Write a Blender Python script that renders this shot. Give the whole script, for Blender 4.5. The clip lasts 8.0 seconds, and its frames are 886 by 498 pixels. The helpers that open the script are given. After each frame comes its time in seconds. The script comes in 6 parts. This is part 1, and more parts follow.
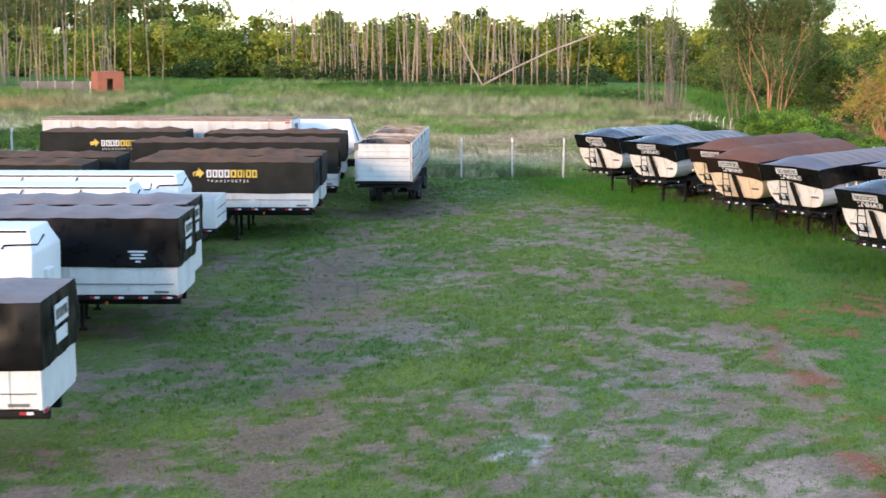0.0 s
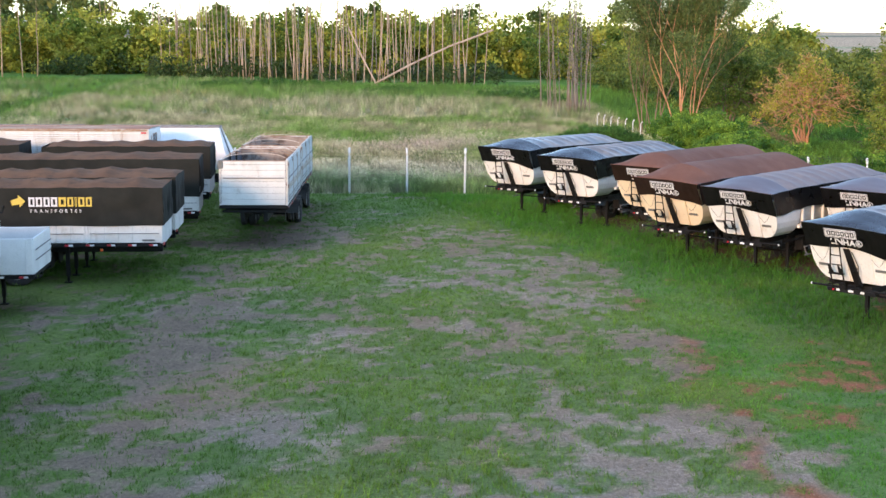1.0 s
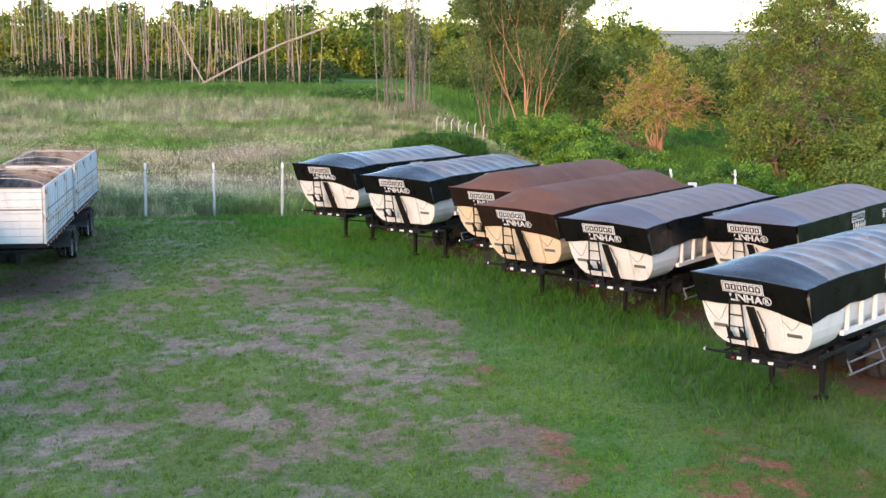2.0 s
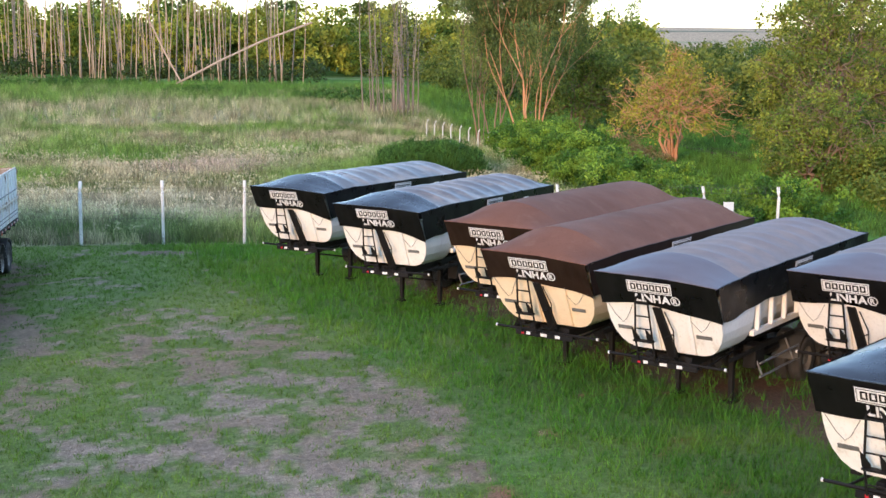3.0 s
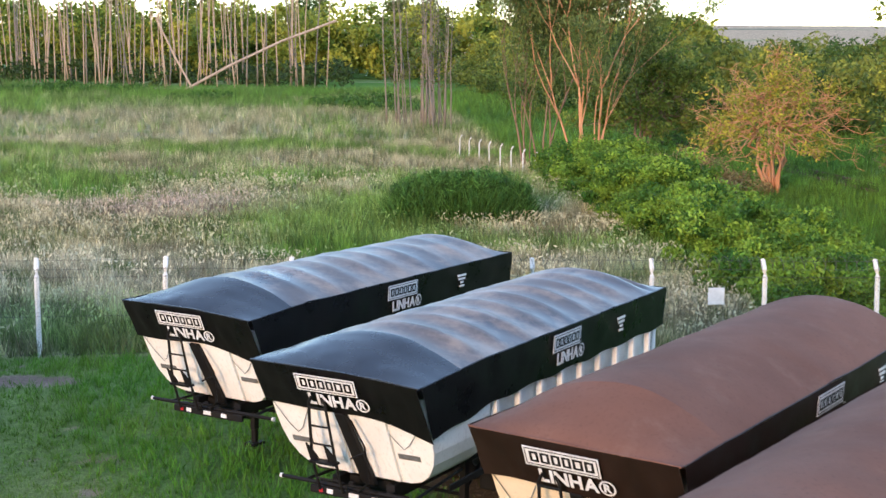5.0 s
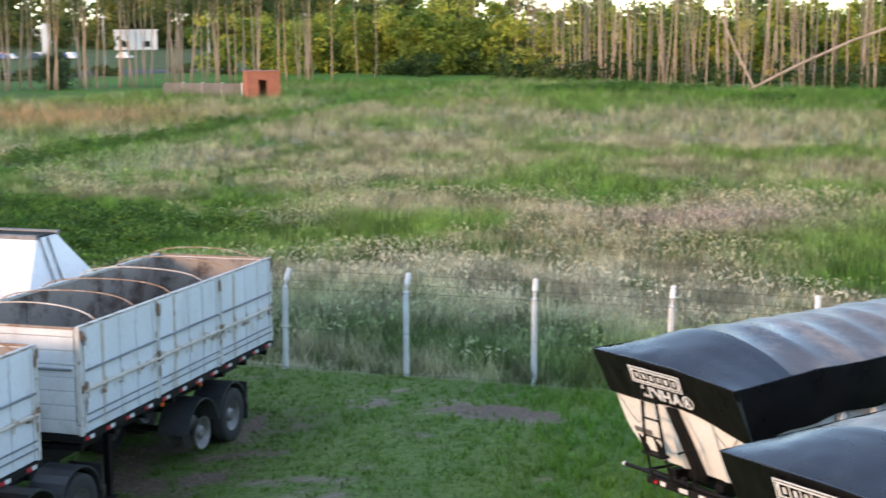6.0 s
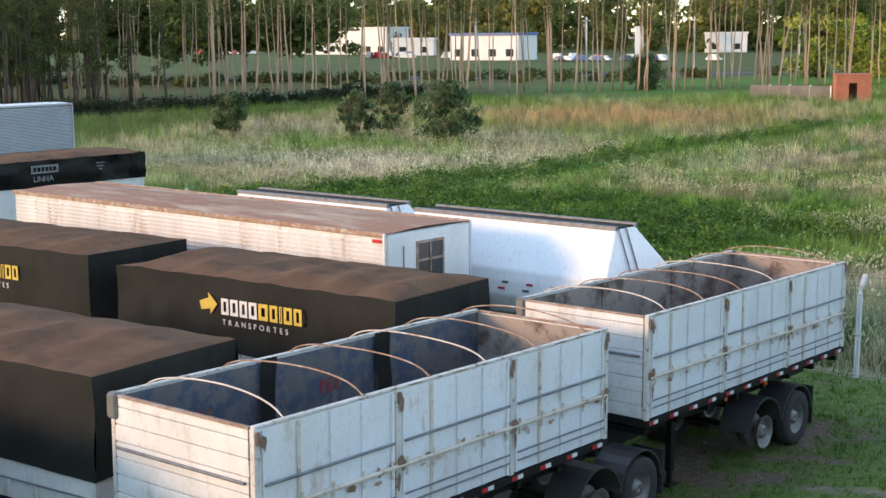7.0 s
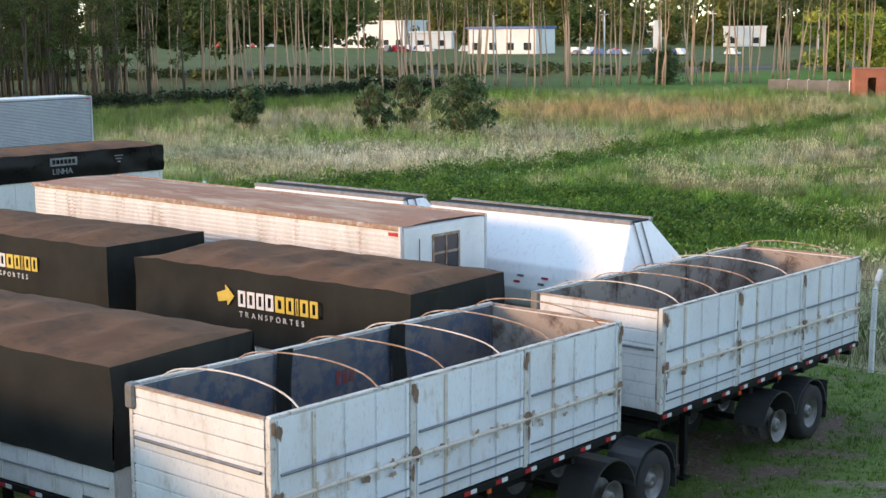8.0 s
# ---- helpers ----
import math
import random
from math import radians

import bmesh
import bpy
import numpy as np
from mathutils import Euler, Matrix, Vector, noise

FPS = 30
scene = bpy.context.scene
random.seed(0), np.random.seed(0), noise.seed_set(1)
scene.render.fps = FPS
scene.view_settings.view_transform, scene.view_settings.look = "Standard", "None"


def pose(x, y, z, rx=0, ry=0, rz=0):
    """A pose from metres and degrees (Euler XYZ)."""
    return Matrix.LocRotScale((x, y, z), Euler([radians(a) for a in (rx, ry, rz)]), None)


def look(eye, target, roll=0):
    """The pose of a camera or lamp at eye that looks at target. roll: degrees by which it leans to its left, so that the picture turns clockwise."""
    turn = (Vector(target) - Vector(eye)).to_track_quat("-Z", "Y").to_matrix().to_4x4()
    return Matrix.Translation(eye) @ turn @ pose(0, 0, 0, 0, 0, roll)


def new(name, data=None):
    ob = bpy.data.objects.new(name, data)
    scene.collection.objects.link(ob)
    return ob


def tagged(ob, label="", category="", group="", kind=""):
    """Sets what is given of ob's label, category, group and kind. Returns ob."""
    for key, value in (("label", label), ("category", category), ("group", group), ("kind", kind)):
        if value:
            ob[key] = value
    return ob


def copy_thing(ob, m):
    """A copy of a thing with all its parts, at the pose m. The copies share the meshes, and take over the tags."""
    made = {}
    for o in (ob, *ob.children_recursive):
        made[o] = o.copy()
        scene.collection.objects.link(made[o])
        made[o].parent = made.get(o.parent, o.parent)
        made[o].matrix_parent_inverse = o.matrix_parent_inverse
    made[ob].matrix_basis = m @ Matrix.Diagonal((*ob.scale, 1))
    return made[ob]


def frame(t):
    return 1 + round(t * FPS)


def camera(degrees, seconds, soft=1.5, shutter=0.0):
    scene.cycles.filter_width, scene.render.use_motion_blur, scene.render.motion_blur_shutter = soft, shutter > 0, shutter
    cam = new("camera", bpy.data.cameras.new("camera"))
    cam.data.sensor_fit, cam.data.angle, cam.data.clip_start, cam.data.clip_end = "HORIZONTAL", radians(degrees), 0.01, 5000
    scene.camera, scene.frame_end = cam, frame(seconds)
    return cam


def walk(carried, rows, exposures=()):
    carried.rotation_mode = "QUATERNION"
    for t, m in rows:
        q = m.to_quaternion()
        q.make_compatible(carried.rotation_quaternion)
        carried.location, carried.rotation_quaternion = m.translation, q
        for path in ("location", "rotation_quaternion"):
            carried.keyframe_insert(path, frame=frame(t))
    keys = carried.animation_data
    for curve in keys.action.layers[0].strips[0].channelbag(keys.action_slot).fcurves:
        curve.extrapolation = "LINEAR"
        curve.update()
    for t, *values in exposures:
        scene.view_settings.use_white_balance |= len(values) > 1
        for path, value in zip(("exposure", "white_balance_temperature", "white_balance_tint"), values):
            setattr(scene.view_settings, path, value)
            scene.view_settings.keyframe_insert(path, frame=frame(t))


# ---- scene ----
cam = camera(35.4, 8.0, shutter=0.12)
PATH = [
    (0, (3.391, -10.49, 8.347), (3.241, -8.519, 8.043), 0.1),
    (0.5, (3.277, -5.654, 8.456), (3.263, -3.678, 8.148), 0.3),
    (1, (3.176, -0.656, 8.387), (3.175, 1.32, 8.077), 0.3),
    (1.5, (3.609, 4.229, 8.329), (3.764, 6.199, 8.019), 0.4),
    (1.7, (4.024, 6.09, 8.357), (4.225, 8.056, 8.045), 0.5),
    (2.8, (5.269, 17.187, 8.073), (5.504, 19.148, 7.761), 0.4),
    (3, (5.486, 18.937, 8.13), (5.723, 20.898, 7.814), 0.4),
    (3.5, (6.192, 23.846, 7.967), (6.427, 25.807, 7.654), 0.3),
    (4, (6.872, 28.685, 7.85), (7.106, 30.647, 7.538), 0.2),
    (4.2, (7.122, 30.61, 7.842), (7.356, 32.571, 7.528), 0.1),
    (5.3, (8.252, 40.019, 7.884), (8.346, 41.991, 7.568), 0.0),
    (5.5, (8.442, 41.092, 7.841), (8.342, 43.064, 7.526), -0.0),
    (6, (8.652, 41.896, 7.935), (8.043, 43.775, 7.619), -0.4),
    (6.5, (8.758, 41.737, 7.866), (7.684, 43.396, 7.558), -0.6),
    (7, (8.869, 41.677, 7.873), (7.554, 43.151, 7.568), -0.6),
    (7.5, (8.923, 41.623, 7.886), (7.589, 43.082, 7.582), -0.5),
    (8, (8.987, 41.591, 7.889), (7.654, 43.048, 7.575), -0.5),
]
walk(cam, [(t, look(eye, target, roll)) for t, eye, target, roll in PATH], [(0.0, 2.33, 6250, 10), (5.6, 2.32, 6250, 10), (6.4, 2.22, 7000, 10), (8.0, 2.2, 7000, 10)])

# The drone glides forward over the yard, veers over the dump trailers, then turns to the left row.

# ---------- world, sun ----------
SUN_EL, SUN_AZ = 12.0, 209.0          # degrees; azimuth of the sun clockwise from +y
world = bpy.data.worlds.new("world")
scene.world = world
world.use_nodes = True
wn = world.node_tree
sky = wn.nodes.new("ShaderNodeTexSky")
sky.sky_type = "NISHITA"
sky.sun_disc = False
sky.sun_elevation = radians(SUN_EL)
sky.sun_rotation = radians(SUN_AZ)
sky.air_density, sky.dust_density, sky.ozone_density = 1.0, 0.0, 1.5
sky.altitude = 1200.0
bg = wn.nodes["Background"]
bg.inputs["Strength"].default_value = 0.15
veil = wn.nodes.new("ShaderNodeMix")          # added even tint over the whole sky, lowers the horizon glare
veil.data_type = "RGBA"
veil.inputs[0].default_value = 0.55
veil.inputs[7].default_value = (1.08, 1.38, 1.92, 1)
wn.links.new(sky.outputs["Color"], veil.inputs[6])
wn.links.new(veil.outputs[2], bg.inputs["Color"])
sun = new("sun", bpy.data.lights.new("sun", "SUN"))
sun.data.energy, sun.data.angle, sun.data.color = 0.9, radians(12.0), (1.0, 0.62, 0.36)
_sv = Vector((math.sin(radians(SUN_AZ)) * math.cos(radians(SUN_EL)), math.cos(radians(SUN_AZ)) * math.cos(radians(SUN_EL)), math.sin(radians(SUN_EL))))
sun.matrix_world = look(_sv * 100, (0, 0, 0))

# ---------- materials ----------


def nodes_of(name):
    m = bpy.data.materials.new(name)
    m.use_nodes = True
    nt = m.node_tree
    return m, nt, nt.nodes["Principled BSDF"]


def noise_node(nt, scale, detail=4.0, vec=None, rough=0.6):
    n = nt.nodes.new("ShaderNodeTexNoise")
    n.inputs["Scale"].default_value, n.inputs["Detail"].default_value = scale, detail
    n.inputs["Roughness"].default_value = rough
    if vec is not None:
        nt.links.new(vec, n.inputs["Vector"])
    return n.outputs["Fac"]


def ramp(nt, fac, lo, hi):
    r = nt.nodes.new("ShaderNodeMapRange")
    r.inputs["From Min"].default_value, r.inputs["From Max"].default_value = lo, hi
    nt.links.new(fac, r.inputs["Value"])
    return r.outputs["Result"]


def mix(nt, fac, a, b):
    m = nt.nodes.new("ShaderNodeMix")
    m.data_type = "RGBA"
    for sock, v in ((m.inputs[6], a), (m.inputs[7], b)):
        if isinstance(v, tuple):
            sock.default_value = (*v[:3], 1)
        else:
            nt.links.new(v, sock)
    if isinstance(fac, float):
        m.inputs[0].default_value = fac
    else:
        nt.links.new(fac, m.inputs[0])
    return m.outputs[2]


def bump(nt, bsdf, height, strength, dist=0.02):
    b = nt.nodes.new("ShaderNodeBump")
    b.inputs["Strength"].default_value, b.inputs["Distance"].default_value = strength, dist
    nt.links.new(height, b.inputs["Height"])
    nt.links.new(b.outputs["Normal"], bsdf.inputs["Normal"])


def surface(name, c1, c2, scale=2.0, fine=40.0, rough=0.6, rough2=None, metal=0.0, relief=0.15, c3=None, wear=(0.6, 0.75), wscale=5.0, stretch=(1, 1, 1), spec=0.5):
    """Two-scale paint, metal or cloth: c1 to c2 by large noise, grain by fine noise, c3 in worn spots."""
    m, nt, b = nodes_of(name)
    geo = nt.nodes.new("ShaderNodeNewGeometry")
    mp = nt.nodes.new("ShaderNodeVectorMath")
    mp.operation = "MULTIPLY"
    mp.inputs[1].default_value = stretch
    nt.links.new(geo.outputs["Position"], mp.inputs[0])
    vec = mp.outputs[0]
    big, small = noise_node(nt, scale, 5, vec), noise_node(nt, fine, 3, vec)
    col = mix(nt, ramp(nt, big, 0.35, 0.68), c1, c2)
    dark = tuple(v * 0.75 for v in c2)
    col = mix(nt, ramp(nt, small, 0.55, 0.85), col, dark)
    if c3:
        worn = noise_node(nt, wscale, 6, vec, 0.7)
        col = mix(nt, ramp(nt, worn, *wear), col, c3)
    nt.links.new(col, b.inputs["Base Color"])
    b.inputs["Metallic"].default_value = metal
    b.inputs["Specular IOR Level"].default_value = spec
    nt.links.new(ramp_to(nt, big, rough, rough if rough2 is None else rough2), b.inputs["Roughness"])
    if relief:
        bump(nt, b, small, relief, 0.01)
    return m


def ramp_to(nt, fac, a, b):
    r = nt.nodes.new("ShaderNodeMapRange")
    r.inputs["From Min"].default_value, r.inputs["From Max"].default_value = 0.3, 0.7
    r.inputs["To Min"].default_value, r.inputs["To Max"].default_value = a, b
    nt.links.new(fac, r.inputs["Value"])
    return r.outputs["Result"]


def foliage(name, attr=True, c=(0.08, 0.12, 0.03), glow=0.35, vary=0.35):
    """Leaves and blades: colour from the mesh's own tint, with a change from leaf to leaf, and light passing through."""
    m, nt, b = nodes_of(name)
    if attr:
        a = nt.nodes.new("ShaderNodeAttribute")
        a.attribute_name = "tint"
        col = a.outputs["Color"]
    else:
        rgb = nt.nodes.new("ShaderNodeRGB")
        rgb.outputs[0].default_value = (*c, 1)
        col = rgb.outputs[0]
    geo = nt.nodes.new("ShaderNodeNewGeometry")
    hsv = nt.nodes.new("ShaderNodeHueSaturation")
    nt.links.new(ramp_val(nt, geo.outputs["Random Per Island"], 1 - vary, 1 + vary), hsv.inputs["Value"])
    nt.links.new(col, hsv.inputs["Color"])
    b.inputs["Roughness"].default_value = 0.6
    b.inputs["Specular IOR Level"].default_value = 0.25
    nt.links.new(hsv.outputs["Color"], b.inputs["Base Color"])
    tr = nt.nodes.new("ShaderNodeBsdfTranslucent")
    nt.links.new(hsv.outputs["Color"], tr.inputs["Color"])
    mx = nt.nodes.new("ShaderNodeMixShader")
    mx.inputs[0].default_value = glow
    nt.links.new(b.outputs[0], mx.inputs[1])
    nt.links.new(tr.outputs[0], mx.inputs[2])
    nt.links.new(mx.outputs[0], nt.nodes["Material Output"].inputs["Surface"])
    return m


def ramp_val(nt, fac, a, b):
    r = nt.nodes.new("ShaderNodeMapRange")
    r.inputs["To Min"].default_value, r.inputs["To Max"].default_value = a, b
    nt.links.new(fac, r.inputs["Value"])
    return r.outputs["Result"]


M_WHITE = surface("white_paint", (0.78, 0.78, 0.76), (0.66, 0.66, 0.64), 1.2, 30, 0.42, 0.55, relief=0.05, c3=(0.42, 0.36, 0.29), wear=(0.62, 0.8), wscale=2.5)
M_BOARD = surface("grimy_white_board", (0.68, 0.68, 0.66), (0.56, 0.555, 0.53), 1.4, 26, 0.5, 0.62, relief=0.07, c3=(0.34, 0.29, 0.235), wear=(0.57, 0.78), wscale=2.8, stretch=(1, 1, 0.5))
# white paint, worn in spots, with warm sunlight mixed into its colour
M_SUNWHITE = surface("sunlit_white_paint", (0.78, 0.64, 0.45), (0.70, 0.56, 0.38), 1.5, 30, 0.5, 0.6, relief=0.05, c3=(0.45, 0.36, 0.26), wear=(0.62, 0.85), wscale=3)
M_OLDWHITE = surface("weathered_white_paint", (0.70, 0.72, 0.74), (0.61, 0.61, 0.61), 1.2, 25, 0.42, 0.6, relief=0.06, c3=(0.42, 0.32, 0.24), wear=(0.58, 0.76), wscale=2.6, stretch=(1, 1, 0.5))
M_POST = surface("rust_streaked_white_post", (0.62, 0.60, 0.56), (0.50, 0.46, 0.40), 3.0, 25, 0.5, 0.7, relief=0.12, c3=(0.15, 0.08, 0.05), wear=(0.54, 0.64), wscale=5.5)
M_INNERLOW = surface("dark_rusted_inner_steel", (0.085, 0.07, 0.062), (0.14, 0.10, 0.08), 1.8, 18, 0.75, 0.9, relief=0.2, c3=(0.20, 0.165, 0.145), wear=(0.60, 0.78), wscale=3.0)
M_DARKRUST = surface("dark_rusted_latch", (0.15, 0.09, 0.06), (0.26, 0.16, 0.10), 8, 50, 0.85, 0.95, relief=0.3)
M_STAIN = surface("rust_stained_white_paint", (0.62, 0.57, 0.50), (0.50, 0.42, 0.34), 3.0, 25, 0.6, 0.7, relief=0.1, c3=(0.22, 0.11, 0.06), wear=(0.55, 0.70), wscale=5)
M_VANSIDE = surface("dirty_white_van_sheet", (0.66, 0.67, 0.67), (0.52, 0.51, 0.49), 1.2, 20, 0.5, 0.65, relief=0.08, c3=(0.28, 0.17, 0.10), wear=(0.56, 0.74), wscale=2.2, stretch=(1.5, 1.5, 0.3))
M_DUMPWHITE = surface("dusty_off_white_paint", (0.80, 0.79, 0.76), (0.70, 0.68, 0.64), 1.3, 24, 0.5, 0.65, relief=0.06, c3=(0.46, 0.39, 0.31), wear=(0.6, 0.85), wscale=2.6, stretch=(1, 1, 0.5), spec=0.3)
M_RUST = surface("rusted_steel", (0.24, 0.12, 0.06), (0.36, 0.26, 0.19), 6, 60, 0.8, 0.9, relief=0.3, c3=(0.5, 0.47, 0.42), wear=(0.5, 0.7))
M_RUSTPINK = surface("rusty_roof_sheet", (0.37, 0.20, 0.13), (0.29, 0.145, 0.09), 0.6, 14, 0.75, 0.9, relief=0.15, c3=(0.54, 0.41, 0.29), wear=(0.46, 0.66), wscale=1.2, stretch=(0.35, 1.4, 1), spec=0.15)
M_INNER = surface("worn_blue_grey_inner_steel", (0.105, 0.10, 0.105), (0.16, 0.145, 0.14), 2.2, 20, 0.7, 0.85, relief=0.15, c3=(0.06, 0.078, 0.115), wear=(0.47, 0.56), wscale=2.6)
M_INNER2 = surface("worn_grey_brown_inner_steel", (0.25, 0.22, 0.20), (0.33, 0.27, 0.22), 1.4, 18, 0.7, 0.85, relief=0.15, c3=(0.10, 0.07, 0.055), wear=(0.48, 0.62), wscale=2.0)
M_BLACK = surface("black_chassis_paint", (0.006, 0.006, 0.007), (0.012, 0.011, 0.01), 3, 40, 0.5, 0.7, relief=0.05, spec=0.2)
M_FENDER = surface("black_plastic_fender", (0.03, 0.032, 0.035), (0.045, 0.045, 0.045), 3, 40, 0.35, 0.5, relief=0.04)
M_RUBBER = surface("tyre_rubber", (0.018, 0.018, 0.018), (0.035, 0.032, 0.03), 8, 60, 0.85, 0.95, relief=0.2)
M_RIM = surface("dull_steel_rim", (0.24, 0.23, 0.22), (0.15, 0.14, 0.13), 6, 40, 0.45, 0.6, metal=0.5, relief=0.1, c3=(0.16, 0.09, 0.05), wear=(0.6, 0.75))
M_GALV = surface("grey_rail", (0.22, 0.23, 0.24), (0.14, 0.14, 0.15), 8, 60, 0.5, 0.6, metal=0.4, relief=0.05)
M_SILVER = surface("silver_grey_van_sheet", (0.48, 0.51, 0.55), (0.40, 0.42, 0.46), 1.0, 20, 0.45, 0.55, metal=0.2, relief=0.05)
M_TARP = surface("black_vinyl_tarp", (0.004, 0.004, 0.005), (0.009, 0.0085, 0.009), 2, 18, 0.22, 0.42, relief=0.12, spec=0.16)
# skirt vinyl browned with the sunlight falling on two dump trailers
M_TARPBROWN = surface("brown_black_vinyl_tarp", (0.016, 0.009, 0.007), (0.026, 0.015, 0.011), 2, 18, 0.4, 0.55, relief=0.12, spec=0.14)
M_TARPSIDE = surface("faded_black_canvas", (0.012, 0.013, 0.011), (0.024, 0.024, 0.02), 1.5, 30, 0.75, 0.85, relief=0.15, spec=0.2)
M_TARPTOP = surface("dusty_brown_canvas_top", (0.125, 0.07, 0.042), (0.185, 0.105, 0.062), 0.9, 30, 0.85, 0.95, relief=0.15, c3=(0.06, 0.045, 0.036), wear=(0.5, 0.75), wscale=2, spec=0.08)
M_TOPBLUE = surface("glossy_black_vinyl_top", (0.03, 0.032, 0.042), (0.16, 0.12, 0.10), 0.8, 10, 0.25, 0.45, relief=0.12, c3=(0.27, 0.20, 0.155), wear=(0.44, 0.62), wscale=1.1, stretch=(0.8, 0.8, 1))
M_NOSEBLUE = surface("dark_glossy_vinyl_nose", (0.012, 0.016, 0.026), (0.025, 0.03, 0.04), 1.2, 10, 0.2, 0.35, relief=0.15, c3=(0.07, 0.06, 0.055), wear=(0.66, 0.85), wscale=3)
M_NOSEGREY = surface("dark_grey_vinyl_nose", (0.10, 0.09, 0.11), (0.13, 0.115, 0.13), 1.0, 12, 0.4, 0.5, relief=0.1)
M_TOPBROWN = surface("brown_vinyl_top", (0.19, 0.088, 0.058), (0.145, 0.068, 0.046), 0.7, 20, 0.7, 0.8, relief=0.08, c3=(0.21, 0.115, 0.08), wear=(0.55, 0.8), wscale=1.5, spec=0.18)
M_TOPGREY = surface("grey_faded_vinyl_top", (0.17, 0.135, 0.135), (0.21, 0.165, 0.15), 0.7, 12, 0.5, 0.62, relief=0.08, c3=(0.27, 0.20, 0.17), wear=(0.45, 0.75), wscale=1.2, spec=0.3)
M_PRINT = surface("white_print", (0.72, 0.72, 0.72), (0.6, 0.6, 0.6), 6, 40, 0.5, relief=0)
M_YELLOW = surface("yellow_print", (0.62, 0.45, 0.06), (0.52, 0.38, 0.06), 6, 40, 0.5, relief=0)
M_RED = surface("red_reflector", (0.5, 0.02, 0.03), (0.36, 0.02, 0.03), 6, 40, 0.3, relief=0)
M_REDMARK = surface("worn_red_mark", (0.28, 0.03, 0.03), (0.16, 0.04, 0.035), 9, 40, 0.7, relief=0, c3=(0.12, 0.10, 0.09), wear=(0.5, 0.62), wscale=9)
M_ORANGE = surface("orange_marker_lamp", (0.75, 0.14, 0.02), (0.6, 0.1, 0.02), 6, 40, 0.3, relief=0)
M_PLATE = surface("grey_plate", (0.16, 0.16, 0.15), (0.1, 0.1, 0.09), 10, 60, 0.5, relief=0)
M_CONC = surface("pale_concrete_post", (0.74, 0.73, 0.70), (0.62, 0.60, 0.57), 3, 50, 0.85, relief=0.2, c3=(0.3, 0.29, 0.25), wear=(0.62, 0.8))
M_CONC2 = surface("grey_block_wall", (0.20, 0.18, 0.16), (0.14, 0.128, 0.115), 1, 20, 0.9, relief=0.3, c3=(0.12, 0.12, 0.09), wear=(0.5, 0.7), wscale=0.7)
M_BRICK = surface("red_hollow_brick", (0.42, 0.15, 0.085), (0.34, 0.12, 0.07), 1.2, 12, 0.9, relief=0.3, c3=(0.2, 0.1, 0.07), wear=(0.6, 0.75), wscale=1)
M_WIRE = surface("galvanised_wire", (0.09, 0.09, 0.085), (0.06, 0.06, 0.06), 4, 30, 0.6, metal=0.3, relief=0)
M_BARK = surface("pale_eucalyptus_bark", (0.50, 0.37, 0.27), (0.32, 0.225, 0.16), 0.8, 9, 0.9, relief=0.3, c3=(0.12, 0.09, 0.07), wear=(0.58, 0.72), wscale=1.2, stretch=(1, 1, 0.25))
M_BARK2 = surface("brown_bark", (0.27, 0.17, 0.11), (0.17, 0.11, 0.075), 1.2, 14, 0.9, relief=0.3, c3=(0.36, 0.24, 0.16), wear=(0.55, 0.75), wscale=2, stretch=(1, 1, 0.3))
# bark darkened in colour for the shade on the left trunks
M_BARKSHADE = surface("shaded_bark", (0.11, 0.075, 0.055), (0.07, 0.05, 0.036), 1.2, 14, 0.95, relief=0.3, c3=(0.2, 0.13, 0.09), wear=(0.6, 0.8), wscale=2, stretch=(1, 1, 0.3))
M_BARKGREY = surface("grey_brown_bark", (0.25, 0.205, 0.17), (0.16, 0.13, 0.105), 1.2, 14, 0.95, relief=0.3, c3=(0.44, 0.36, 0.28), wear=(0.55, 0.72), wscale=1.5, stretch=(1, 1, 0.3))
# roadside trunks: the warm low sun is part of this bark colour
M_BARKSUN = surface("sun_warmed_bark", (0.62, 0.41, 0.27), (0.42, 0.26, 0.165), 0.8, 9, 0.9, relief=0.3, c3=(0.16, 0.11, 0.08), wear=(0.60, 0.75), wscale=1.2, stretch=(1, 1, 0.25))
# orange evening sunlight on the limbs, put into the bark colour
M_BARK3 = surface("orange_lit_bark", (0.64, 0.31, 0.16), (0.48, 0.23, 0.12), 1.2, 14, 0.9, relief=0.3, c3=(0.46, 0.30, 0.19), wear=(0.55, 0.75), wscale=2, stretch=(1, 1, 0.3))
M_LEAF = foliage("leaves")
M_BLADE = foliage("grass_blades", glow=0.3, vary=0.3)
M_GLASS = surface("dark_window_glass", (0.02, 0.025, 0.03), (0.03, 0.035, 0.04), 4, 40, 0.08, relief=0)
M_ROAD = surface("grey_asphalt", (0.085, 0.082, 0.08), (0.06, 0.058, 0.056), 0.4, 12, 0.9, relief=0.1)
M_BALLAST = surface("dark_ballast", (0.06, 0.04, 0.028), (0.035, 0.025, 0.018), 1.5, 10, 0.95, relief=0.5, spec=0.05)
M_RAIL = surface("steel_rail", (0.12, 0.08, 0.06), (0.08, 0.055, 0.04), 2, 20, 0.8, relief=0, spec=0.1)
M_WALLWHITE = surface("white_render", (0.78, 0.76, 0.72), (0.7, 0.68, 0.64), 0.3, 4, 0.8, relief=0.05)
M_GELCOAT = surface("clean_white_tank_paint", (0.82, 0.82, 0.81), (0.77, 0.77, 0.76), 0.5, 12, 0.5, 0.6, relief=0.03, c3=(0.66, 0.63, 0.58), wear=(0.66, 0.85), wscale=1.5, stretch=(1, 1, 0.4))
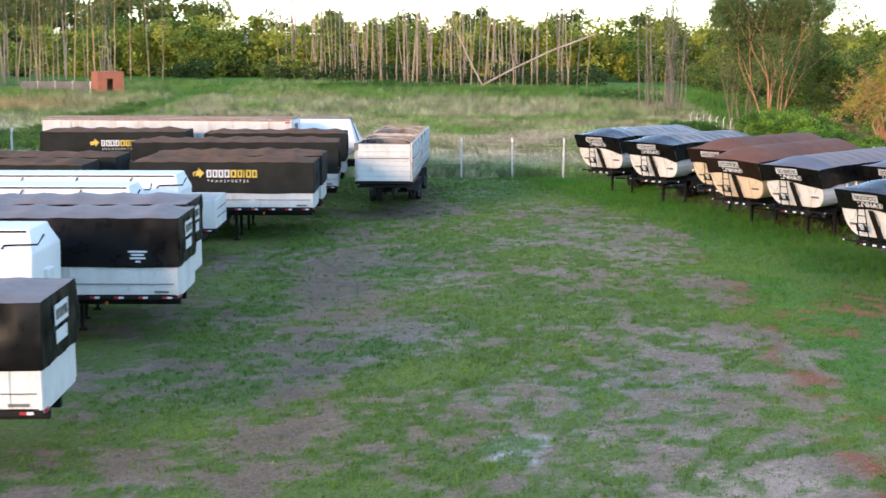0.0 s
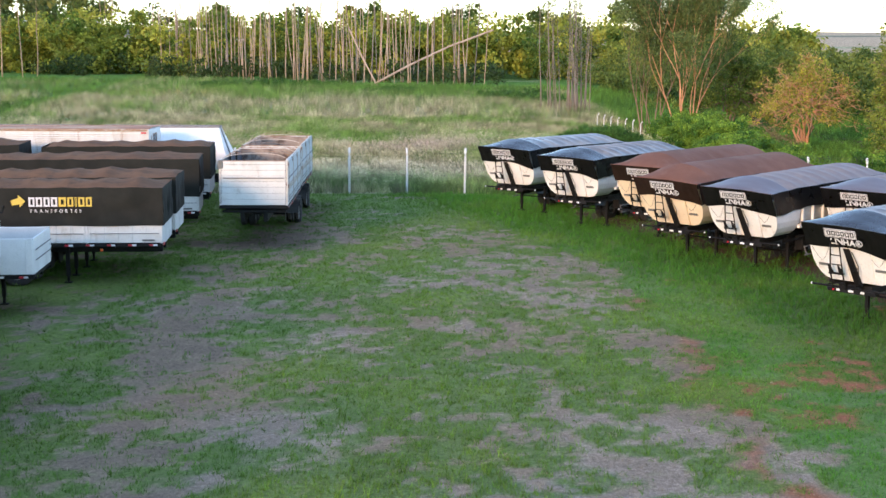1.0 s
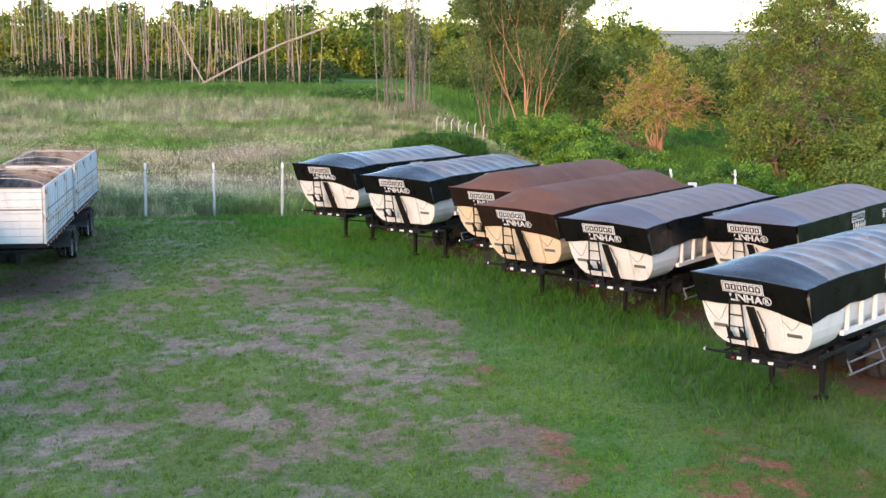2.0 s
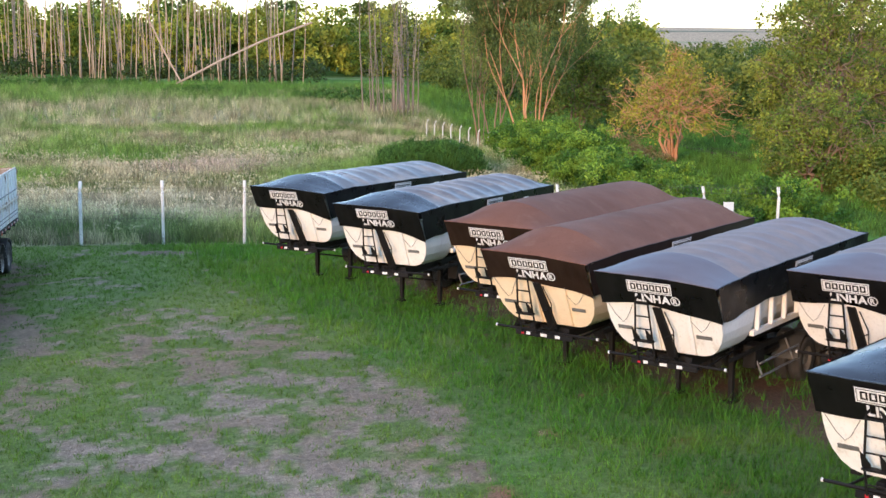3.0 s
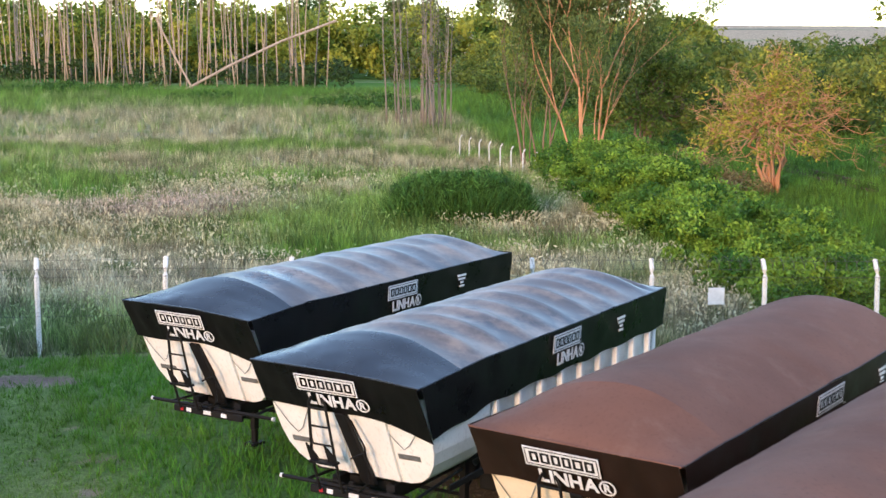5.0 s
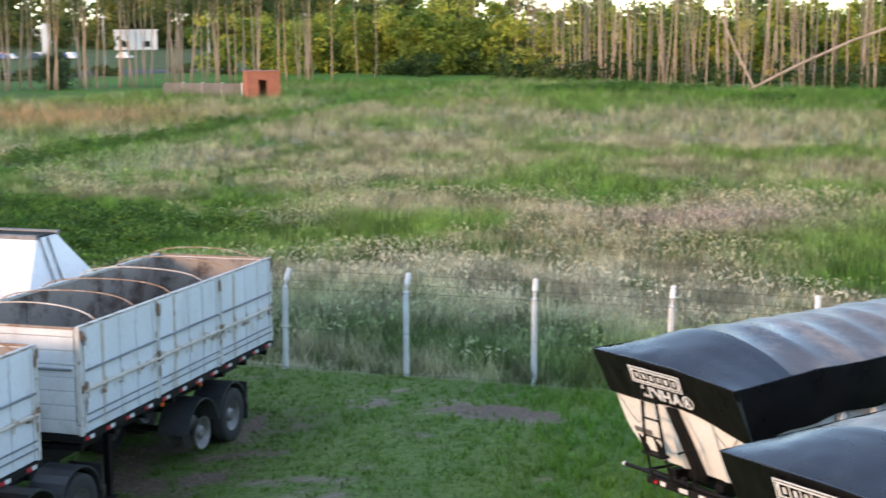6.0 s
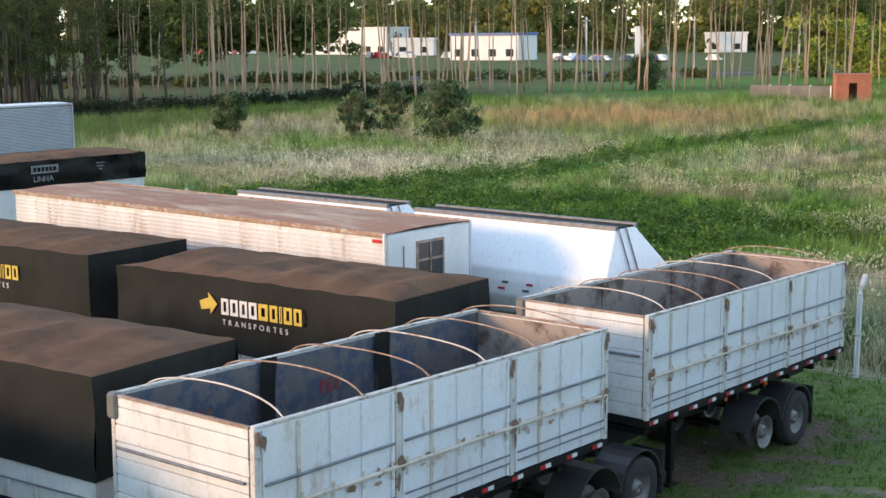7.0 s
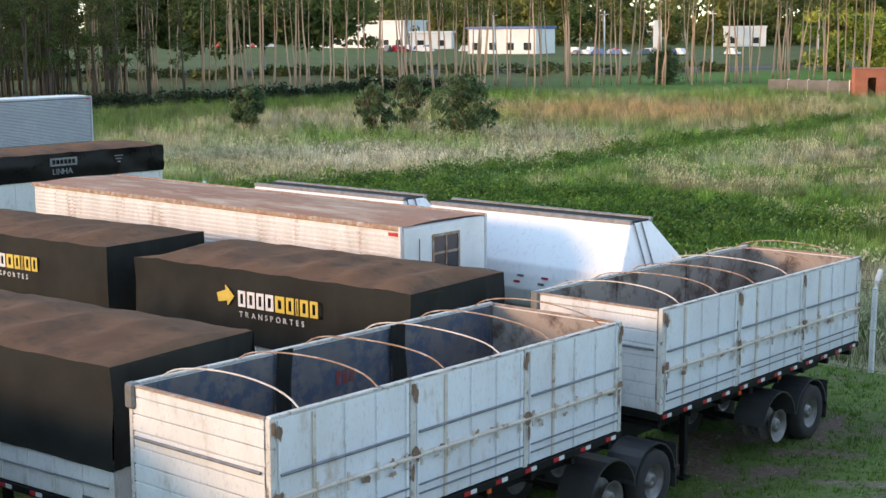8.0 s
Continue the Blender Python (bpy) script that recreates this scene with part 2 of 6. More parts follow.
M_BLUE = surface("blue_panel", (0.05, 0.12, 0.3), (0.04, 0.1, 0.25), 2, 10, 0.4, relief=0)
M_GREEN = surface("green_panel", (0.03, 0.3, 0.1), (0.03, 0.25, 0.08), 2, 10, 0.4, relief=0)

# ---------- mesh helpers ----------


def part(name, bm, material, parent=None, label="", smooth=False):
    me = bpy.data.meshes.new(name)
    bm.to_mesh(me)
    bm.free()
    me.materials.append(material)
    if smooth:
        me.shade_smooth()
    ob = new(name, me)
    ob.parent = parent
    if label:
        ob["label"] = label
    return ob


def again(name, ob, parent, m):
    """Another part on the mesh of ob."""
    c = new(name, ob.data)
    c.parent = parent
    c.matrix_basis = m
    return c


def thing(name, label, category, m=None, group="", kind=""):
    e = new(name)
    e.empty_display_size = 0.3
    if m is not None:
        e.matrix_basis = m
    return tagged(e, label, category, group, kind)


def box(bm, x0, x1, y0, y1, z0, z1, bevel=0.0):
    v = [bm.verts.new(p) for p in ((x0, y0, z0), (x1, y0, z0), (x1, y1, z0), (x0, y1, z0), (x0, y0, z1), (x1, y0, z1), (x1, y1, z1), (x0, y1, z1))]
    fs = [bm.faces.new([v[i] for i in q]) for q in ((3, 2, 1, 0), (4, 5, 6, 7), (0, 1, 5, 4), (1, 2, 6, 5), (2, 3, 7, 6), (3, 0, 4, 7))]
    if bevel:
        es = list({e for f in fs for e in f.edges})
        bmesh.ops.bevel(bm, geom=es, offset=bevel, segments=1, affect="EDGES", profile=0.5)
    return bm


def boxes(rows, bevel=0.0):
    bm = bmesh.new()
    for r in rows:
        box(bm, *r, bevel=bevel)
    return bm


def tube(bm, pts, r, seg=8, cap=True):
    """A round bar along points; r one radius or one for each point."""
    pts = [Vector(p) for p in pts]
    rings = []
    up = Vector((0.13, 0.21, 1)).normalized()
    for i, p in enumerate(pts):
        d = (pts[min(i + 1, len(pts) - 1)] - pts[max(i - 1, 0)]).normalized()
        a = d.cross(up)
        a = a.normalized() if a.length > 1e-3 else d.orthogonal().normalized()
        b = d.cross(a)
        rr = r[i] if isinstance(r, (list, tuple)) else r
        rings.append([bm.verts.new(p + (a * math.cos(k * math.tau / seg) + b * math.sin(k * math.tau / seg)) * rr) for k in range(seg)])
    for ra, rb in zip(rings, rings[1:]):
        for k in range(seg):
            bm.faces.new((ra[k], ra[(k + 1) % seg], rb[(k + 1) % seg], rb[k]))
    if cap:
        bm.faces.new(rings[0][::-1])
        bm.faces.new(rings[-1])
    return bm


def tubes(list_of_pts, r, seg=8):
    bm = bmesh.new()
    for pts in list_of_pts:
        tube(bm, pts, r, seg)
    return bm


def prism(bm, prof, x0, x1):
    """A closed (y, z) outline drawn along x."""
    a = [bm.verts.new((x0, y, z)) for y, z in prof]
    b = [bm.verts.new((x1, y, z)) for y, z in prof]
    n = len(prof)
    for k in range(n):
        bm.faces.new((a[k], b[k], b[(k + 1) % n], a[(k + 1) % n]))
    bm.faces.new(a)
    bm.faces.new(b[::-1])
    return bm


def fix(bm):
    bmesh.ops.recalc_face_normals(bm, faces=bm.faces)
    return bm


def lathe(prof, seg=24, caps=True):
    """Rings of (radius, y) round the y axis."""
    bm = bmesh.new()
    rings = [[bm.verts.new((r * math.cos(k * math.tau / seg), y, r * math.sin(k * math.tau / seg))) for k in range(seg)] for r, y in prof]
    for ra, rb in zip(rings, rings[1:]):
        for k in range(seg):
            bm.faces.new((ra[k], ra[(k + 1) % seg], rb[(k + 1) % seg], rb[k]))
    if caps:
        bm.faces.new(rings[0][::-1])
        bm.faces.new(rings[-1])
    return fix(bm)


def np_mesh(name, verts, faces, material, tint=None, parent=None, smooth=False):
    """One mesh from arrays: vertices, triangles or quads, and a colour for each vertex."""
    me = bpy.data.meshes.new(name)
    n, k = faces.shape
    me.vertices.add(len(verts))
    me.vertices.foreach_set("co", np.ascontiguousarray(verts, dtype=np.float32).ravel())
    me.loops.add(n * k)
    me.loops.foreach_set("vertex_index", np.ascontiguousarray(faces, dtype=np.int32).ravel())
    me.polygons.add(n)
    me.polygons.foreach_set("loop_start", np.arange(0, n * k, k, dtype=np.int32))
    me.update(calc_edges=True)
    if tint is not None:
        at = me.attributes.new("tint", "FLOAT_COLOR", "POINT")
        at.data.foreach_set("color", np.c_[tint, np.ones(len(tint))].astype(np.float32).ravel())
    me.materials.append(material)
    if smooth:
        me.shade_smooth()
    ob = new(name, me)
    ob.parent = parent
    return ob


RNG = np.random.default_rng(7)


def vnoise(x, y, seed=0):
    """Smooth value noise in 0..1 over the plane."""
    xi, yi = np.floor(x).astype(np.int64), np.floor(y).astype(np.int64)
    fx, fy = x - xi, y - yi
    fx, fy = fx * fx * (3 - 2 * fx), fy * fy * (3 - 2 * fy)

    def h(a, b):
        v = np.sin((a * 127.1 + b * 311.7 + seed * 74.7)) * 43758.5453
        return v - np.floor(v)

    return (h(xi, yi) * (1 - fx) + h(xi + 1, yi) * fx) * (1 - fy) + (h(xi, yi + 1) * (1 - fx) + h(xi + 1, yi + 1) * fx) * fy


def fbm(x, y, seed=0, octaves=4):
    s, a, t = 0.0, 1.0, 0.0
    for o in range(octaves):
        s = s + a * vnoise(x * 2**o, y * 2**o, seed + 9 * o)
        t += a
        a *= 0.55
    return s / t


def smooth01(v, a, b):
    t = np.clip((v - a) / (b - a), 0, 1)
    return t * t * (3 - 2 * t)


# ---------- ground ----------
FENCE_Y = 71.2


def ground_z(x, y):
    """The yard swells a little before the fence, tilts across, and far off the land rises to a low ridge."""
    swell = 0.2 * smooth01(y, 32, 46) * (1 - smooth01(y, 66.5, 71.2)) - 0.022 * np.clip(x - 4, 0, 20) * smooth01(y, 62, 70)
    swell = swell + 0.05 * np.clip(-20 - x, 0, 10) * smooth01(y, 55, 64) * (1 - smooth01(y, 82, 105))
    swell = swell - 0.21 * smooth01(y, 50, 66) * (1 - smooth01(y, 66.5, 71.2)) * np.exp(-(((x + 3.6) / 2.6) ** 4))
    r = np.hypot(x, y)
    ridge = smooth01(r, 900, 3200) * (9 + 12 * (fbm(x / 900, y / 900, 5) - 0.5))
    return swell + 0.06 * (fbm(x / 5, y / 5, 3) - 0.5) * smooth01(r, 5, 20) + ridge


def zone(x, y):
    """For each place: the soil's colour, the grass's colour, how grassy it is, and how tall the grass stands."""
    n1, n2, n3 = fbm(x / 7, y / 9, 1), fbm(x / 2.2, y / 2.6, 2), fbm(x / 22, y / 16, 4)
    n4 = fbm(x / 0.7, y / 0.8, 14, 3)
    soil = np.array((0.255, 0.19, 0.13))[None] * (0.5 + 0.35 * n2 + 0.65 * n4)[:, None]
    grav = np.array((0.29, 0.225, 0.17))[None] * (0.6 + 0.8 * n4)[:, None]
    soil = soil + (grav - soil) * smooth01(fbm(x / 4, y / 4, 8), 0.46, 0.62)[:, None]
    blue = np.exp(-(((x - 4.6) / 3.0) ** 2) - ((y - 22) / 3.0) ** 2)
    soil = soil + (np.array((0.24, 0.215, 0.19)) - soil) * np.clip(blue * 1.3 * smooth01(n4, 0.3, 0.6), 0, 0.9)[:, None]
    red = smooth01(x + 2 * n2, 9.5, 11.0) * smooth01(fbm(x / 2.2, y / 2.2, 12), 0.5, 0.6) * (1 - smooth01(y, 44, 52))
    for px, py in ((10.3, 34.4), (13.1, 32.6), (10.6, 37.4)):
        red = np.maximum(red, np.exp(-(((x - px) / 0.9) ** 2) - ((y - py) / 0.8) ** 2))
    soil = soil + (np.array((0.27, 0.105, 0.055)) - soil) * red[:, None]
    pale = 1 - smooth01(np.hypot((x - 2.9) / 0.75, (y - 17.3) / 1.0) + 1.8 * (fbm(x / 0.8, y / 0.8, 40) - 0.5), 0.6, 1.0)
    soil = soil + (np.array((0.42, 0.41, 0.39)) - soil) * np.clip(pale, 0, 0.85)[:, None]
    pink = 1 - smooth01(np.hypot((x - 7.2) / 1.6, (y - 14.6) / 1.4) + 1.8 * (fbm(x / 0.8, y / 0.8, 41) - 0.5), 0.6, 1.0)
    soil = soil + (np.array((0.44, 0.33, 0.26)) - soil) * np.clip(pink, 0, 0.7)[:, None]
    # darker ground along the left row: dark soil plus shade put into colour
    row_shade = 1 - smooth01(x + 2 * (n1 - 0.5), -6.5, -2.5)
    soil = soil * (1 - 0.2 * row_shade)[:, None]
    # a worn wheel lane beside the left row, a gravel apron with a clear edge, turf beyond it
    lane = np.exp(-(((x + 1.25 + 0.064 * y) / 1.35) ** 4)) * (1 - smooth01(y, 42, 56))
    edge_x = 10.4 - 0.07 * (y - 25.5) - 0.25 * np.clip(y - 48, 0, 20)
    off = x - edge_x + 1.3 * (n2 - 0.5) + 0.9 * (n4 - 0.5)
    lushr = smooth01(off, -0.35, 0.45)
    apron = smooth01(x + 2.4 * (n1 - 0.5), 2.0, 4.6) * (1 - lushr) * (1 - 0.75 * smooth01(y, 25, 31) * (1 - smooth01(y, 34, 38))) * (1 - 0.55 * smooth01(y, 38, 47)) * (1 - smooth01(y, 50, 60))
    soil = soil + (np.array((0.19, 0.138, 0.096))[None] * (0.7 + 0.6 * n4)[:, None] - soil) * (0.75 * lane)[:, None]
    ring = np.exp(-(((x - 1.4) / 1.9) ** 2) - ((y - 68.5) / 0.7) ** 2)
    bare2 = np.exp(-(((x - 3.6) / 2.4) ** 2) - ((y - 56.0) / 2.0) ** 2)
    n5 = fbm(x / 0.32, y / 0.36, 15, 2)
    g = 0.70 + 0.5 * (n1 - 0.5) + 0.8 * (n2 - 0.5) + 1.2 * (n4 - 0.5) + 0.9 * (n5 - 0.5) - 0.38 * lane - 0.21 * apron - 0.9 * ring - 0.25 * bare2
    g = g + 0.42 * lushr + 0.3 * smooth01(y, 50, 62) - 0.45 * red * lushr
    back = (1 - smooth01(x, 0.5, 5.0)) * smooth01(y, 52, 58)
    g = np.clip(g - 0.12 * back - 0.3 * ring, 0, 1)
    row = x - (4.2 + (62 - y) * 0.40)
    edge = smooth01(row, -1.5, 1.0) * smooth01(y, 20, 34)
    edge2 = np.maximum(edge, lushr)
    green = (np.array((0.112, 0.225, 0.028))[None] + (np.array((0.085, 0.24, 0.024)) - np.array((0.112, 0.225, 0.028)))[None] * edge2[:, None]) * (0.8 + 0.5 * n3)[:, None]
    green = green + (np.array((0.18, 0.30, 0.04)) - green) * (smooth01(n2, 0.5, 0.75) * 0.6)[:, None]
    green = green + (np.array((0.14, 0.28, 0.028)) - green) * (0.6 * back)[:, None]
    green = green * (1 - 0.3 * smooth01(off, 1.5, 4.5) * (1 - smooth01(y, 40, 48)))[:, None]
    green = green * ((1 - 0.1 * row_shade) * (1 - 0.1 * back))[:, None]
    # bare reddish soil under the dump row, darkened for the shade beneath
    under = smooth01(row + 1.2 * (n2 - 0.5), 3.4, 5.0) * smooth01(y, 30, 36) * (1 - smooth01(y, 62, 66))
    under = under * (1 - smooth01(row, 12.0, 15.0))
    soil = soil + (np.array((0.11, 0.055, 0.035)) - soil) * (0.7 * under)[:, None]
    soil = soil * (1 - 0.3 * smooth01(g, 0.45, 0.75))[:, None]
    soil = soil + (np.array((0.16, 0.11, 0.085)) - soil) * np.clip(1.2 * ring, 0, 0.9)[:, None]
    # brown soil and thin grass under grain trailers, shade mixed into both colours
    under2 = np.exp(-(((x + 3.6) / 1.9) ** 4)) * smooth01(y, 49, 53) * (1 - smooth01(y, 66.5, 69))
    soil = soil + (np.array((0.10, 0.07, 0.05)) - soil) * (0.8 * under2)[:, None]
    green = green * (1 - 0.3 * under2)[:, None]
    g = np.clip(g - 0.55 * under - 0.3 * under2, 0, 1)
    tall = 0.06 + 0.09 * n1 + 0.13 * edge
    # beyond the fence: a field of tall grass in bands of straw, silver, rose and green
    f = smooth01(y + 0.6 * (n2 - 0.5), FENCE_Y - 0.3, FENCE_Y + 0.4)
    b1, b2, b3 = fbm(x / 26 + 3, y / 7, 21), fbm(x / 9, y / 5, 22), fbm(x / 14 + 9, y / 4.5, 23)
    straw = np.array((0.45, 0.41, 0.24))[None] * (0.8 + 0.4 * b2)[:, None]
    silver = np.array((0.60, 0.55, 0.39))[None]
    rose = np.array((0.44, 0.345, 0.27))[None]
    fg = np.array((0.165, 0.27, 0.055))[None] * (0.75 + 0.6 * b2)[:, None]
    fc = straw + (fg - straw) * smooth01(b2 + 0.35 * (0.5 - b1) + 0.35 * (fbm(x / 3.1, y / 2.2, 27, 3) - 0.5) + 0.09 * (1 - smooth01(y, 84, 104)), 0.46, 0.62)[:, None]
    near = 0.8 * np.exp(-((y - 81) / 6.0) ** 2) + 1.2 * np.exp(-((x + 54) / 20) ** 2 - ((y - 100 - 0.8 * (x + 50)) / 9) ** 2)
    fc = fc + (silver - fc) * np.clip(near * smooth01(b3, 0.36, 0.6), 0, 1)[:, None]
    fc = fc + (rose - fc) * np.clip(np.exp(-(((x - 1.5) / 5) ** 2) - ((y - 97) / 3.0) ** 2) * 1.2 + 0.3 * smooth01(b3, 0.63, 0.72), 0, 1)[:, None]
    tan = np.exp(-(((x + 64) / 15) ** 2) - ((y - 150) / 14) ** 2) * smooth01(b2, 0.3, 0.55)
    fc = fc + (np.array((0.54, 0.34, 0.17)) - fc) * np.clip(1.3 * tan, 0, 0.9)[:, None]
    tanfar = np.exp(-(((x + 33) / 5.5) ** 2) - ((y - 180) / 2.5) ** 2)
    fc = fc + (np.array((0.50, 0.30, 0.16)) - fc) * np.clip(1.2 * tanfar, 0, 0.9)[:, None]
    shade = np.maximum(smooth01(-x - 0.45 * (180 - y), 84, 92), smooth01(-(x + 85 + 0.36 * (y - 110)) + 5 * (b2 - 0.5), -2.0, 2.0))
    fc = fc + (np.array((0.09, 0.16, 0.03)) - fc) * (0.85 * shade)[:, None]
    lush = np.array((0.12, 0.25, 0.035))[None]
    wet = np.exp(-(((x - 8.5) / 3.2) ** 2) - ((y - 86) / 2.0) ** 2) + np.exp(-(((x + 3) / 3) ** 2) - ((y - 104) / 3) ** 2)
    ditch = np.exp(-(((x + 37 + 0.1 * (y - 95) + 0.8 * n1) / 2.0) ** 2)) + np.exp(-(((x + 27) / 12) ** 2) - ((y - 84) / 6) ** 2)
    ditch = ditch + 0.75 * np.exp(-(((x + 24) / 9.5) ** 4) - ((y - 100) / 26) ** 4) * smooth01(b2 + 0.5 * (n2 - 0.5), 0.36, 0.6)
    farg = smooth01(y + 0.25 * x + 14 * n3, 168, 190) * smooth01(b1, 0.3, 0.5)
    right = smooth01(x + n2, 20.3, 21.6)
    fc = fc + (lush - fc) * np.clip(1.4 * wet + 1.2 * ditch + farg + right, 0, 1)[:, None]
    ft = 0.42 + 0.5 * b2 - 0.35 * np.clip(ditch, 0, 1)
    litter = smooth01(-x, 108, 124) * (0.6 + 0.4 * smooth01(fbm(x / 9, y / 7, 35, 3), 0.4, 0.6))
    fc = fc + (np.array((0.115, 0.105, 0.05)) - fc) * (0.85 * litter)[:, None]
    far = smooth01(np.hypot(x, y) - 520 * smooth01(-x, 40, 140), 380, 480)[:, None]
    p = (fbm(x / 420, y / 260, 31, 3) + 0.12 * (1 - smooth01(np.hypot(x, y), 1100, 2200)))[:, None]
    farc = np.where(p > 0.43, np.array((0.52, 0.38, 0.24)), np.where(p > 0.37, np.array((0.34, 0.33, 0.17)), np.array((0.17, 0.18, 0.11))))
    soilf = fc * 0.75
    fc = fc + (farc - fc) * far
    soilf = soilf + (farc - soilf) * far
    return soil + (soilf - soil) * f[:, None], green + (fc - green) * f[:, None], np.maximum(g, f), tall + (ft - tall) * f


def ground_mesh():
    near_x = np.r_[np.arange(-70, -12, 1.0), np.arange(-12, 20, 0.2), np.arange(20, 60.1, 1.0)]
    near_y = np.r_[np.arange(-10, 12, 1.0), np.arange(12, 72, 0.2), np.arange(72, 160.1, 0.7), np.arange(161.5, 250, 1.6)]
    out = np.cumsum(1.085 ** np.arange(72) * 1.45)
    xs = np.r_[(-70 - out)[::-1], near_x, 60 + out]
    ys = np.r_[(-10 - out[::6])[::-1], near_y, 250 + out]
    gx, gy = np.meshgrid(xs, ys)
    x, y = gx.ravel(), gy.ravel()
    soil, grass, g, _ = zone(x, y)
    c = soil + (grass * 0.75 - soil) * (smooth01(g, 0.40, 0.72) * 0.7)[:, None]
    w, h = len(xs), len(ys)
    i = (np.arange(h - 1)[:, None] * w + np.arange(w - 1)[None]).ravel()
    m, nt, b = nodes_of("yard_soil_and_turf")
    a = nt.nodes.new("ShaderNodeAttribute")
    a.attribute_name = "tint"
    geo = nt.nodes.new("ShaderNodeNewGeometry")
    fine, mid = noise_node(nt, 9, 6, geo.outputs["Position"], 0.7), noise_node(nt, 1.6, 5, geo.outputs["Position"])
    hsv = nt.nodes.new("ShaderNodeHueSaturation")
    grit = noise_node(nt, 45, 3, geo.outputs["Position"], 0.7)
    both = nt.nodes.new("ShaderNodeMath")
    both.operation = "MULTIPLY"
    nt.links.new(ramp_val(nt, ramp(nt, fine, 0.3, 0.7), 0.55, 1.4), both.inputs[0])
    nt.links.new(ramp_val(nt, ramp(nt, grit, 0.35, 0.65), 0.6, 1.4), both.inputs[1])
    nt.links.new(both.outputs[0], hsv.inputs["Value"])
    nt.links.new(a.outputs["Color"], hsv.inputs["Color"])
    nt.links.new(hsv.outputs["Color"], b.inputs["Base Color"])
    b.inputs["Roughness"].default_value = 0.95
    b.inputs["Specular IOR Level"].default_value = 0.15
    bump(nt, b, fine, 0.6, 0.05)
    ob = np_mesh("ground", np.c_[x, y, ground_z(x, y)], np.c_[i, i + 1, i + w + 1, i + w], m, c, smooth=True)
    return tagged(ob, "grassy gravel yard and rough field stretching to low hills", "ground", kind="structure")


ground_mesh()

# ---------- wheels, shared by all trailers ----------
_tyre = lathe([(0.30, -0.13), (0.44, -0.15), (0.52, -0.12), (0.515, -0.06), (0.54, 0.0), (0.535, 0.06), (0.52, 0.12), (0.44, 0.15), (0.30, 0.13)], 26, False)
_rim = lathe([(0.31, -0.12), (0.27, -0.11), (0.255, -0.02), (0.20, 0.0), (0.13, 0.02), (0.12, -0.09), (0.002, -0.10), (0.002, 0.10), (0.13, 0.09), (0.255, 0.11), (0.31, 0.12)], 22, False)
TYRE_ME, RIM_ME = bpy.data.meshes.new("tyre"), bpy.data.meshes.new("rim")
for _bm, _me, _mt in ((_tyre, TYRE_ME, M_RUBBER), (_rim, RIM_ME, M_RIM)):
    _bm.to_mesh(_me)
    _bm.free()
    _me.materials.append(_mt)
    _me.shade_smooth()


def wheel(parent, x, y, z=0.5, tyre=True):
    if tyre:
        w = new("wheel", TYRE_ME)
        r = new("rim", RIM_ME)
        r.parent = w
    else:
        w = new("bare_rim", RIM_ME)
    w.parent = parent
    w.location = (x, y, z)
    return w


def axles(parent, xs, bare=()):
    """Axles with twin wheels on each side."""
    for x in xs:
        part("axle", tubes([[(x, -1.05, 0.5), (x, 1.05, 0.5)]], 0.06, 8), M_BLACK, parent)
        for s in (-1, 1):
            for off in (1.10, 0.76):
                wheel(parent, x, s * off, 0.5, (x, s) not in bare)


def fender(parent, x, y, r=0.62, w=0.62):
    """A black arch over a wheel, open below."""
    bm = bmesh.new()
    n = 12
    rows = []
    for k in range(n + 1):
        a = radians(8 + 164 * k / n)
        rows.append([bm.verts.new((x + rr * math.cos(a), yy, 0.5 + rr * math.sin(a))) for rr in (r, r + 0.03) for yy in (y - w / 2, y + w / 2)])
    for p, q in zip(rows, rows[1:]):
        for a, b in ((0, 1), (1, 3), (3, 2), (2, 0)):
            bm.faces.new((p[a], p[b], q[b], q[a]))
    bm.faces.new([rows[0][i] for i in (0, 1, 3, 2)])
    bm.faces.new([rows[-1][i] for i in (0, 1, 3, 2)])
    part("fender", fix(bm), M_FENDER, parent)


def letter_bars(bm, x0, z0, widths, h, gap, y):
    """Upright hollow blocks in a row, standing in for lettering that is not spelled out (x, z plane)."""
    x = x0
    for w in widths:
        st = 0.3 * w
        for r in ((x, x + st, z0, z0 + h), (x + w - st, x + w, z0, z0 + h), (x + st, x + w - st, z0, z0 + st), (x + st, x + w - st, z0 + h - st, z0 + h)):
            box(bm, r[0], r[1], y - 0.004, y + 0.004, r[2], r[3])
        x += w + gap
    return x


# ---------- dump semi-trailers of the angled row ----------
DL, DW, DT = 8.8, 1.31, 3.02      # length, half width, height of the tarp's rim


def sheet_grid(fn, nu, nv):
    bm = bmesh.new()
    vs = [[bm.verts.new(fn(i / nu, j / nv)) for j in range(nv + 1)] for i in range(nu + 1)]
    for i in range(nu):
        for j in range(nv):
            bm.faces.new((vs[i][j], vs[i + 1][j], vs[i + 1][j + 1], vs[i][j + 1]))
    return bm


def slant_panel():
    """Black panel standing for the dark recess that leans across the nose."""
    bm = bmesh.new()
    prof = [(-0.20, 1.26), (0.02, 1.26), (0.17, 2.36), (0.0, 2.36)]
    prism(bm, prof, -0.045, 0.05)
    bmesh.ops.bevel(bm, geom=list(bm.edges), offset=0.012, segments=1, affect="EDGES", profile=0.5)
    return fix(bm)


LETTERS = {}


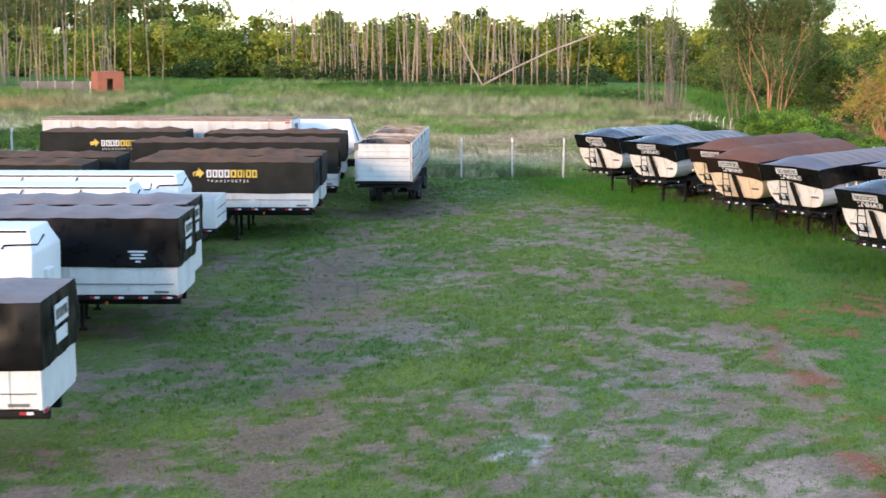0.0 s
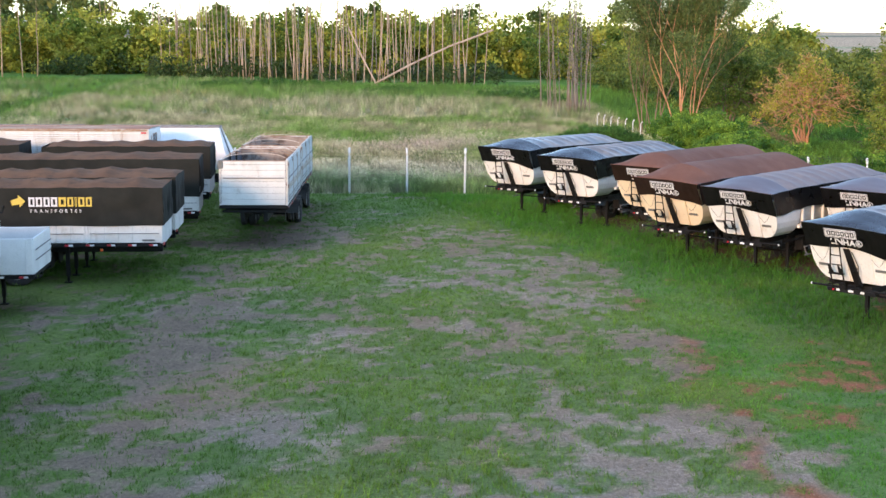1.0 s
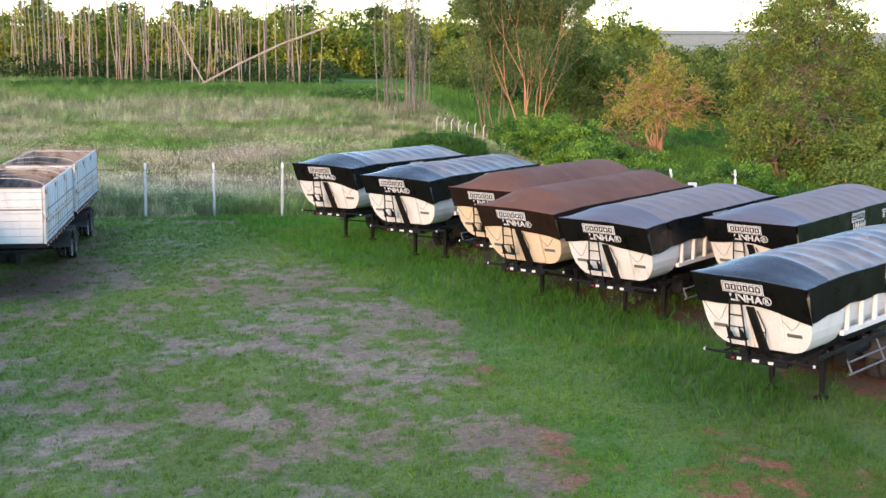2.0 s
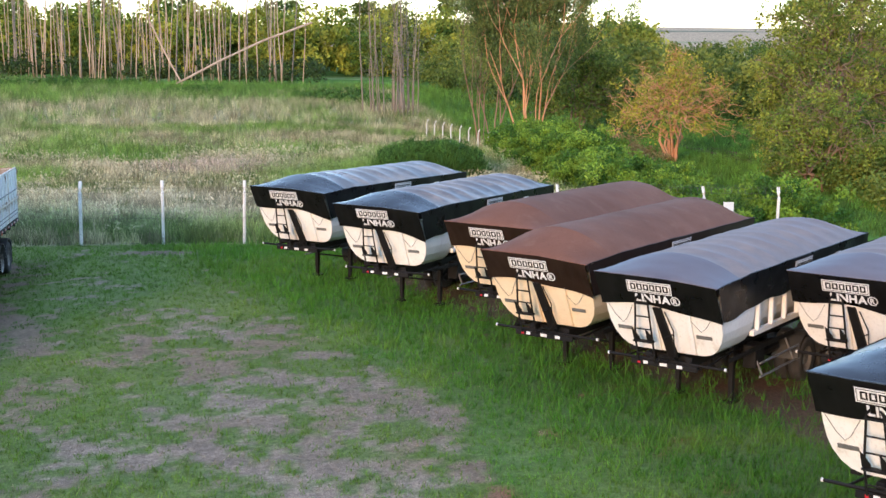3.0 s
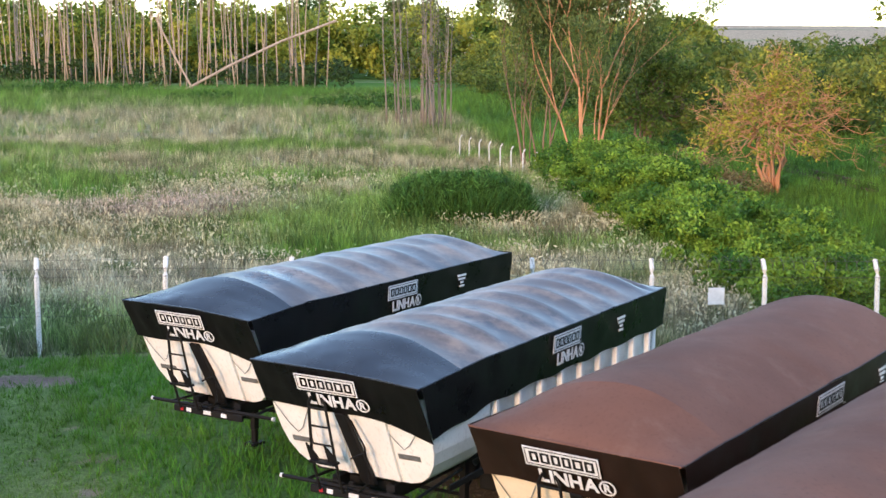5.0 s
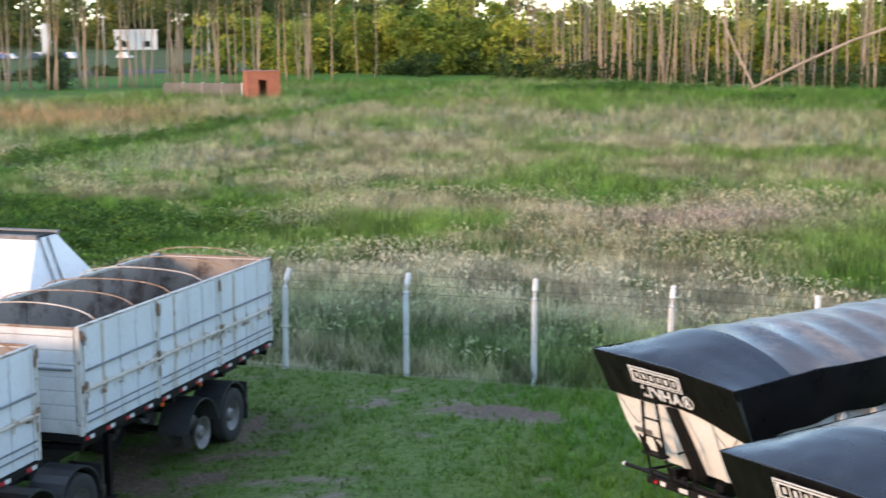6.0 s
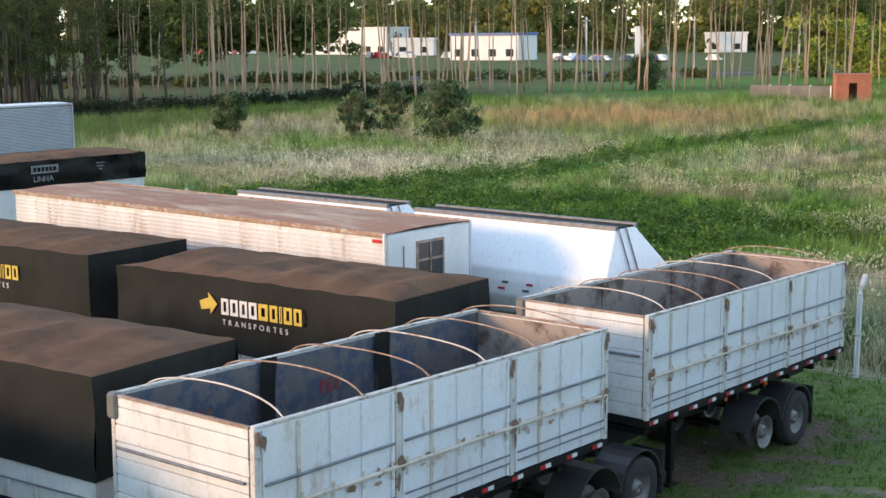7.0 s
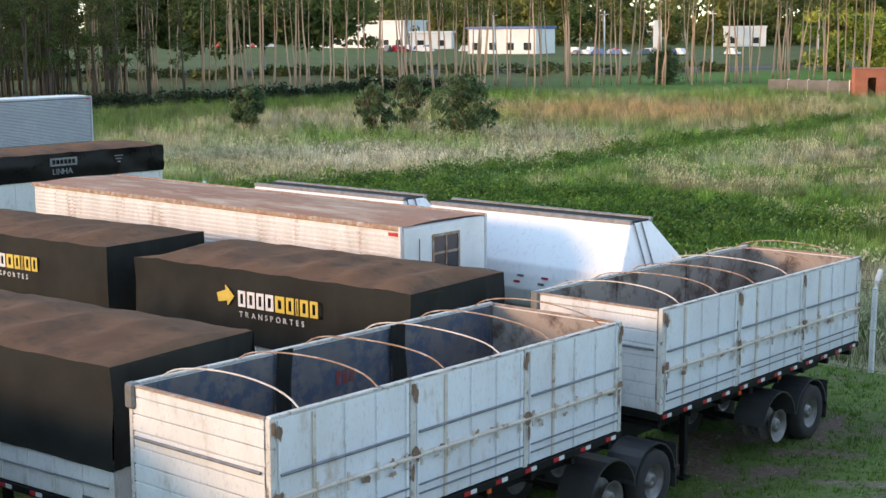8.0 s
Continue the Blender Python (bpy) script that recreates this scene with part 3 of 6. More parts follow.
def lettering(parent, text, size, gap, mat, m, fat=0.0):
    """Each letter a part of its own, set in a row along local x, upright in local z."""
    x = 0.0
    for ch in text:
        key = (ch, size, mat.name)
        if key not in LETTERS:
            cu = bpy.data.curves.new("letter", "FONT")
            cu.body, cu.size, cu.extrude, cu.offset = ch, size, 0.003, fat
            tmp = new("letter_curve", cu)
            me = bpy.data.meshes.new_from_object(tmp.evaluated_get(bpy.context.evaluated_depsgraph_get()))
            bpy.data.objects.remove(tmp)
            me.materials.clear()
            me.materials.append(mat)
            xs = [v.co.x for v in me.vertices]
            LETTERS[key] = (me, min(xs), max(xs) - min(xs))
        me, lo, w = LETTERS[key]
        ob = new("letter", me)
        ob.parent = parent
        ob.matrix_basis = m @ pose(x - lo, 0, 0, 90, 0, 0)
        x += w + gap
    return x


LEAN = 0.46                       # how far the nose leans back for each metre down from the rim


def leaned(ob):
    """Slants a part of the nose along with the front wall."""
    sh = Matrix.Identity(4)
    sh[0][2], sh[0][3] = -LEAN, LEAN * DT
    ob.data.transform(sh)
    return ob


def set_back(ob, d=1.05):
    ob.data.transform(Matrix.Translation((d, 0, 0)))
    return ob


def dump_trailer(label, top_mat, skirt_mat, body_mat, seed, bows=0.035, nose_mat=None):
    rnd = random.Random(seed)
    t = thing("dump_trailer", label, "trailer", group="dump trailers parked at an angle")
    # tub: rounded below, ribs behind the smooth nose
    half = [(DW - 0.03, 2.75), (DW - 0.04, 2.15), (DW - 0.06, 1.92), (DW - 0.12, 1.72), (DW - 0.23, 1.54), (DW - 0.38, 1.42), (0.76, 1.37)]
    prof = [(-y, z) for y, z in half] + half[::-1]
    bm = bmesh.new()
    prism(bm, prof, 0.06, 2.1)
    for v in bm.verts:
        if v.co.x < 1:
            v.co.x += LEAN * (DT - v.co.z)
    inner = [(y * 0.93, z if z > 2.5 else z + 0.12) for y, z in prof]
    prism(bm, inner, 2.1, DL - 0.25)
    part("tub", fix(bm), body_mat, t)
    for k in range(9):
        x = 2.3 + k * 0.74
        for s in (-1, 1):
            rib = bmesh.new()
            a, b = s * (DW - 0.10), s * (DW - 0.005)
            box(rib, x - 0.05, x + 0.05, min(a, b), max(a, b), 1.72, 2.6, 0.012)
            part("side_rib", rib, body_mat, t)
    for s in (-1, 1):
        a, b = s * (DW - 0.1), s * DW
        part("top_rail", boxes([(0.4, DL - 0.2, min(a, b), max(a, b), 2.5, 2.65)], 0.01), body_mat, t)
        part("lower_rail", boxes([(2.1, DL - 0.3, min(a, b) - s * 0.04, max(a, b) - s * 0.04, 1.62, 1.74)], 0.01), body_mat, t)
    part("tailgate", boxes([(DL - 0.25, DL - 0.12, -DW + 0.06, DW - 0.06, 1.4, 2.6)], 0.02), body_mat, t)
    # nose plates, raised edges, black panel for the recess
    for y in (-0.57, 0.21):
        leaned(part("nose_post", boxes([(0.0, 0.06, y - 0.05, y + 0.05, 1.38, 2.5)], 0.008), body_mat, t))
    leaned(part("recess_panel", slant_panel(), M_BLACK, t, "black panel standing for the dark nose recess"))
    for y in (-0.84, 0.92):
        p = part("nose_plate", boxes([(0.040, 0.058, y - 0.17, y + 0.17, 1.76, 1.84)]), M_PLATE, t, "small grey plate")
        leaned(p)
        leaned(part("plate_bar", boxes([(0.034, 0.044, y - 0.13, y + 0.13, 1.785, 1.815)]), M_GALV, p))
    for y, d in ((0.95, 0.30), (-0.80, 0.36)):
        leaned(part("tie_rope", tubes([[(0.03, y - d, 2.3 + 0.1 * d), (0.035, y - 0.1, 2.0), (0.03, y, 1.92), (0.035, y + 0.12, 2.05), (0.03, y + d, 2.4)]], 0.006, 5), M_PLATE, t))
    for y in (-0.62, 0.16, 0.66):
        leaned(part("plate_seam", boxes([(0.052, 0.059, y - 0.012, y + 0.012, 1.40, 2.5)]), body_mat, t))
    # chassis
    part("chassis", boxes([(0.75, DL - 0.1, -0.52, -0.38, 1.1, 1.31), (0.75, DL - 0.1, 0.38, 0.52, 1.1, 1.31)] + [(x, x + 0.12, -0.5, 0.5, 1.1, 1.27) for x in (1.0, 1.8, 3.2, 4.8, 6.4, 8.2)], 0.01), M_BLACK, t)
    set_back(part("front_platform", boxes([(-0.50, -0.22, -0.72, 0.72, 1.13, 1.17), (-0.53, -0.47, -0.74, 0.74, 1.08, 1.19), (-0.30, -0.26, -0.74, 0.74, 1.08, 1.19)], 0.01), M_BLACK, t))
    set_back(part("bumper_bar", tubes([[(-0.42, -1.3, 1.2), (-0.42, 1.3, 1.2)]], 0.03, 8), M_BLACK, t))
    for s in (-1, 1):
        set_back(part("bar_end", tubes([[(-0.42, s * 1.29, 1.2), (-0.42, s * 1.33, 1.2)]], 0.034, 8), M_PRINT, t, "white bar end"))
    for y, k in ((-0.36, 0.06), (0.0, 0.08), (0.40, 0.05)):
        set_back(part("white_plate", boxes([(-0.538, -0.53, y - k, y + k, 1.11, 1.175)]), M_PRINT, t))
    for y, h in ((-0.5, 0.07), (-0.12, 0.10), (0.12, 0.12), (0.30, 0.08), (0.55, 0.06)):
        set_back(part("air_coupling", boxes([(-0.44, -0.36, y - 0.05, y + 0.05, 1.17, 1.17 + h)], 0.015), M_BLACK, t))
    set_back(part("reflector", boxes([(-0.538, -0.53, 0.52, 0.58, 1.11, 1.17)]), M_RED, t))
    set_back(part("drawbar_brace", tubes([[(-0.4, -0.9, 1.2), (1.2, -0.75, 1.2)], [(-0.4, 0.9, 1.2), (1.2, 0.75, 1.2)]], 0.025, 6), M_BLACK, t))
    for s in (-1, 1):
        part("landing_leg", boxes([(2.5, 2.64, s * 0.62 - 0.05, s * 0.62 + 0.05, 0.3, 1.25), (2.52, 2.62, s * 0.62 - 0.05, s * 0.62 + 0.05, 0.06, 0.3), (2.42, 2.72, s * 0.62 - 0.12, s * 0.62 + 0.12, 0.0, 0.06)], 0.008), M_BLACK, t)
        part("side_guard", tubes([[(2.7, s * 1.2, 0.62), (4.9, s * 1.2, 0.62)], [(2.7, s * 1.2, 0.92), (4.9, s * 1.2, 0.92)], [(2.9, s * 1.18, 0.6), (2.9, s * 0.9, 1.2)], [(4.7, s * 1.18, 0.6), (4.7, s * 0.9, 1.2)]], 0.025, 6), M_GALV, t)
        part("tool_box", boxes([(2.8, 3.3, s * 0.85 - 0.2, s * 0.95 + 0.2, 0.75, 1.25)], 0.02), M_BLACK, t)
        part("mud_flap", boxes([(DL - 0.2, DL - 0.18, s * 0.93 - 0.28, s * 0.93 + 0.28, 0.25, 1.0)]), M_RUBBER, t)
    axles(t, (5.4, 6.65, 7.9))
    for s in (-1, 1):
        part("air_tank", tubes([[(3.4, s * 0.7, 0.92), (4.6, s * 0.7, 0.92)]], 0.16, 12), M_BLACK, t)
        part("under_rail", boxes([(1.3, 4.9, s * 1.02 - 0.04, s * 1.12 + 0.04, 1.16, 1.27)], 0.01), M_BLACK, t)
        part("leg_brace", tubes([[(2.57, s * 0.62, 0.75), (3.6, s * 0.5, 1.15)]], 0.03, 6), M_BLACK, t)
        for x in (5.4, 6.65, 7.9):
            fender(t, x, s * 0.93)
    part("leg_crossbar", tubes([[(2.57, -0.62, 0.7), (2.57, 0.62, 0.7)]], 0.03, 6), M_BLACK, t)
    # ladder beside the recess panel
    for ya, yb in ((0.52, 0.40), (0.14, 0.24)):
        leaned(part("ladder_rail", tubes([[(-0.40, ya, 1.17), (-0.34, ya, 1.72), (-0.15, (ya + yb) / 2, 2.50), (-0.12, yb, 2.60)]], 0.022, 6), M_BLACK, t))
    for k in range(5):
        z = 1.36 + 0.27 * k
        f = min(1, max(0, (z - 1.72) / 0.83))
        x = -0.40 + 0.115 * min(z - 1.2, 0.52) + 0.19 * f
        leaned(part("rung", tubes([[(x, 0.53 - 0.06 * f, z), (x, 0.13 + 0.05 * f, z)]], 0.018, 6), M_BLACK, t))
    leaned(part("ladder_step", boxes([(-0.44, -0.28, 0.12, 0.54, 1.62, 1.66)], 0.006), M_BLACK, t))
    for ya in (0.16, 0.46):
        g = bmesh.new()
        prism(g, [(ya - 0.05, 1.66), (ya + 0.09, 1.66), (ya + 0.09, 1.92), (ya + 0.03, 1.86), (ya - 0.05, 1.72)], -0.37, -0.35)
        leaned(part("ladder_bracket", fix(g), M_BLACK, t))
    leaned(part("hose", tubes([[(-0.3, -0.05, 1.2), (-0.32, -0.3, 1.4), (-0.12, -0.26, 1.9), (-0.05, -0.1, 2.3)], [(-0.3, -0.1, 1.75), (-0.26, -0.32, 1.86)], [(-0.36, 0.1, 1.2), (-0.42, 0.0, 1.34), (-0.3, -0.2, 1.3), (-0.2, -0.34, 1.2)]], 0.016, 6), M_BLACK, t))
    # tarp: arched top with bows, hanging skirts
    nb = 9
    rise = 0.37 if bows else 0.50
    ph = rnd.random()

    def crown(u, v):
        x, y = u * DL, (2 * v - 1) * (DW + 0.04)
        s = min(1.0, x / 1.1) ** 0.8 * min(1.0, (DL - x) / 0.7) ** 0.8
        arch = rise * (1 - (2 * v - 1) ** 2) * s
        sag = 0.0
        if bows and 1.05 < x < DL - 0.5:
            sag = -bows * abs(math.sin(math.pi * (x - 1.05) / (DL - 1.9) * nb)) ** 1.0 * (1 - (2 * v - 1) ** 4)
        wob = 0.016 * noise.noise((x * 1.4 + seed * 9, y * 1.7, ph * 5)) + 0.007 * noise.noise((x * 5 + seed * 3, y * 3.1, ph * 7))
        pucker = 0.022 * noise.noise((x * 2.0, y * 9.0 + x * 3, seed * 4.0)) * max(0.0, 1 - x / 1.3) * min(1.0, x / 0.12)
        droop = -0.075 * max(0.0, 1 - x / 1.6) * max(0.0, 1 - (y + DW) / 1.1) * (seed % 3 != 0)
        return (x, y, DT + arch + sag + wob + pucker + droop)

    k = 1.1 / DL
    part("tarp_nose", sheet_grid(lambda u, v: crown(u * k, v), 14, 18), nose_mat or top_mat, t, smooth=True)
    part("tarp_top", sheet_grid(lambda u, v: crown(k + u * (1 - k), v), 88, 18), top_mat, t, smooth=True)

    def skirt(path, droop, name):
        def fn(u, v):
            (x, y, ox, oy), d = path(u), droop(u)
            x += LEAN * d * v * max(0.0, 1 - x / 2.2)
            flare = (1 - v) * 0.05 + 0.03 * noise.noise((u * 14 + seed, v * 2.0, 3.1)) * math.sin(math.pi * min(1, v + 0.15)) + 0.012 * noise.noise((u * 45 + seed, v * 3 + u * 9, 6.1)) * v
            corner = -0.075 * max(0.0, 1 - max(x, 0.0) / 1.6) * max(0.0, 1 - (y + DW) / 1.1) * (seed % 3 != 0) * (1 - v)
            return (x + ox * flare, y + oy * flare, DT + 0.005 - v * d + corner)
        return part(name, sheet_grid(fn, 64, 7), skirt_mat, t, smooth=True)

    w = DW + 0.02
    front = skirt(lambda u: (-0.01, -w + 2 * w * u, -1, 0), lambda u: 0.68 + 0.22 * (1 - u) ** 3 + 0.03 * math.sin(u * 9 + seed) - 0.05 * math.sin(u * 3.1), "tarp_front")
    skirt(lambda u: (DL, w - 2 * w * u, 1, 0), lambda u: 0.66, "tarp_rear")
    side = skirt(lambda u: (DL * u, -w, 0, -1), lambda u: 0.70 + 0.14 * (1 - smooth_py(u * DL, 0, 2.5)) + 0.02 * math.sin(u * 40 + seed), "tarp_side")
    skirt(lambda u: (DL * (1 - u), w, 0, 1), lambda u: 0.60 + 0.05 * math.sin(u * 30 + seed), "tarp_side")
    hem = [(crown(k / 40, 0.0)[0], -w - 0.03, crown(k / 40, 0.0)[2] + 0.004) for k in range(41)]
    part("tarp_hem", tubes([hem], 0.014, 5), skirt_mat, side)
    hem = [(-0.035, crown(0.0, k / 20)[1], crown(0.0, k / 20)[2] + 0.004) for k in range(21)]
    part("tarp_hem", tubes([hem], 0.016, 5), nose_mat or top_mat, front)
    # printed panel: hollow blocks in a framed box, and the line's name with a ringed letter below
    def print_on(parent, m, sc):
        W, H = 1.06 * sc, 0.29 * sc
        bm = bmesh.new()
        box(bm, -W / 2, W / 2, -0.003, 0.003, 0, H)
        p = part("print_panel", bm, M_PRINT, parent, "white printed panel")
        p.matrix_basis = m
        fr = 0.022 * sc
        bm = boxes([(-W / 2 + fr, W / 2 - fr, -0.006, -0.002, a, a + 0.012 * sc) for a in (fr, H - fr - 0.012 * sc)] + [(a, a + 0.012 * sc, -0.006, -0.002, fr, H - fr) for a in (-W / 2 + fr, W / 2 - fr - 0.012 * sc)])
        q = part("print_frame", bm, M_TARP, parent)
        q.matrix_basis = m
        x = -0.445 * sc
        for k in range(6):
            w = (0.125, 0.13, 0.125, 0.12, 0.14, 0.125)[k] * sc
            bm = bmesh.new()
            lo, hi, st = 0.066 * sc, 0.224 * sc, 0.036 * sc
            for r in ((x, x + st, lo, hi), (x + w - st, x + w, lo, hi), (x + st, x + w - st, lo, lo + 0.03 * sc), (x + st, x + w - st, hi - 0.03 * sc, hi)):
                box(bm, r[0], r[1], -0.007, -0.002, r[2], r[3])
            q = part("print_block", bm, M_TARP, parent)
            q.matrix_basis = m
            x += w + 0.027 * sc
        x = lettering(parent, "LINHA", 0.27 * sc, 0.022 * sc, M_PRINT, m @ pose(-0.36 * sc, -0.004, -0.225 * sc), 0.008)
        bm = bmesh.new()
        c = (-0.36 * sc + x + 0.10 * sc, -0.13 * sc)
        for k in range(20):
            a, b = k * math.tau / 20, (k + 1) * math.tau / 20
            q = [bm.verts.new((c[0] + r * sc * math.cos(g), -0.005, c[1] + r * sc * math.sin(g))) for r, g in ((0.115, a), (0.115, b), (0.09, b), (0.09, a))]
            bm.faces.new(q)
        q = part("print_ring", bm, M_PRINT, parent)
        q.matrix_basis = m
        lettering(parent, "R", 0.17 * sc, 0.02, M_PRINT, m @ pose(c[0] - 0.052 * sc, -0.004, c[1] - 0.06 * sc), 0.004)

    print_on(front, pose(-0.11 + LEAN * 0.34, 0.12, DT - 0.335, math.degrees(math.atan(LEAN)) - 1, 0, -90), 0.92)
    print_on(side, pose(DL * 0.505, -w - 0.064, DT - 0.33, 3, 0, 0), 0.95)
    for k, ww in enumerate((0.34, 0.26, 0.12, 0.18)):
        part("print_bar", boxes([(DL * 0.755 - ww / 2, DL * 0.755 + ww / 2, -w - 0.066, -w - 0.058, DT - 0.22 - k * 0.07, DT - 0.18 - k * 0.07)]), M_PRINT, side)
    return t


def smooth_py(v, a, b):
    k = min(1.0, max(0.0, (v - a) / (b - a)))
    return k * k * (3 - 2 * k)


def stand(t, tl, angle, nose_up=0.0):
    """Puts a dump trailer by the place of its tarp's front corner and its heading, its nose raised by some degrees."""
    a = radians(angle)
    c = Vector(tl) + Vector((math.sin(a), -math.cos(a))) * (DW + 0.03)
    gz = float(ground_z(np.array([c.x + 4 * math.cos(a)]), np.array([c.y + 4 * math.sin(a)]))[0])
    t.matrix_basis = pose(c.x, c.y, gz + 5.5 * math.sin(radians(nose_up)), 0, nose_up, angle)
    return t


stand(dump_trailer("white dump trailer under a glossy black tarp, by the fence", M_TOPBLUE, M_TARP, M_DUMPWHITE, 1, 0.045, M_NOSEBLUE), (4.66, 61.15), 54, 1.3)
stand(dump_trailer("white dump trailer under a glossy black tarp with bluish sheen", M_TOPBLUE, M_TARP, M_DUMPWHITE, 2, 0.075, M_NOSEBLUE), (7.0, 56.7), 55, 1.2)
stand(dump_trailer("sun-warmed white dump trailer under a taut brown tarp", M_TOPBROWN, M_TARPBROWN, M_SUNWHITE, 3, 0.0), (9.68, 53.4), 50, 0.7)
stand(dump_trailer("sun-warmed white dump trailer under a smooth brown tarp, set forward", M_TOPBROWN, M_TARPBROWN, M_SUNWHITE, 4, 0.0), (10.02, 49.25), 47.5)
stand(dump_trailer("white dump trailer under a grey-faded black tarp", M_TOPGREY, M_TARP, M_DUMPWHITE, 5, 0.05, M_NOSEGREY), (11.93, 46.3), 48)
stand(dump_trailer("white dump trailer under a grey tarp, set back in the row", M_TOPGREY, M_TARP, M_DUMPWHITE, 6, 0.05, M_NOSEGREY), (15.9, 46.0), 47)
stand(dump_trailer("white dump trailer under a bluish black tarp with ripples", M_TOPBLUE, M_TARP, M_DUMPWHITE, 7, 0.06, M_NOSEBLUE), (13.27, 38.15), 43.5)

# ---------- open grain trailers ----------


def reflector_rail(parent, L, y, z, s):
    part("lower_rail", boxes([(0, L, y - 0.03, y + 0.03, z - 0.11, z)], 0.006), M_BLACK, parent)
    n = int(L / 0.62)
    for k in range(n):
        x = 0.2 + k * (L - 0.5) / (n - 1)
        yy = y + s * 0.034
        part("reflector", boxes([(x - 0.13, x, yy - 0.004, yy + 0.004, z - 0.085, z - 0.025)]), M_RED, parent)
        part("reflector", boxes([(x, x + 0.13, yy - 0.004, yy + 0.004, z - 0.085, z - 0.025)]), M_PRINT, parent)


def running_gear(t, L, xs, bare=(), legs=1.6, deck=None):
    for s in (-1, 1):
        part("chassis_beam", boxes([(0.1, L - 0.1, s * 0.43 - 0.07, s * 0.43 + 0.07, 0.98, 1.32)], 0.01), M_BLACK, t)
    for x in np.linspace(0.1, (deck or L) - 0.2, 8):
        part("cross_beam", boxes([(x, x + 0.1, -1.2, 1.2, 1.322, 1.42)], 0.01), M_BLACK, t)
    axles(t, xs, bare)
    if legs:
        for s in (-1, 1):
            part("landing_leg", boxes([(legs, legs + 0.12, s * 0.7 - 0.06, s * 0.7 + 0.06, 0.25, 1.25), (legs + 0.02, legs + 0.1, s * 0.7 - 0.04, s * 0.7 + 0.04, 0.04, 0.25), (legs - 0.06, legs + 0.18, s * 0.7 - 0.1, s * 0.7 + 0.1, 0, 0.04)], 0.006), M_BLACK, t)
    for x in xs:
        for s in (-1, 1):
            fender(t, x, s * 0.93)
    for s in (-1, 1):
        part("mud_flap", boxes([(max(xs) + 0.66, max(xs) + 0.69, s * 0.93 - 0.3, s * 0.93 + 0.3, 0.25, 1.0)]), M_RUBBER, t)


def blot(rnd, x, y, z, rx, rz):
    """An uneven flat patch in the x, z plane."""
    bm = bmesh.new()
    n = 11
    vs = []
    for k in range(n):
        a, r = k * math.tau / n, rnd.uniform(0.45, 1.1)
        vs.append(bm.verts.new((x + rx * r * math.cos(a), y, z + rz * r * math.sin(a))))
    bm.faces.new(vs)
    return bm


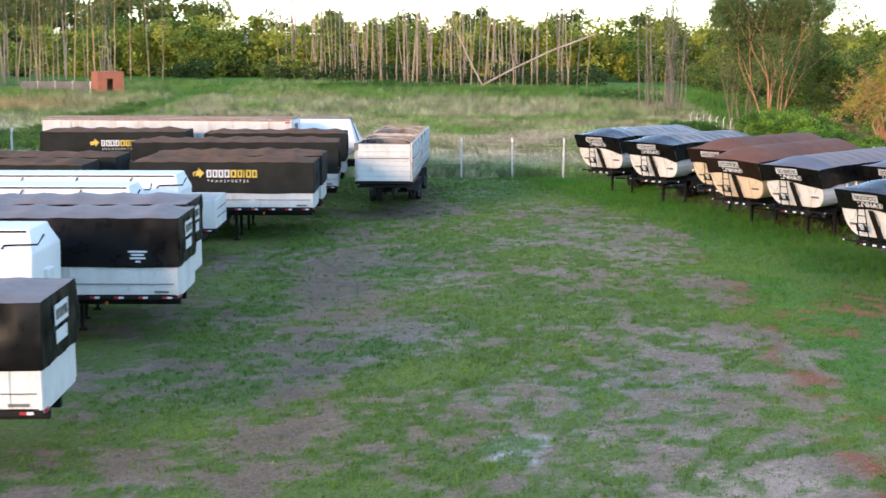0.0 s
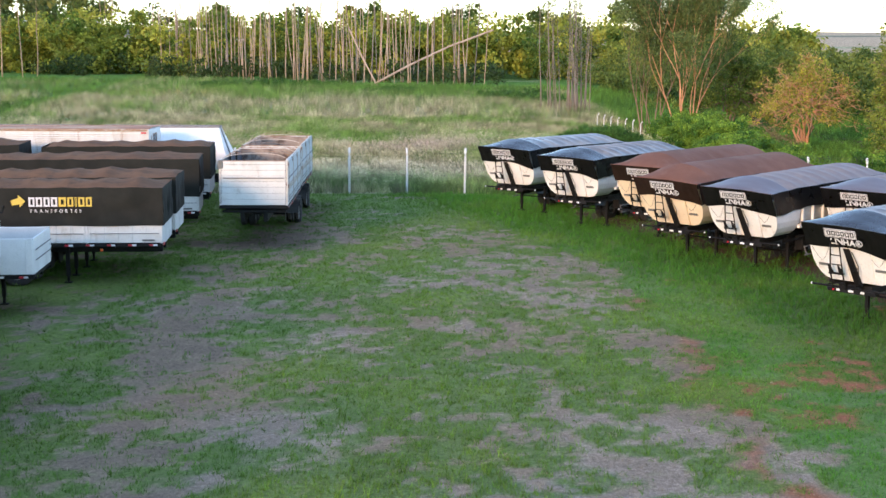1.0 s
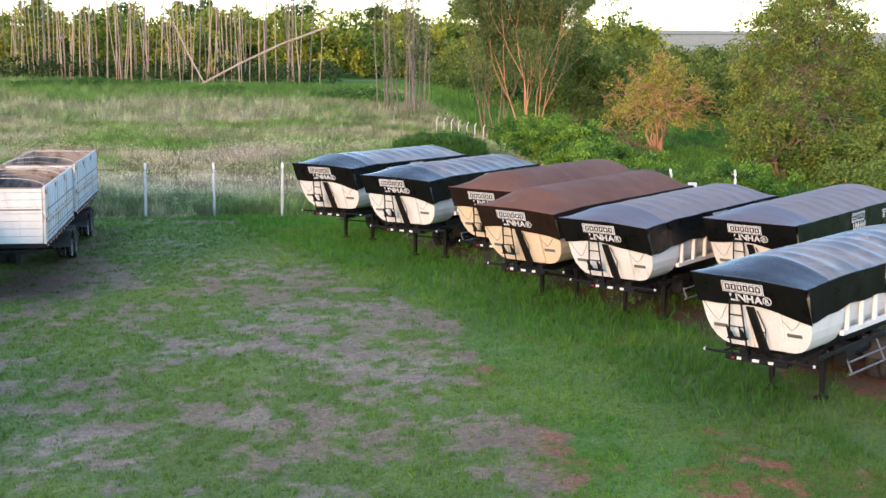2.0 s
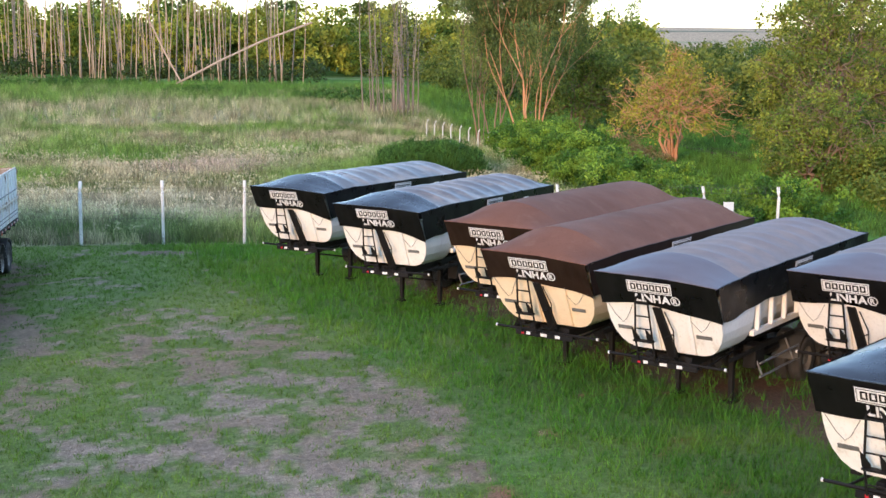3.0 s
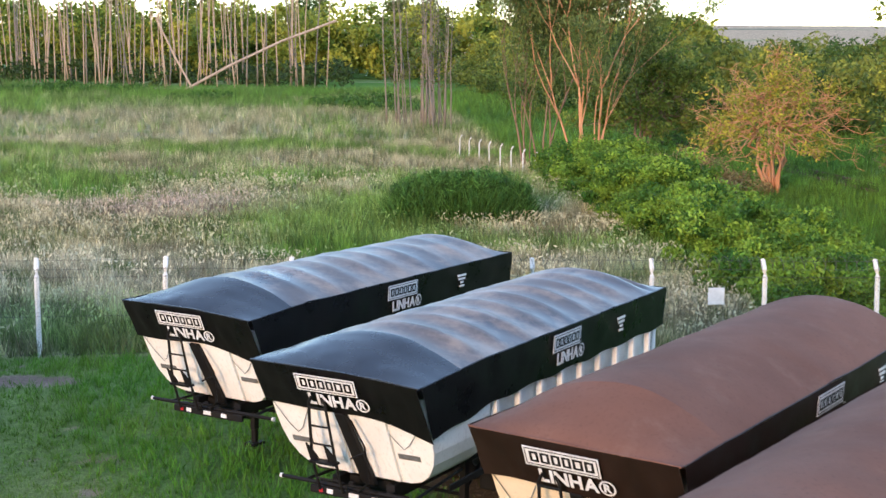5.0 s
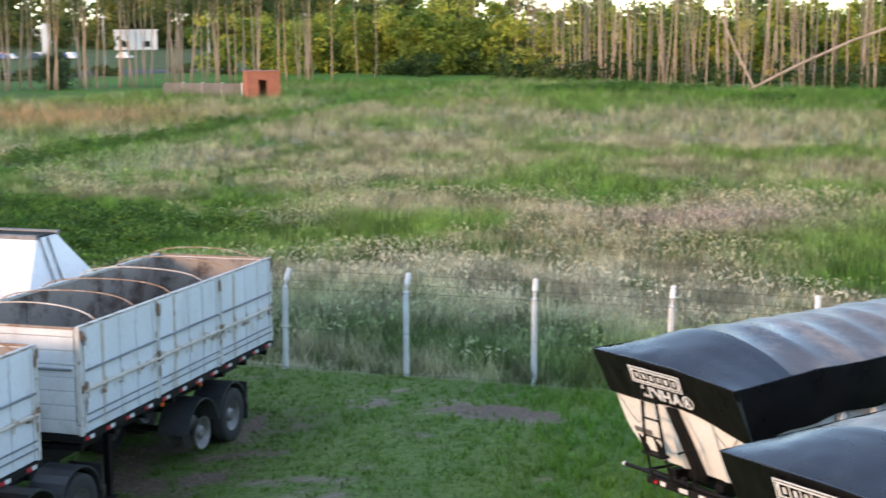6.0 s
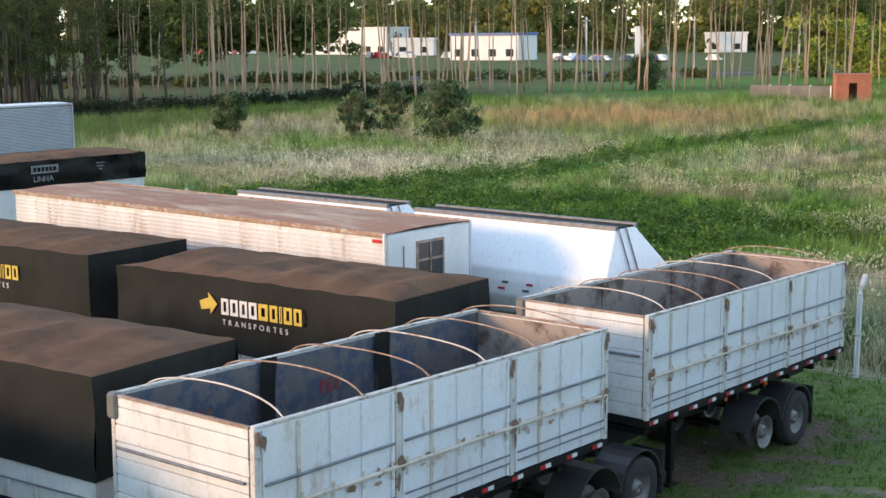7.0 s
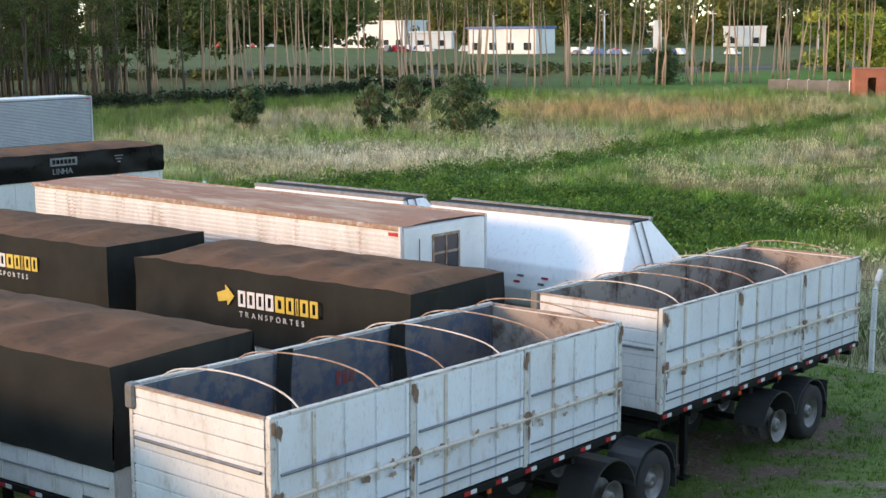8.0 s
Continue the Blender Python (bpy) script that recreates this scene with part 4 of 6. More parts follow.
def grain_trailer(label, L, xs, bare, m, seed):
    """Open box of hinged boards on a chassis, with arched bows across; x runs from the front to the rear."""
    rnd = random.Random(seed)
    t = thing("grain_trailer", label, "trailer", m, "open grain trailers coupled in line")
    z0, zm, z1, w = 1.62, 2.30, 3.28, 1.27
    inner = M_INNER if seed == 1 else M_INNER2
    part("floor", boxes([(0.03, L - 0.03, -w + 0.04, w - 0.04, z0 - 0.12, z0)], 0.005), M_BLACK, t)
    bays = 3
    bl = (L - 0.1) / bays
    for s in (-1, 1):
        yo = s * w
        for k in range(bays):
            xa, xb = 0.05 + k * bl + 0.045, 0.05 + (k + 1) * bl - 0.045
            for lo, hi in ((z0, zm - 0.015), (zm + 0.015, z1)):
                a, b = yo - s * 0.045, yo
                p = part("side_board", boxes([(xa, xb, min(a, b), max(a, b), lo, hi)], 0.006), M_OLDWHITE, t)
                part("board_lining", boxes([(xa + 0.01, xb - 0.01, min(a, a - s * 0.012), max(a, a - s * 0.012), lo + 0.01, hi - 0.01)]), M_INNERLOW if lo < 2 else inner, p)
                n = 5
                for j in range(n):
                    x = xa + 0.06 + (xb - xa - 0.12) * j / (n - 1)
                    a2, b2 = yo, yo + s * 0.03
                    part("stiffener", boxes([(x - 0.025, x + 0.025, min(a2, b2), max(a2, b2), lo + 0.01, hi - 0.02)], 0.005), M_STAIN if j == 1 else M_OLDWHITE, p)
            # grey latch rods
            for zz in (2.62, 1.80, 1.92):
                part("latch_rod", tubes([[(xa + 0.05, yo + s * 0.045, zz), (xb - 0.05, yo + s * 0.045, zz)]], 0.02 if zz > 2 else 0.014, 6), M_GALV, t)
            # rusty hinges along the fold
            for j in range(5):
                x = xa + 0.1 + (xb - xa - 0.2) * j / 4
                a2, b2 = yo + s * 0.03, yo + s * 0.055
                part("hinge", boxes([(x - 0.02, x + 0.02, min(a2, b2), max(a2, b2), zm - 0.13, zm + 0.10)], 0.004), M_STAIN, t)
        part("hinge_bar", tubes([[(0.06, yo + s * 0.025, zm), (L - 0.06, yo + s * 0.025, zm)]], 0.036, 6), M_STAIN, t)
        for k in range(bays + 1):
            x = 0.05 + k * bl
            a, b = yo - s * 0.07, yo + s * 0.02
            po = part("side_post", boxes([(x - 0.045, x + 0.045, min(a, b), max(a, b), z0 - 0.02, z1 + 0.01)], 0.006), M_POST, t)
            a, b = yo - s * 0.079, yo - s * 0.055
            part("post_lining", boxes([(x - 0.05, x + 0.05, min(a, b), max(a, b), z0, z1)]), inner, po)
            a, b = yo + s * 0.02, yo + s * 0.05
            for lo, hi in ((z1 - 0.22, z1 - 0.02), (zm - 0.08, zm + 0.1)):
                part("post_latch", boxes([(x - 0.03, x + 0.03, min(a, b), max(a, b), lo + 0.05, hi)], 0.012), M_DARKRUST, t)
        for k in range(bays + 1):
            x = 0.05 + k * bl
            for z, rx, rz in ((z1 - 0.16, 0.055, 0.13), (zm + 0.03, 0.10, 0.12), (zm - 0.2, 0.04, 0.16)):
                part("rust_stain", blot(rnd, min(max(x + rnd.uniform(-0.05, 0.05), 0.12), L - 0.12), yo + s * 0.0515, z, rx, rz), M_DARKRUST, t)
        for k in range(34):
            x = rnd.uniform(0.2, L - 0.2)
            part("rust_stain", blot(rnd, x, yo + s * (0.0345 + 0.0004 * (k % 9)), zm + rnd.uniform(-0.14, 0.05), rnd.uniform(0.03, 0.10), rnd.uniform(0.025, 0.06)), M_STAIN if k % 3 == 0 else (M_DARKRUST, M_RUST)[k % 2], t)
        for k in range(12):
            part("rim_rust", blot(rnd, rnd.uniform(0.2, L - 0.2), yo + s * 0.0165, z1 + 0.028, rnd.uniform(0.05, 0.25), 0.012), M_RUST if k % 3 else M_DARKRUST, t)
        a, b = yo - s * 0.06, yo + s * 0.015
        part("rim_rail", boxes([(0.02, L - 0.02, min(a, b), max(a, b), z1 + 0.01, z1 + 0.045)], 0.006), M_POST, t, "rusty rim")
        reflector_rail(t, L, yo, z0 - 0.02, s)
    for xa, xb, outward in ((0.0, 0.05, -1), (L - 0.05, L, 1)):
        hs = [z0, 1.84, 2.07, zm, 2.52, 2.72, 2.94, 3.16, z1]
        for lo, hi in zip(hs, hs[1:]):
            part("end_plank", boxes([(xa, xb, -w + 0.05, w - 0.05, lo + 0.004, hi - 0.004)], 0.008), M_OLDWHITE if outward > 0 else M_BOARD, t)
        xi = xb + 0.006 if outward < 0 else xa - 0.006
        part("end_lining", boxes([(xi - 0.005, xi + 0.005, -w + 0.08, w - 0.08, z0, z1 - 0.02)]), inner if outward < 0 else M_INNER2, t)
        xo = xa - 0.025 if outward < 0 else xb + 0.025
        part("latch_rod", tubes([[(xo, -w + 0.12, 2.65), (xo, w - 0.12, 2.65)]], 0.022, 6), M_GALV, t)
        part("rim_rail", boxes([(xa - 0.01, xb + 0.01, -w + 0.07, w - 0.07, z1 + 0.002, z1 + 0.03)], 0.005), M_RUST, t)
        part("end_rail", boxes([(xa, xb, -w + 0.03, w - 0.03, z0 - 0.13, z0)], 0.006), M_BLACK, t)
    # bows
    for k in range(6):
        x = 0.55 + k * (L - 1.1) / 5 + rnd.uniform(-0.06, 0.06)
        pts = []
        for j in range(21):
            v = j / 20
            y = -w + 0.02 + (2 * w - 0.04) * v
            pts.append((x + 0.03 * math.sin(v * 3 + k), y, z1 + 0.04 + 0.08 * (1 - abs(2 * v - 1) ** 9) + 0.14 * (1 - abs(2 * v - 1) ** 2.2) + 0.01 * math.sin(5 * v + k)))
        part("bow", tubes([pts], 0.012, 6), M_RUST if k % 3 else M_STAIN, t)
    if seed == 1:
        for x, n in ((1.2, 3), (3.6, 3)):
            for k in range(n):
                part("red_mark", boxes([(x + k * 0.14, x + 0.10 + k * 0.14, w - 0.064, w - 0.058, 2.62, 2.82)]), M_REDMARK, t, "worn red paint mark")
        for x, wd in ((bl * 1 + 0.15, 0.30), (bl * 2 + 0.1, 0.34)):
            def strip_fn(u, v, x=x, wd=wd):
                return (x + wd * (u - 0.5) + 0.05 * noise.noise((v * 3, x, 1.0)), w - 0.10 - 0.035 * math.sin(u * 9 + v * 2) ** 2, z1 + 0.05 - 1.45 * v)
            part("tarp_strip", sheet_grid(strip_fn, 8, 12), M_TARPSIDE, t, "dark tarp strip hanging inside", smooth=True)
    part("tarp_roll", boxes([(-0.05, 0.1, w - 0.13, w + 0.05, z1 - 0.28, z1 + 0.05)], 0.03), M_PLATE, t, "grey folded tarp end")
    running_gear(t, max(L, max(xs) + 0.75), xs, bare, 1.7 if seed == 2 else 0, L)
    for x in (L * 0.35, L * 0.55):
        for s in (-1, 1):
            part("marker_lamp", boxes([(x, x + 0.06, s * w - 0.02, s * w + 0.02, z0 - 0.2, z0 - 0.13)], 0.006), M_ORANGE, t)
    return t


def facing(x, y, angle):
    gz = float(ground_z(np.array([x]), np.array([y]))[0])
    return pose(x, y, gz, 0, 0, angle)


G1 = grain_trailer("weathered white open grain trailer with rusty hinges and bows", 7.3, (7.2, 8.42), {(7.2, -1)}, pose(-4.0, 51.35, 0.24, 0, 0.9, 92.2), 1)
G2 = grain_trailer("weathered white open grain trailer with a wheel missing its tyre", 7.5, (4.3, 5.6), {(4.3, -1)}, pose(-4.36, 59.85, 0.11, 0, 0.9, 91.8), 2)

# ---------- tarped trailers of the left row ----------


def tarped_trailer(label, L, m, seed, z_top=3.2, z_mid=1.95, z0=1.4, logo=False, prints=False, faded=False, group="tarped trailers in the left row", top=None, side=None, swell=0.16):
    """Sideboard trailer whose load is boxed in by a canvas tarp; x runs from the far end to the aisle end."""
    t = thing("tarped_trailer", label, "trailer", m, group)
    top, side = top or M_TARPTOP, side or M_TARPSIDE
    w = 1.3
    part("floor", boxes([(0.02, L - 0.02, -w + 0.05, w - 0.05, z0 - 0.12, z0)], 0.005), M_BLACK, t)
    n = 3
    for s in (-1, 1):
        for k in range(n):
            xa, xb = k * L / n + 0.04, (k + 1) * L / n - 0.04
            a, b = s * (w - 0.05), s * w
            p = part("side_board", boxes([(xa, xb, min(a, b), max(a, b), z0, z_mid + 0.1)], 0.006), M_BOARD, t)
            for j in range(6):
                x = xa + 0.05 + (xb - xa - 0.1) * j / 5
                a2, b2 = s * w, s * (w + 0.025)
                part("stiffener", boxes([(x - 0.02, x + 0.02, min(a2, b2), max(a2, b2), z0 + 0.02, z_mid)], 0.004), M_BOARD, p)
            part("latch_rod", tubes([[(xa + 0.06, s * (w + 0.035), z0 + 0.3), (xb - 0.06, s * (w + 0.035), z0 + 0.3)]], 0.014, 6), M_GALV, t)
        for k in range(n + 1):
            x = min(max(k * L / n, 0.04), L - 0.04)
            a, b = s * (w - 0.06), s * (w + 0.02)
            part("side_post", boxes([(x - 0.035, x + 0.035, min(a, b), max(a, b), z0 - 0.02, z_mid + 0.12)], 0.005), M_BOARD, t)
        reflector_rail(t, L, s * w, z0 - 0.02, s)
    for xa, xb in ((0, 0.05), (L - 0.05, L)):
        part("end_board", boxes([(xa, xb, -w + 0.06, w - 0.06, z0 - 0.1, z_mid + 0.1)], 0.008), M_BOARD, t)
    ww = w + 0.045

    def top_fn(u, v):
        x, y = -0.04 + u * (L + 0.08), (2 * v - 1) * ww
        e = (1 - abs(2 * v - 1) ** 2.2)
        ends = min(1.0, u * L / 0.7, (1 - u) * L / 0.7) ** 0.6 if 0 < u < 1 else 0.0
        z = z_top + swell * e * ends + 0.07 * noise.noise((x * 0.9 + seed * 7, y * 0.8, 1.7)) * (0.2 + e)
        z += 0.02 * noise.noise((x * 3 + seed, y * 2.5, 4.0))
        z -= 0.085 * abs(math.sin(x * math.pi / 1.15 + seed)) * (0.25 + 0.75 * e)
        return (x, y, z)

    part("tarp_top", sheet_grid(top_fn, 60, 14), top, t, smooth=True)

    def wall(path, name):
        def fn(u, v):
            x, y, ox, oy = path(u)
            fold = 0.085 * noise.noise((u * 9 + seed * 3, v * 1.5 + u * 2, 5.5)) * math.sin(math.pi * v) + 0.03 * noise.noise((u * 34 + seed, v * 2, 2.0)) * (0.3 + v)
            return (x + ox * fold, y + oy * fold, z_top + 0.004 + (0.07 * noise.noise((x * 0.9 + seed * 7, y * 0.8, 1.7)) * 0.2 - 0.085 * 0.25 * abs(math.sin(x * math.pi / 1.15 + seed))) * (1 - v) - v * (z_top - z_mid + 0.012 * math.sin(u * 17 + seed)))
        return part(name, sheet_grid(fn, 54, 10), side, t, smooth=True)

    near = wall(lambda u: (-0.04 + (L + 0.08) * u, -ww, 0, -1), "tarp_side")
    wall(lambda u: (L + 0.04 - (L + 0.08) * u, ww, 0, 1), "tarp_side")
    end = wall(lambda u: (L + 0.04, -ww + 2 * ww * u, 1, 0), "tarp_end")
    wall(lambda u: (-0.04, ww - 2 * ww * u, -1, 0), "tarp_end")
    zc = (z_top + z_mid) / 2
    if logo:
        x0, y = L * 0.42, -ww - 0.05
        bm = bmesh.new()
        x = letter_bars(bm, x0, zc + 0.02, [0.185, 0.195, 0.185, 0.195], 0.30, 0.045, y)
        part("logo_white_block", bm, M_PRINT, near, "white lettering blocks")
        bm = bmesh.new()
        letter_bars(bm, x, zc + 0.02, [0.23, 0.185, 0.065, 0.195, 0.185], 0.30, 0.045, y)
        part("logo_yellow_block", bm, M_YELLOW, near, "yellow lettering blocks")
        bm = bmesh.new()
        pts = [(-0.56, 0.22), (-0.32, 0.30), (-0.33, 0.40), (-0.10, 0.20), (-0.28, 0.0), (-0.29, 0.10), (-0.52, 0.06)]
        lo = [bm.verts.new((x0 + px, y - 0.004, zc + pz)) for px, pz in pts]
        bm.faces.new(lo)
        part("logo_arrow", bm, M_YELLOW, near, "yellow arrow")
        lettering(near, "TRANSPORTES", 0.15, 0.075, M_PRINT, pose(x0 + 0.02, y, zc - 0.17), 0.0)
    if faded:
        y = -ww - 0.05
        part("print_panel", boxes([(7.6, 8.6, y - 0.004, y + 0.004, z_top - 0.42, z_top - 0.16)]), M_GALV, near, "faded grey printed panel")
        for k in range(6):
            part("print_block", boxes([(7.68 + k * 0.145, 7.79 + k * 0.145, y - 0.008, y + 0.002, z_top - 0.36, z_top - 0.22)]), M_TARP, near)
        lettering(near, "LINHA", 0.25, 0.02, M_GALV, pose(7.68, y, z_top - 0.68), 0.006)
        for k, wd in enumerate((0.34, 0.26, 0.12)):
            part("print_bar", boxes([(10.2 - wd / 2, 10.2 + wd / 2, y - 0.004, y + 0.004, z_top - 0.26 - k * 0.1, z_top - 0.22 - k * 0.1)]), M_GALV, near)
    if prints:
        y = -ww - 0.05
        for k, wd in enumerate((0.5, 0.34, 0.42, 0.14)):
            part("print_bar", boxes([(L - 1.05 - wd / 2, L - 1.05 + wd / 2, y - 0.004, y + 0.004, z_mid + 0.42 - k * 0.09, z_mid + 0.47 - k * 0.09)]), M_PRINT, near)
        bm = bmesh.new()
        xx = L + 0.09
        box(bm, xx, xx + 0.008, -0.55, 0.45, z_top - 0.62, z_top - 0.22)
        box(bm, xx, xx + 0.008, -0.5, 0.35, z_top - 0.98, z_top - 0.72)
        part("print_panel", bm, M_PRINT, end, "white printed panel")
        part("print_block", boxes([(xx + 0.006, xx + 0.012, -0.46 + k * 0.145, -0.36 + k * 0.145, z_top - 0.52, z_top - 0.32) for k in range(6)]), M_TARP, end)
    running_gear(t, L, (L * 0.18, L * 0.18 + 1.25), (), L - 3.2)
    part("marker_lamp", boxes([(L - 2.0, L - 1.92, -w + 0.02, -w + 0.08, z0 - 0.28, z0 - 0.2)], 0.006), M_ORANGE, t)
    part("tail_lamp", boxes([(L, L + 0.04, -w + 0.1, -w + 0.3, z0 - 0.1, z0 - 0.02)], 0.006), M_RED, t)
    part("plate_bar", boxes([(L - 0.65, L - 0.25, -w - 0.03, -w - 0.022, z0 + 0.05, z0 + 0.11)]), M_PLATE, t)
    return t


def gz1(x, y):
    return float(ground_z(np.array([float(x)]), np.array([float(y)]))[0])


def left_row(xr, y, L, angle=4.5):
    """Pose of a trailer of the left row by the middle of its aisle end."""
    a = radians(angle)
    x0, y0 = xr - L * math.cos(a), y - L * math.sin(a)
    return pose(x0, y0, gz1(xr - 0.3 * L, y), 0, 0, angle)


tarped_trailer("white sideboard trailer with a black vinyl tarp and printed panels", 8.5, left_row(-6.13, 15.45, 8.5, 5.5), 11, 3.45, 2.15, prints=True, top=M_TOPGREY, side=M_TARP)
tarped_trailer("white sideboard trailer with a black tarp, white prints near its end", 9.0, left_row(-6.65, 27.1, 9.0), 12, 3.5, 2.15, prints=True, top=M_TOPGREY, side=M_TARP)
tarped_trailer("white trailer under a bluish grey tarp, close beside its twin", 9.0, left_row(-7.2, 30.1, 9.0), 13, 3.5, 2.15, prints=True, top=M_TOPGREY, side=M_TARP)
tarped_trailer("white trailer, black canvas tarp with white and yellow logo", 7.2, left_row(-6.0, 44.95, 7.2), 14, logo=True)
tarped_trailer("white trailer with a dusty brown-topped black canvas tarp", 7.2, left_row(-6.15, 47.9, 7.2), 15, swell=0.2)
tarped_trailer("white trailer with a faded black tarp beside the open trailers", 9.2, left_row(-6.27, 52.95, 9.2, 6.5), 16, 3.38)
tarped_trailer("white trailer with a black tarp and a white and yellow logo", 6.9, left_row(-6.88, 59.3, 6.9, 5.0), 17, 3.34, logo=True)
tarped_trailer("white trailer with logo tarp behind its twin in the row", 7.1, left_row(-14.8, 58.7, 7.1, 6.0), 18, 3.4, logo=True)
tarped_trailer("white trailer with a dusty brown-topped tarp, far unit", 7.2, left_row(-14.4, 46.3, 7.2), 19)
tarped_trailer("white trailer with a low dusty tarp, far unit", 7.2, left_row(-14.7, 43.1, 7.2), 20)


# ---------- white hopper trailers ----------


def hopper_trailer(label, L, m, seed, z_top=3.9, roofed=True):
    """Smooth white bulk hopper, ends sloping inward below, with a roof of doors or an open rim."""
    t = thing("hopper_trailer", label, "trailer", m, "white bulk hopper trailers")
    w = 1.28
    bm = bmesh.new()
    # a hip-shaped upper half widens from the rim to the shoulder, a belly narrows below
    if roofed:
        levels = [(z_top, w - 0.50, 0.22), (z_top - 0.10, w - 0.46, 0.20), (z_top - 0.55, w - 0.03, 0.05), (2.0, w, 0.08), (1.35, 0.7, 1.5)]
    else:
        levels = [(z_top, 0.40, 0.55), (z_top - 0.08, 0.44, 0.53), (z_top - 0.95, w - 0.06, 0.22), (z_top - 1.2, w - 0.01, 0.12), (2.1, w, 0.05), (1.7, w - 0.18, 0.4), (1.35, 0.7, 1.5)]
    rings = [[bm.verts.new(p) for p in ((ins * 0.8, -hw, z), (L - ins, -hw, z), (L - ins, hw, z), (ins * 0.8, hw, z))] for z, hw, ins in levels]
    for ra, rb in zip(rings, rings[1:]):
        for i in range(4):
            bm.faces.new((ra[i], ra[(i + 1) % 4], rb[(i + 1) % 4], rb[i]))
    bm.faces.new(rings[0])
    bm.faces.new(rings[-1])
    fix(bm)
    bmesh.ops.bevel(bm, geom=list(bm.edges), offset=0.04, segments=2, affect="EDGES", profile=0.5)
    part("hopper_body", bm, M_GELCOAT, t, smooth=False)
    if roofed:
        for s in (-1, 1):
            part("roof_rail", tubes([[(0.3, s * (w - 0.45), z_top - 0.05), (L - 0.3, s * (w - 0.45), z_top - 0.05)]], 0.025, 6), M_BLACK, t)
            for j in range(5):
                x = 0.8 + j * (L - 1.6) / 4
                part("roof_latch", tubes([[(x, s * (w - 0.10), z_top - 0.42), (x + 0.05, s * (w - 0.16), z_top - 0.34), (x + 0.85, s * (w - 0.18), z_top - 0.32), (x + 0.95, s * (w - 0.38), z_top - 0.10)]], 0.025, 6), M_BLACK, t)
        part("end_hatch", boxes([(L - 0.12, L + 0.06, -0.3, 0.2, 2.2, 2.65)], 0.02), M_WHITE, t)
    else:
        for s in (-1, 1):
            a2, b2 = s * 0.34, s * 0.43
            part("rim", boxes([(0.42, L - 0.53, min(a2, b2), max(a2, b2), z_top - 0.02, z_top + 0.07)], 0.01), M_GALV, t, "grey rim")
        # dark sheet across the mouth in place of the hopper's shaded inside
        part("mouth_sheet", boxes([(0.46, L - 0.58, -0.338, 0.338, z_top - 0.02, z_top + 0.03)], 0.01), M_TARPSIDE, t, "dark sheet standing for the shaded inside")
        part("end_ladder", tubes([[(L - 0.52, -0.33, z_top + 0.02), (L - 0.18, -0.33, z_top - 0.95), (L - 0.02, -0.33, z_top - 1.5)], [(L - 0.52, -0.05, z_top + 0.02), (L - 0.18, -0.05, z_top - 0.95), (L - 0.02, -0.05, z_top - 1.5)]], 0.02, 6), M_GALV, t)
    for j in range(8):
        x = 1.0 + j * (L - 2.0) / 7
        for zz in (2.22, 2.36):
            part("marker_slot", boxes([(x + 0.1 * (zz > 2.3), x + 0.16 + 0.1 * (zz > 2.3), -w - 0.016, -w + 0.01, zz, zz + 0.05)]), M_PLATE if (j + (zz > 2.3)) % 2 else M_RED, t)
    running_gear(t, L, (L * 0.2, L * 0.2 + 1.25), (), L - 2.2)
    return t


hopper_trailer("white bulk hopper trailer with black roof latches", 9.0, left_row(-8.9, 22.6, 9.0), 31, 3.7)
hopper_trailer("white bulk hopper trailer, roofed, between tarped trailers", 9.0, left_row(-9.7, 33.2, 9.0), 32, 3.6)
hopper_trailer("white bulk hopper trailer with latched roof doors", 9.0, left_row(-9.1, 36.6, 9.0), 33, 3.6)
hopper_trailer("gleaming white open hopper trailer by the field fence", 6.6, left_row(-7.0, 65.9, 6.6, 1.0), 34, 3.6, False)
hopper_trailer("white open hopper trailer, rear unit", 6.4, left_row(-13.6, 65.9, 6.4, 1.0), 35, 3.6, False)

# ---------- small flat trailer with low boards ----------


def low_trailer(m):
    t = thing("low_sided_trailer", "small white trailer with open low sideboards", "trailer", m)
    L, w, z0, z1 = 6.0, 1.25, 1.25, 2.3
    part("floor", boxes([(0, L, -w + 0.05, w - 0.05, z0 - 0.1, z0)], 0.01), M_BLACK, t)
    for s in (-1, 1):
        a, b = s * (w - 0.05), s * w
        for k in range(2):
            p = part("side_board", boxes([(k * L / 2 + 0.03, (k + 1) * L / 2 - 0.03, min(a, b), max(a, b), z0, z1)], 0.01), M_WHITE, t)
            for j in range(4):
                x = k * L / 2 + 0.2 + j * 0.85
                a2, b2 = s * w, s * (w + 0.03)
                part("stiffener", boxes([(x, x + 0.06, min(a2, b2), max(a2, b2), z0 + 0.02, z1 - 0.02)], 0.005), M_WHITE, p)
    for xa, xb in ((0, 0.05), (L - 0.05, L)):
        part("end_board", boxes([(xa, xb, -w + 0.06, w - 0.06, z0, z1)], 0.01), M_WHITE, t)
    part("latch_rod", tubes([[(L + 0.03, -w + 0.2, z0 + 0.4), (L + 0.03, w - 0.2, z0 + 0.4)], [(L + 0.03, -w + 0.2, z0 + 0.7), (L + 0.03, w - 0.2, z0 + 0.7)]], 0.018, 6), M_GALV, t)
    reflector_rail(t, L, -w, z0 - 0.02, -1)
    running_gear(t, L, (1.2, 2.45), (), L - 1.4)


low_trailer(left_row(-8.75, 40.1, 6.0))

# ---------- box vans ----------


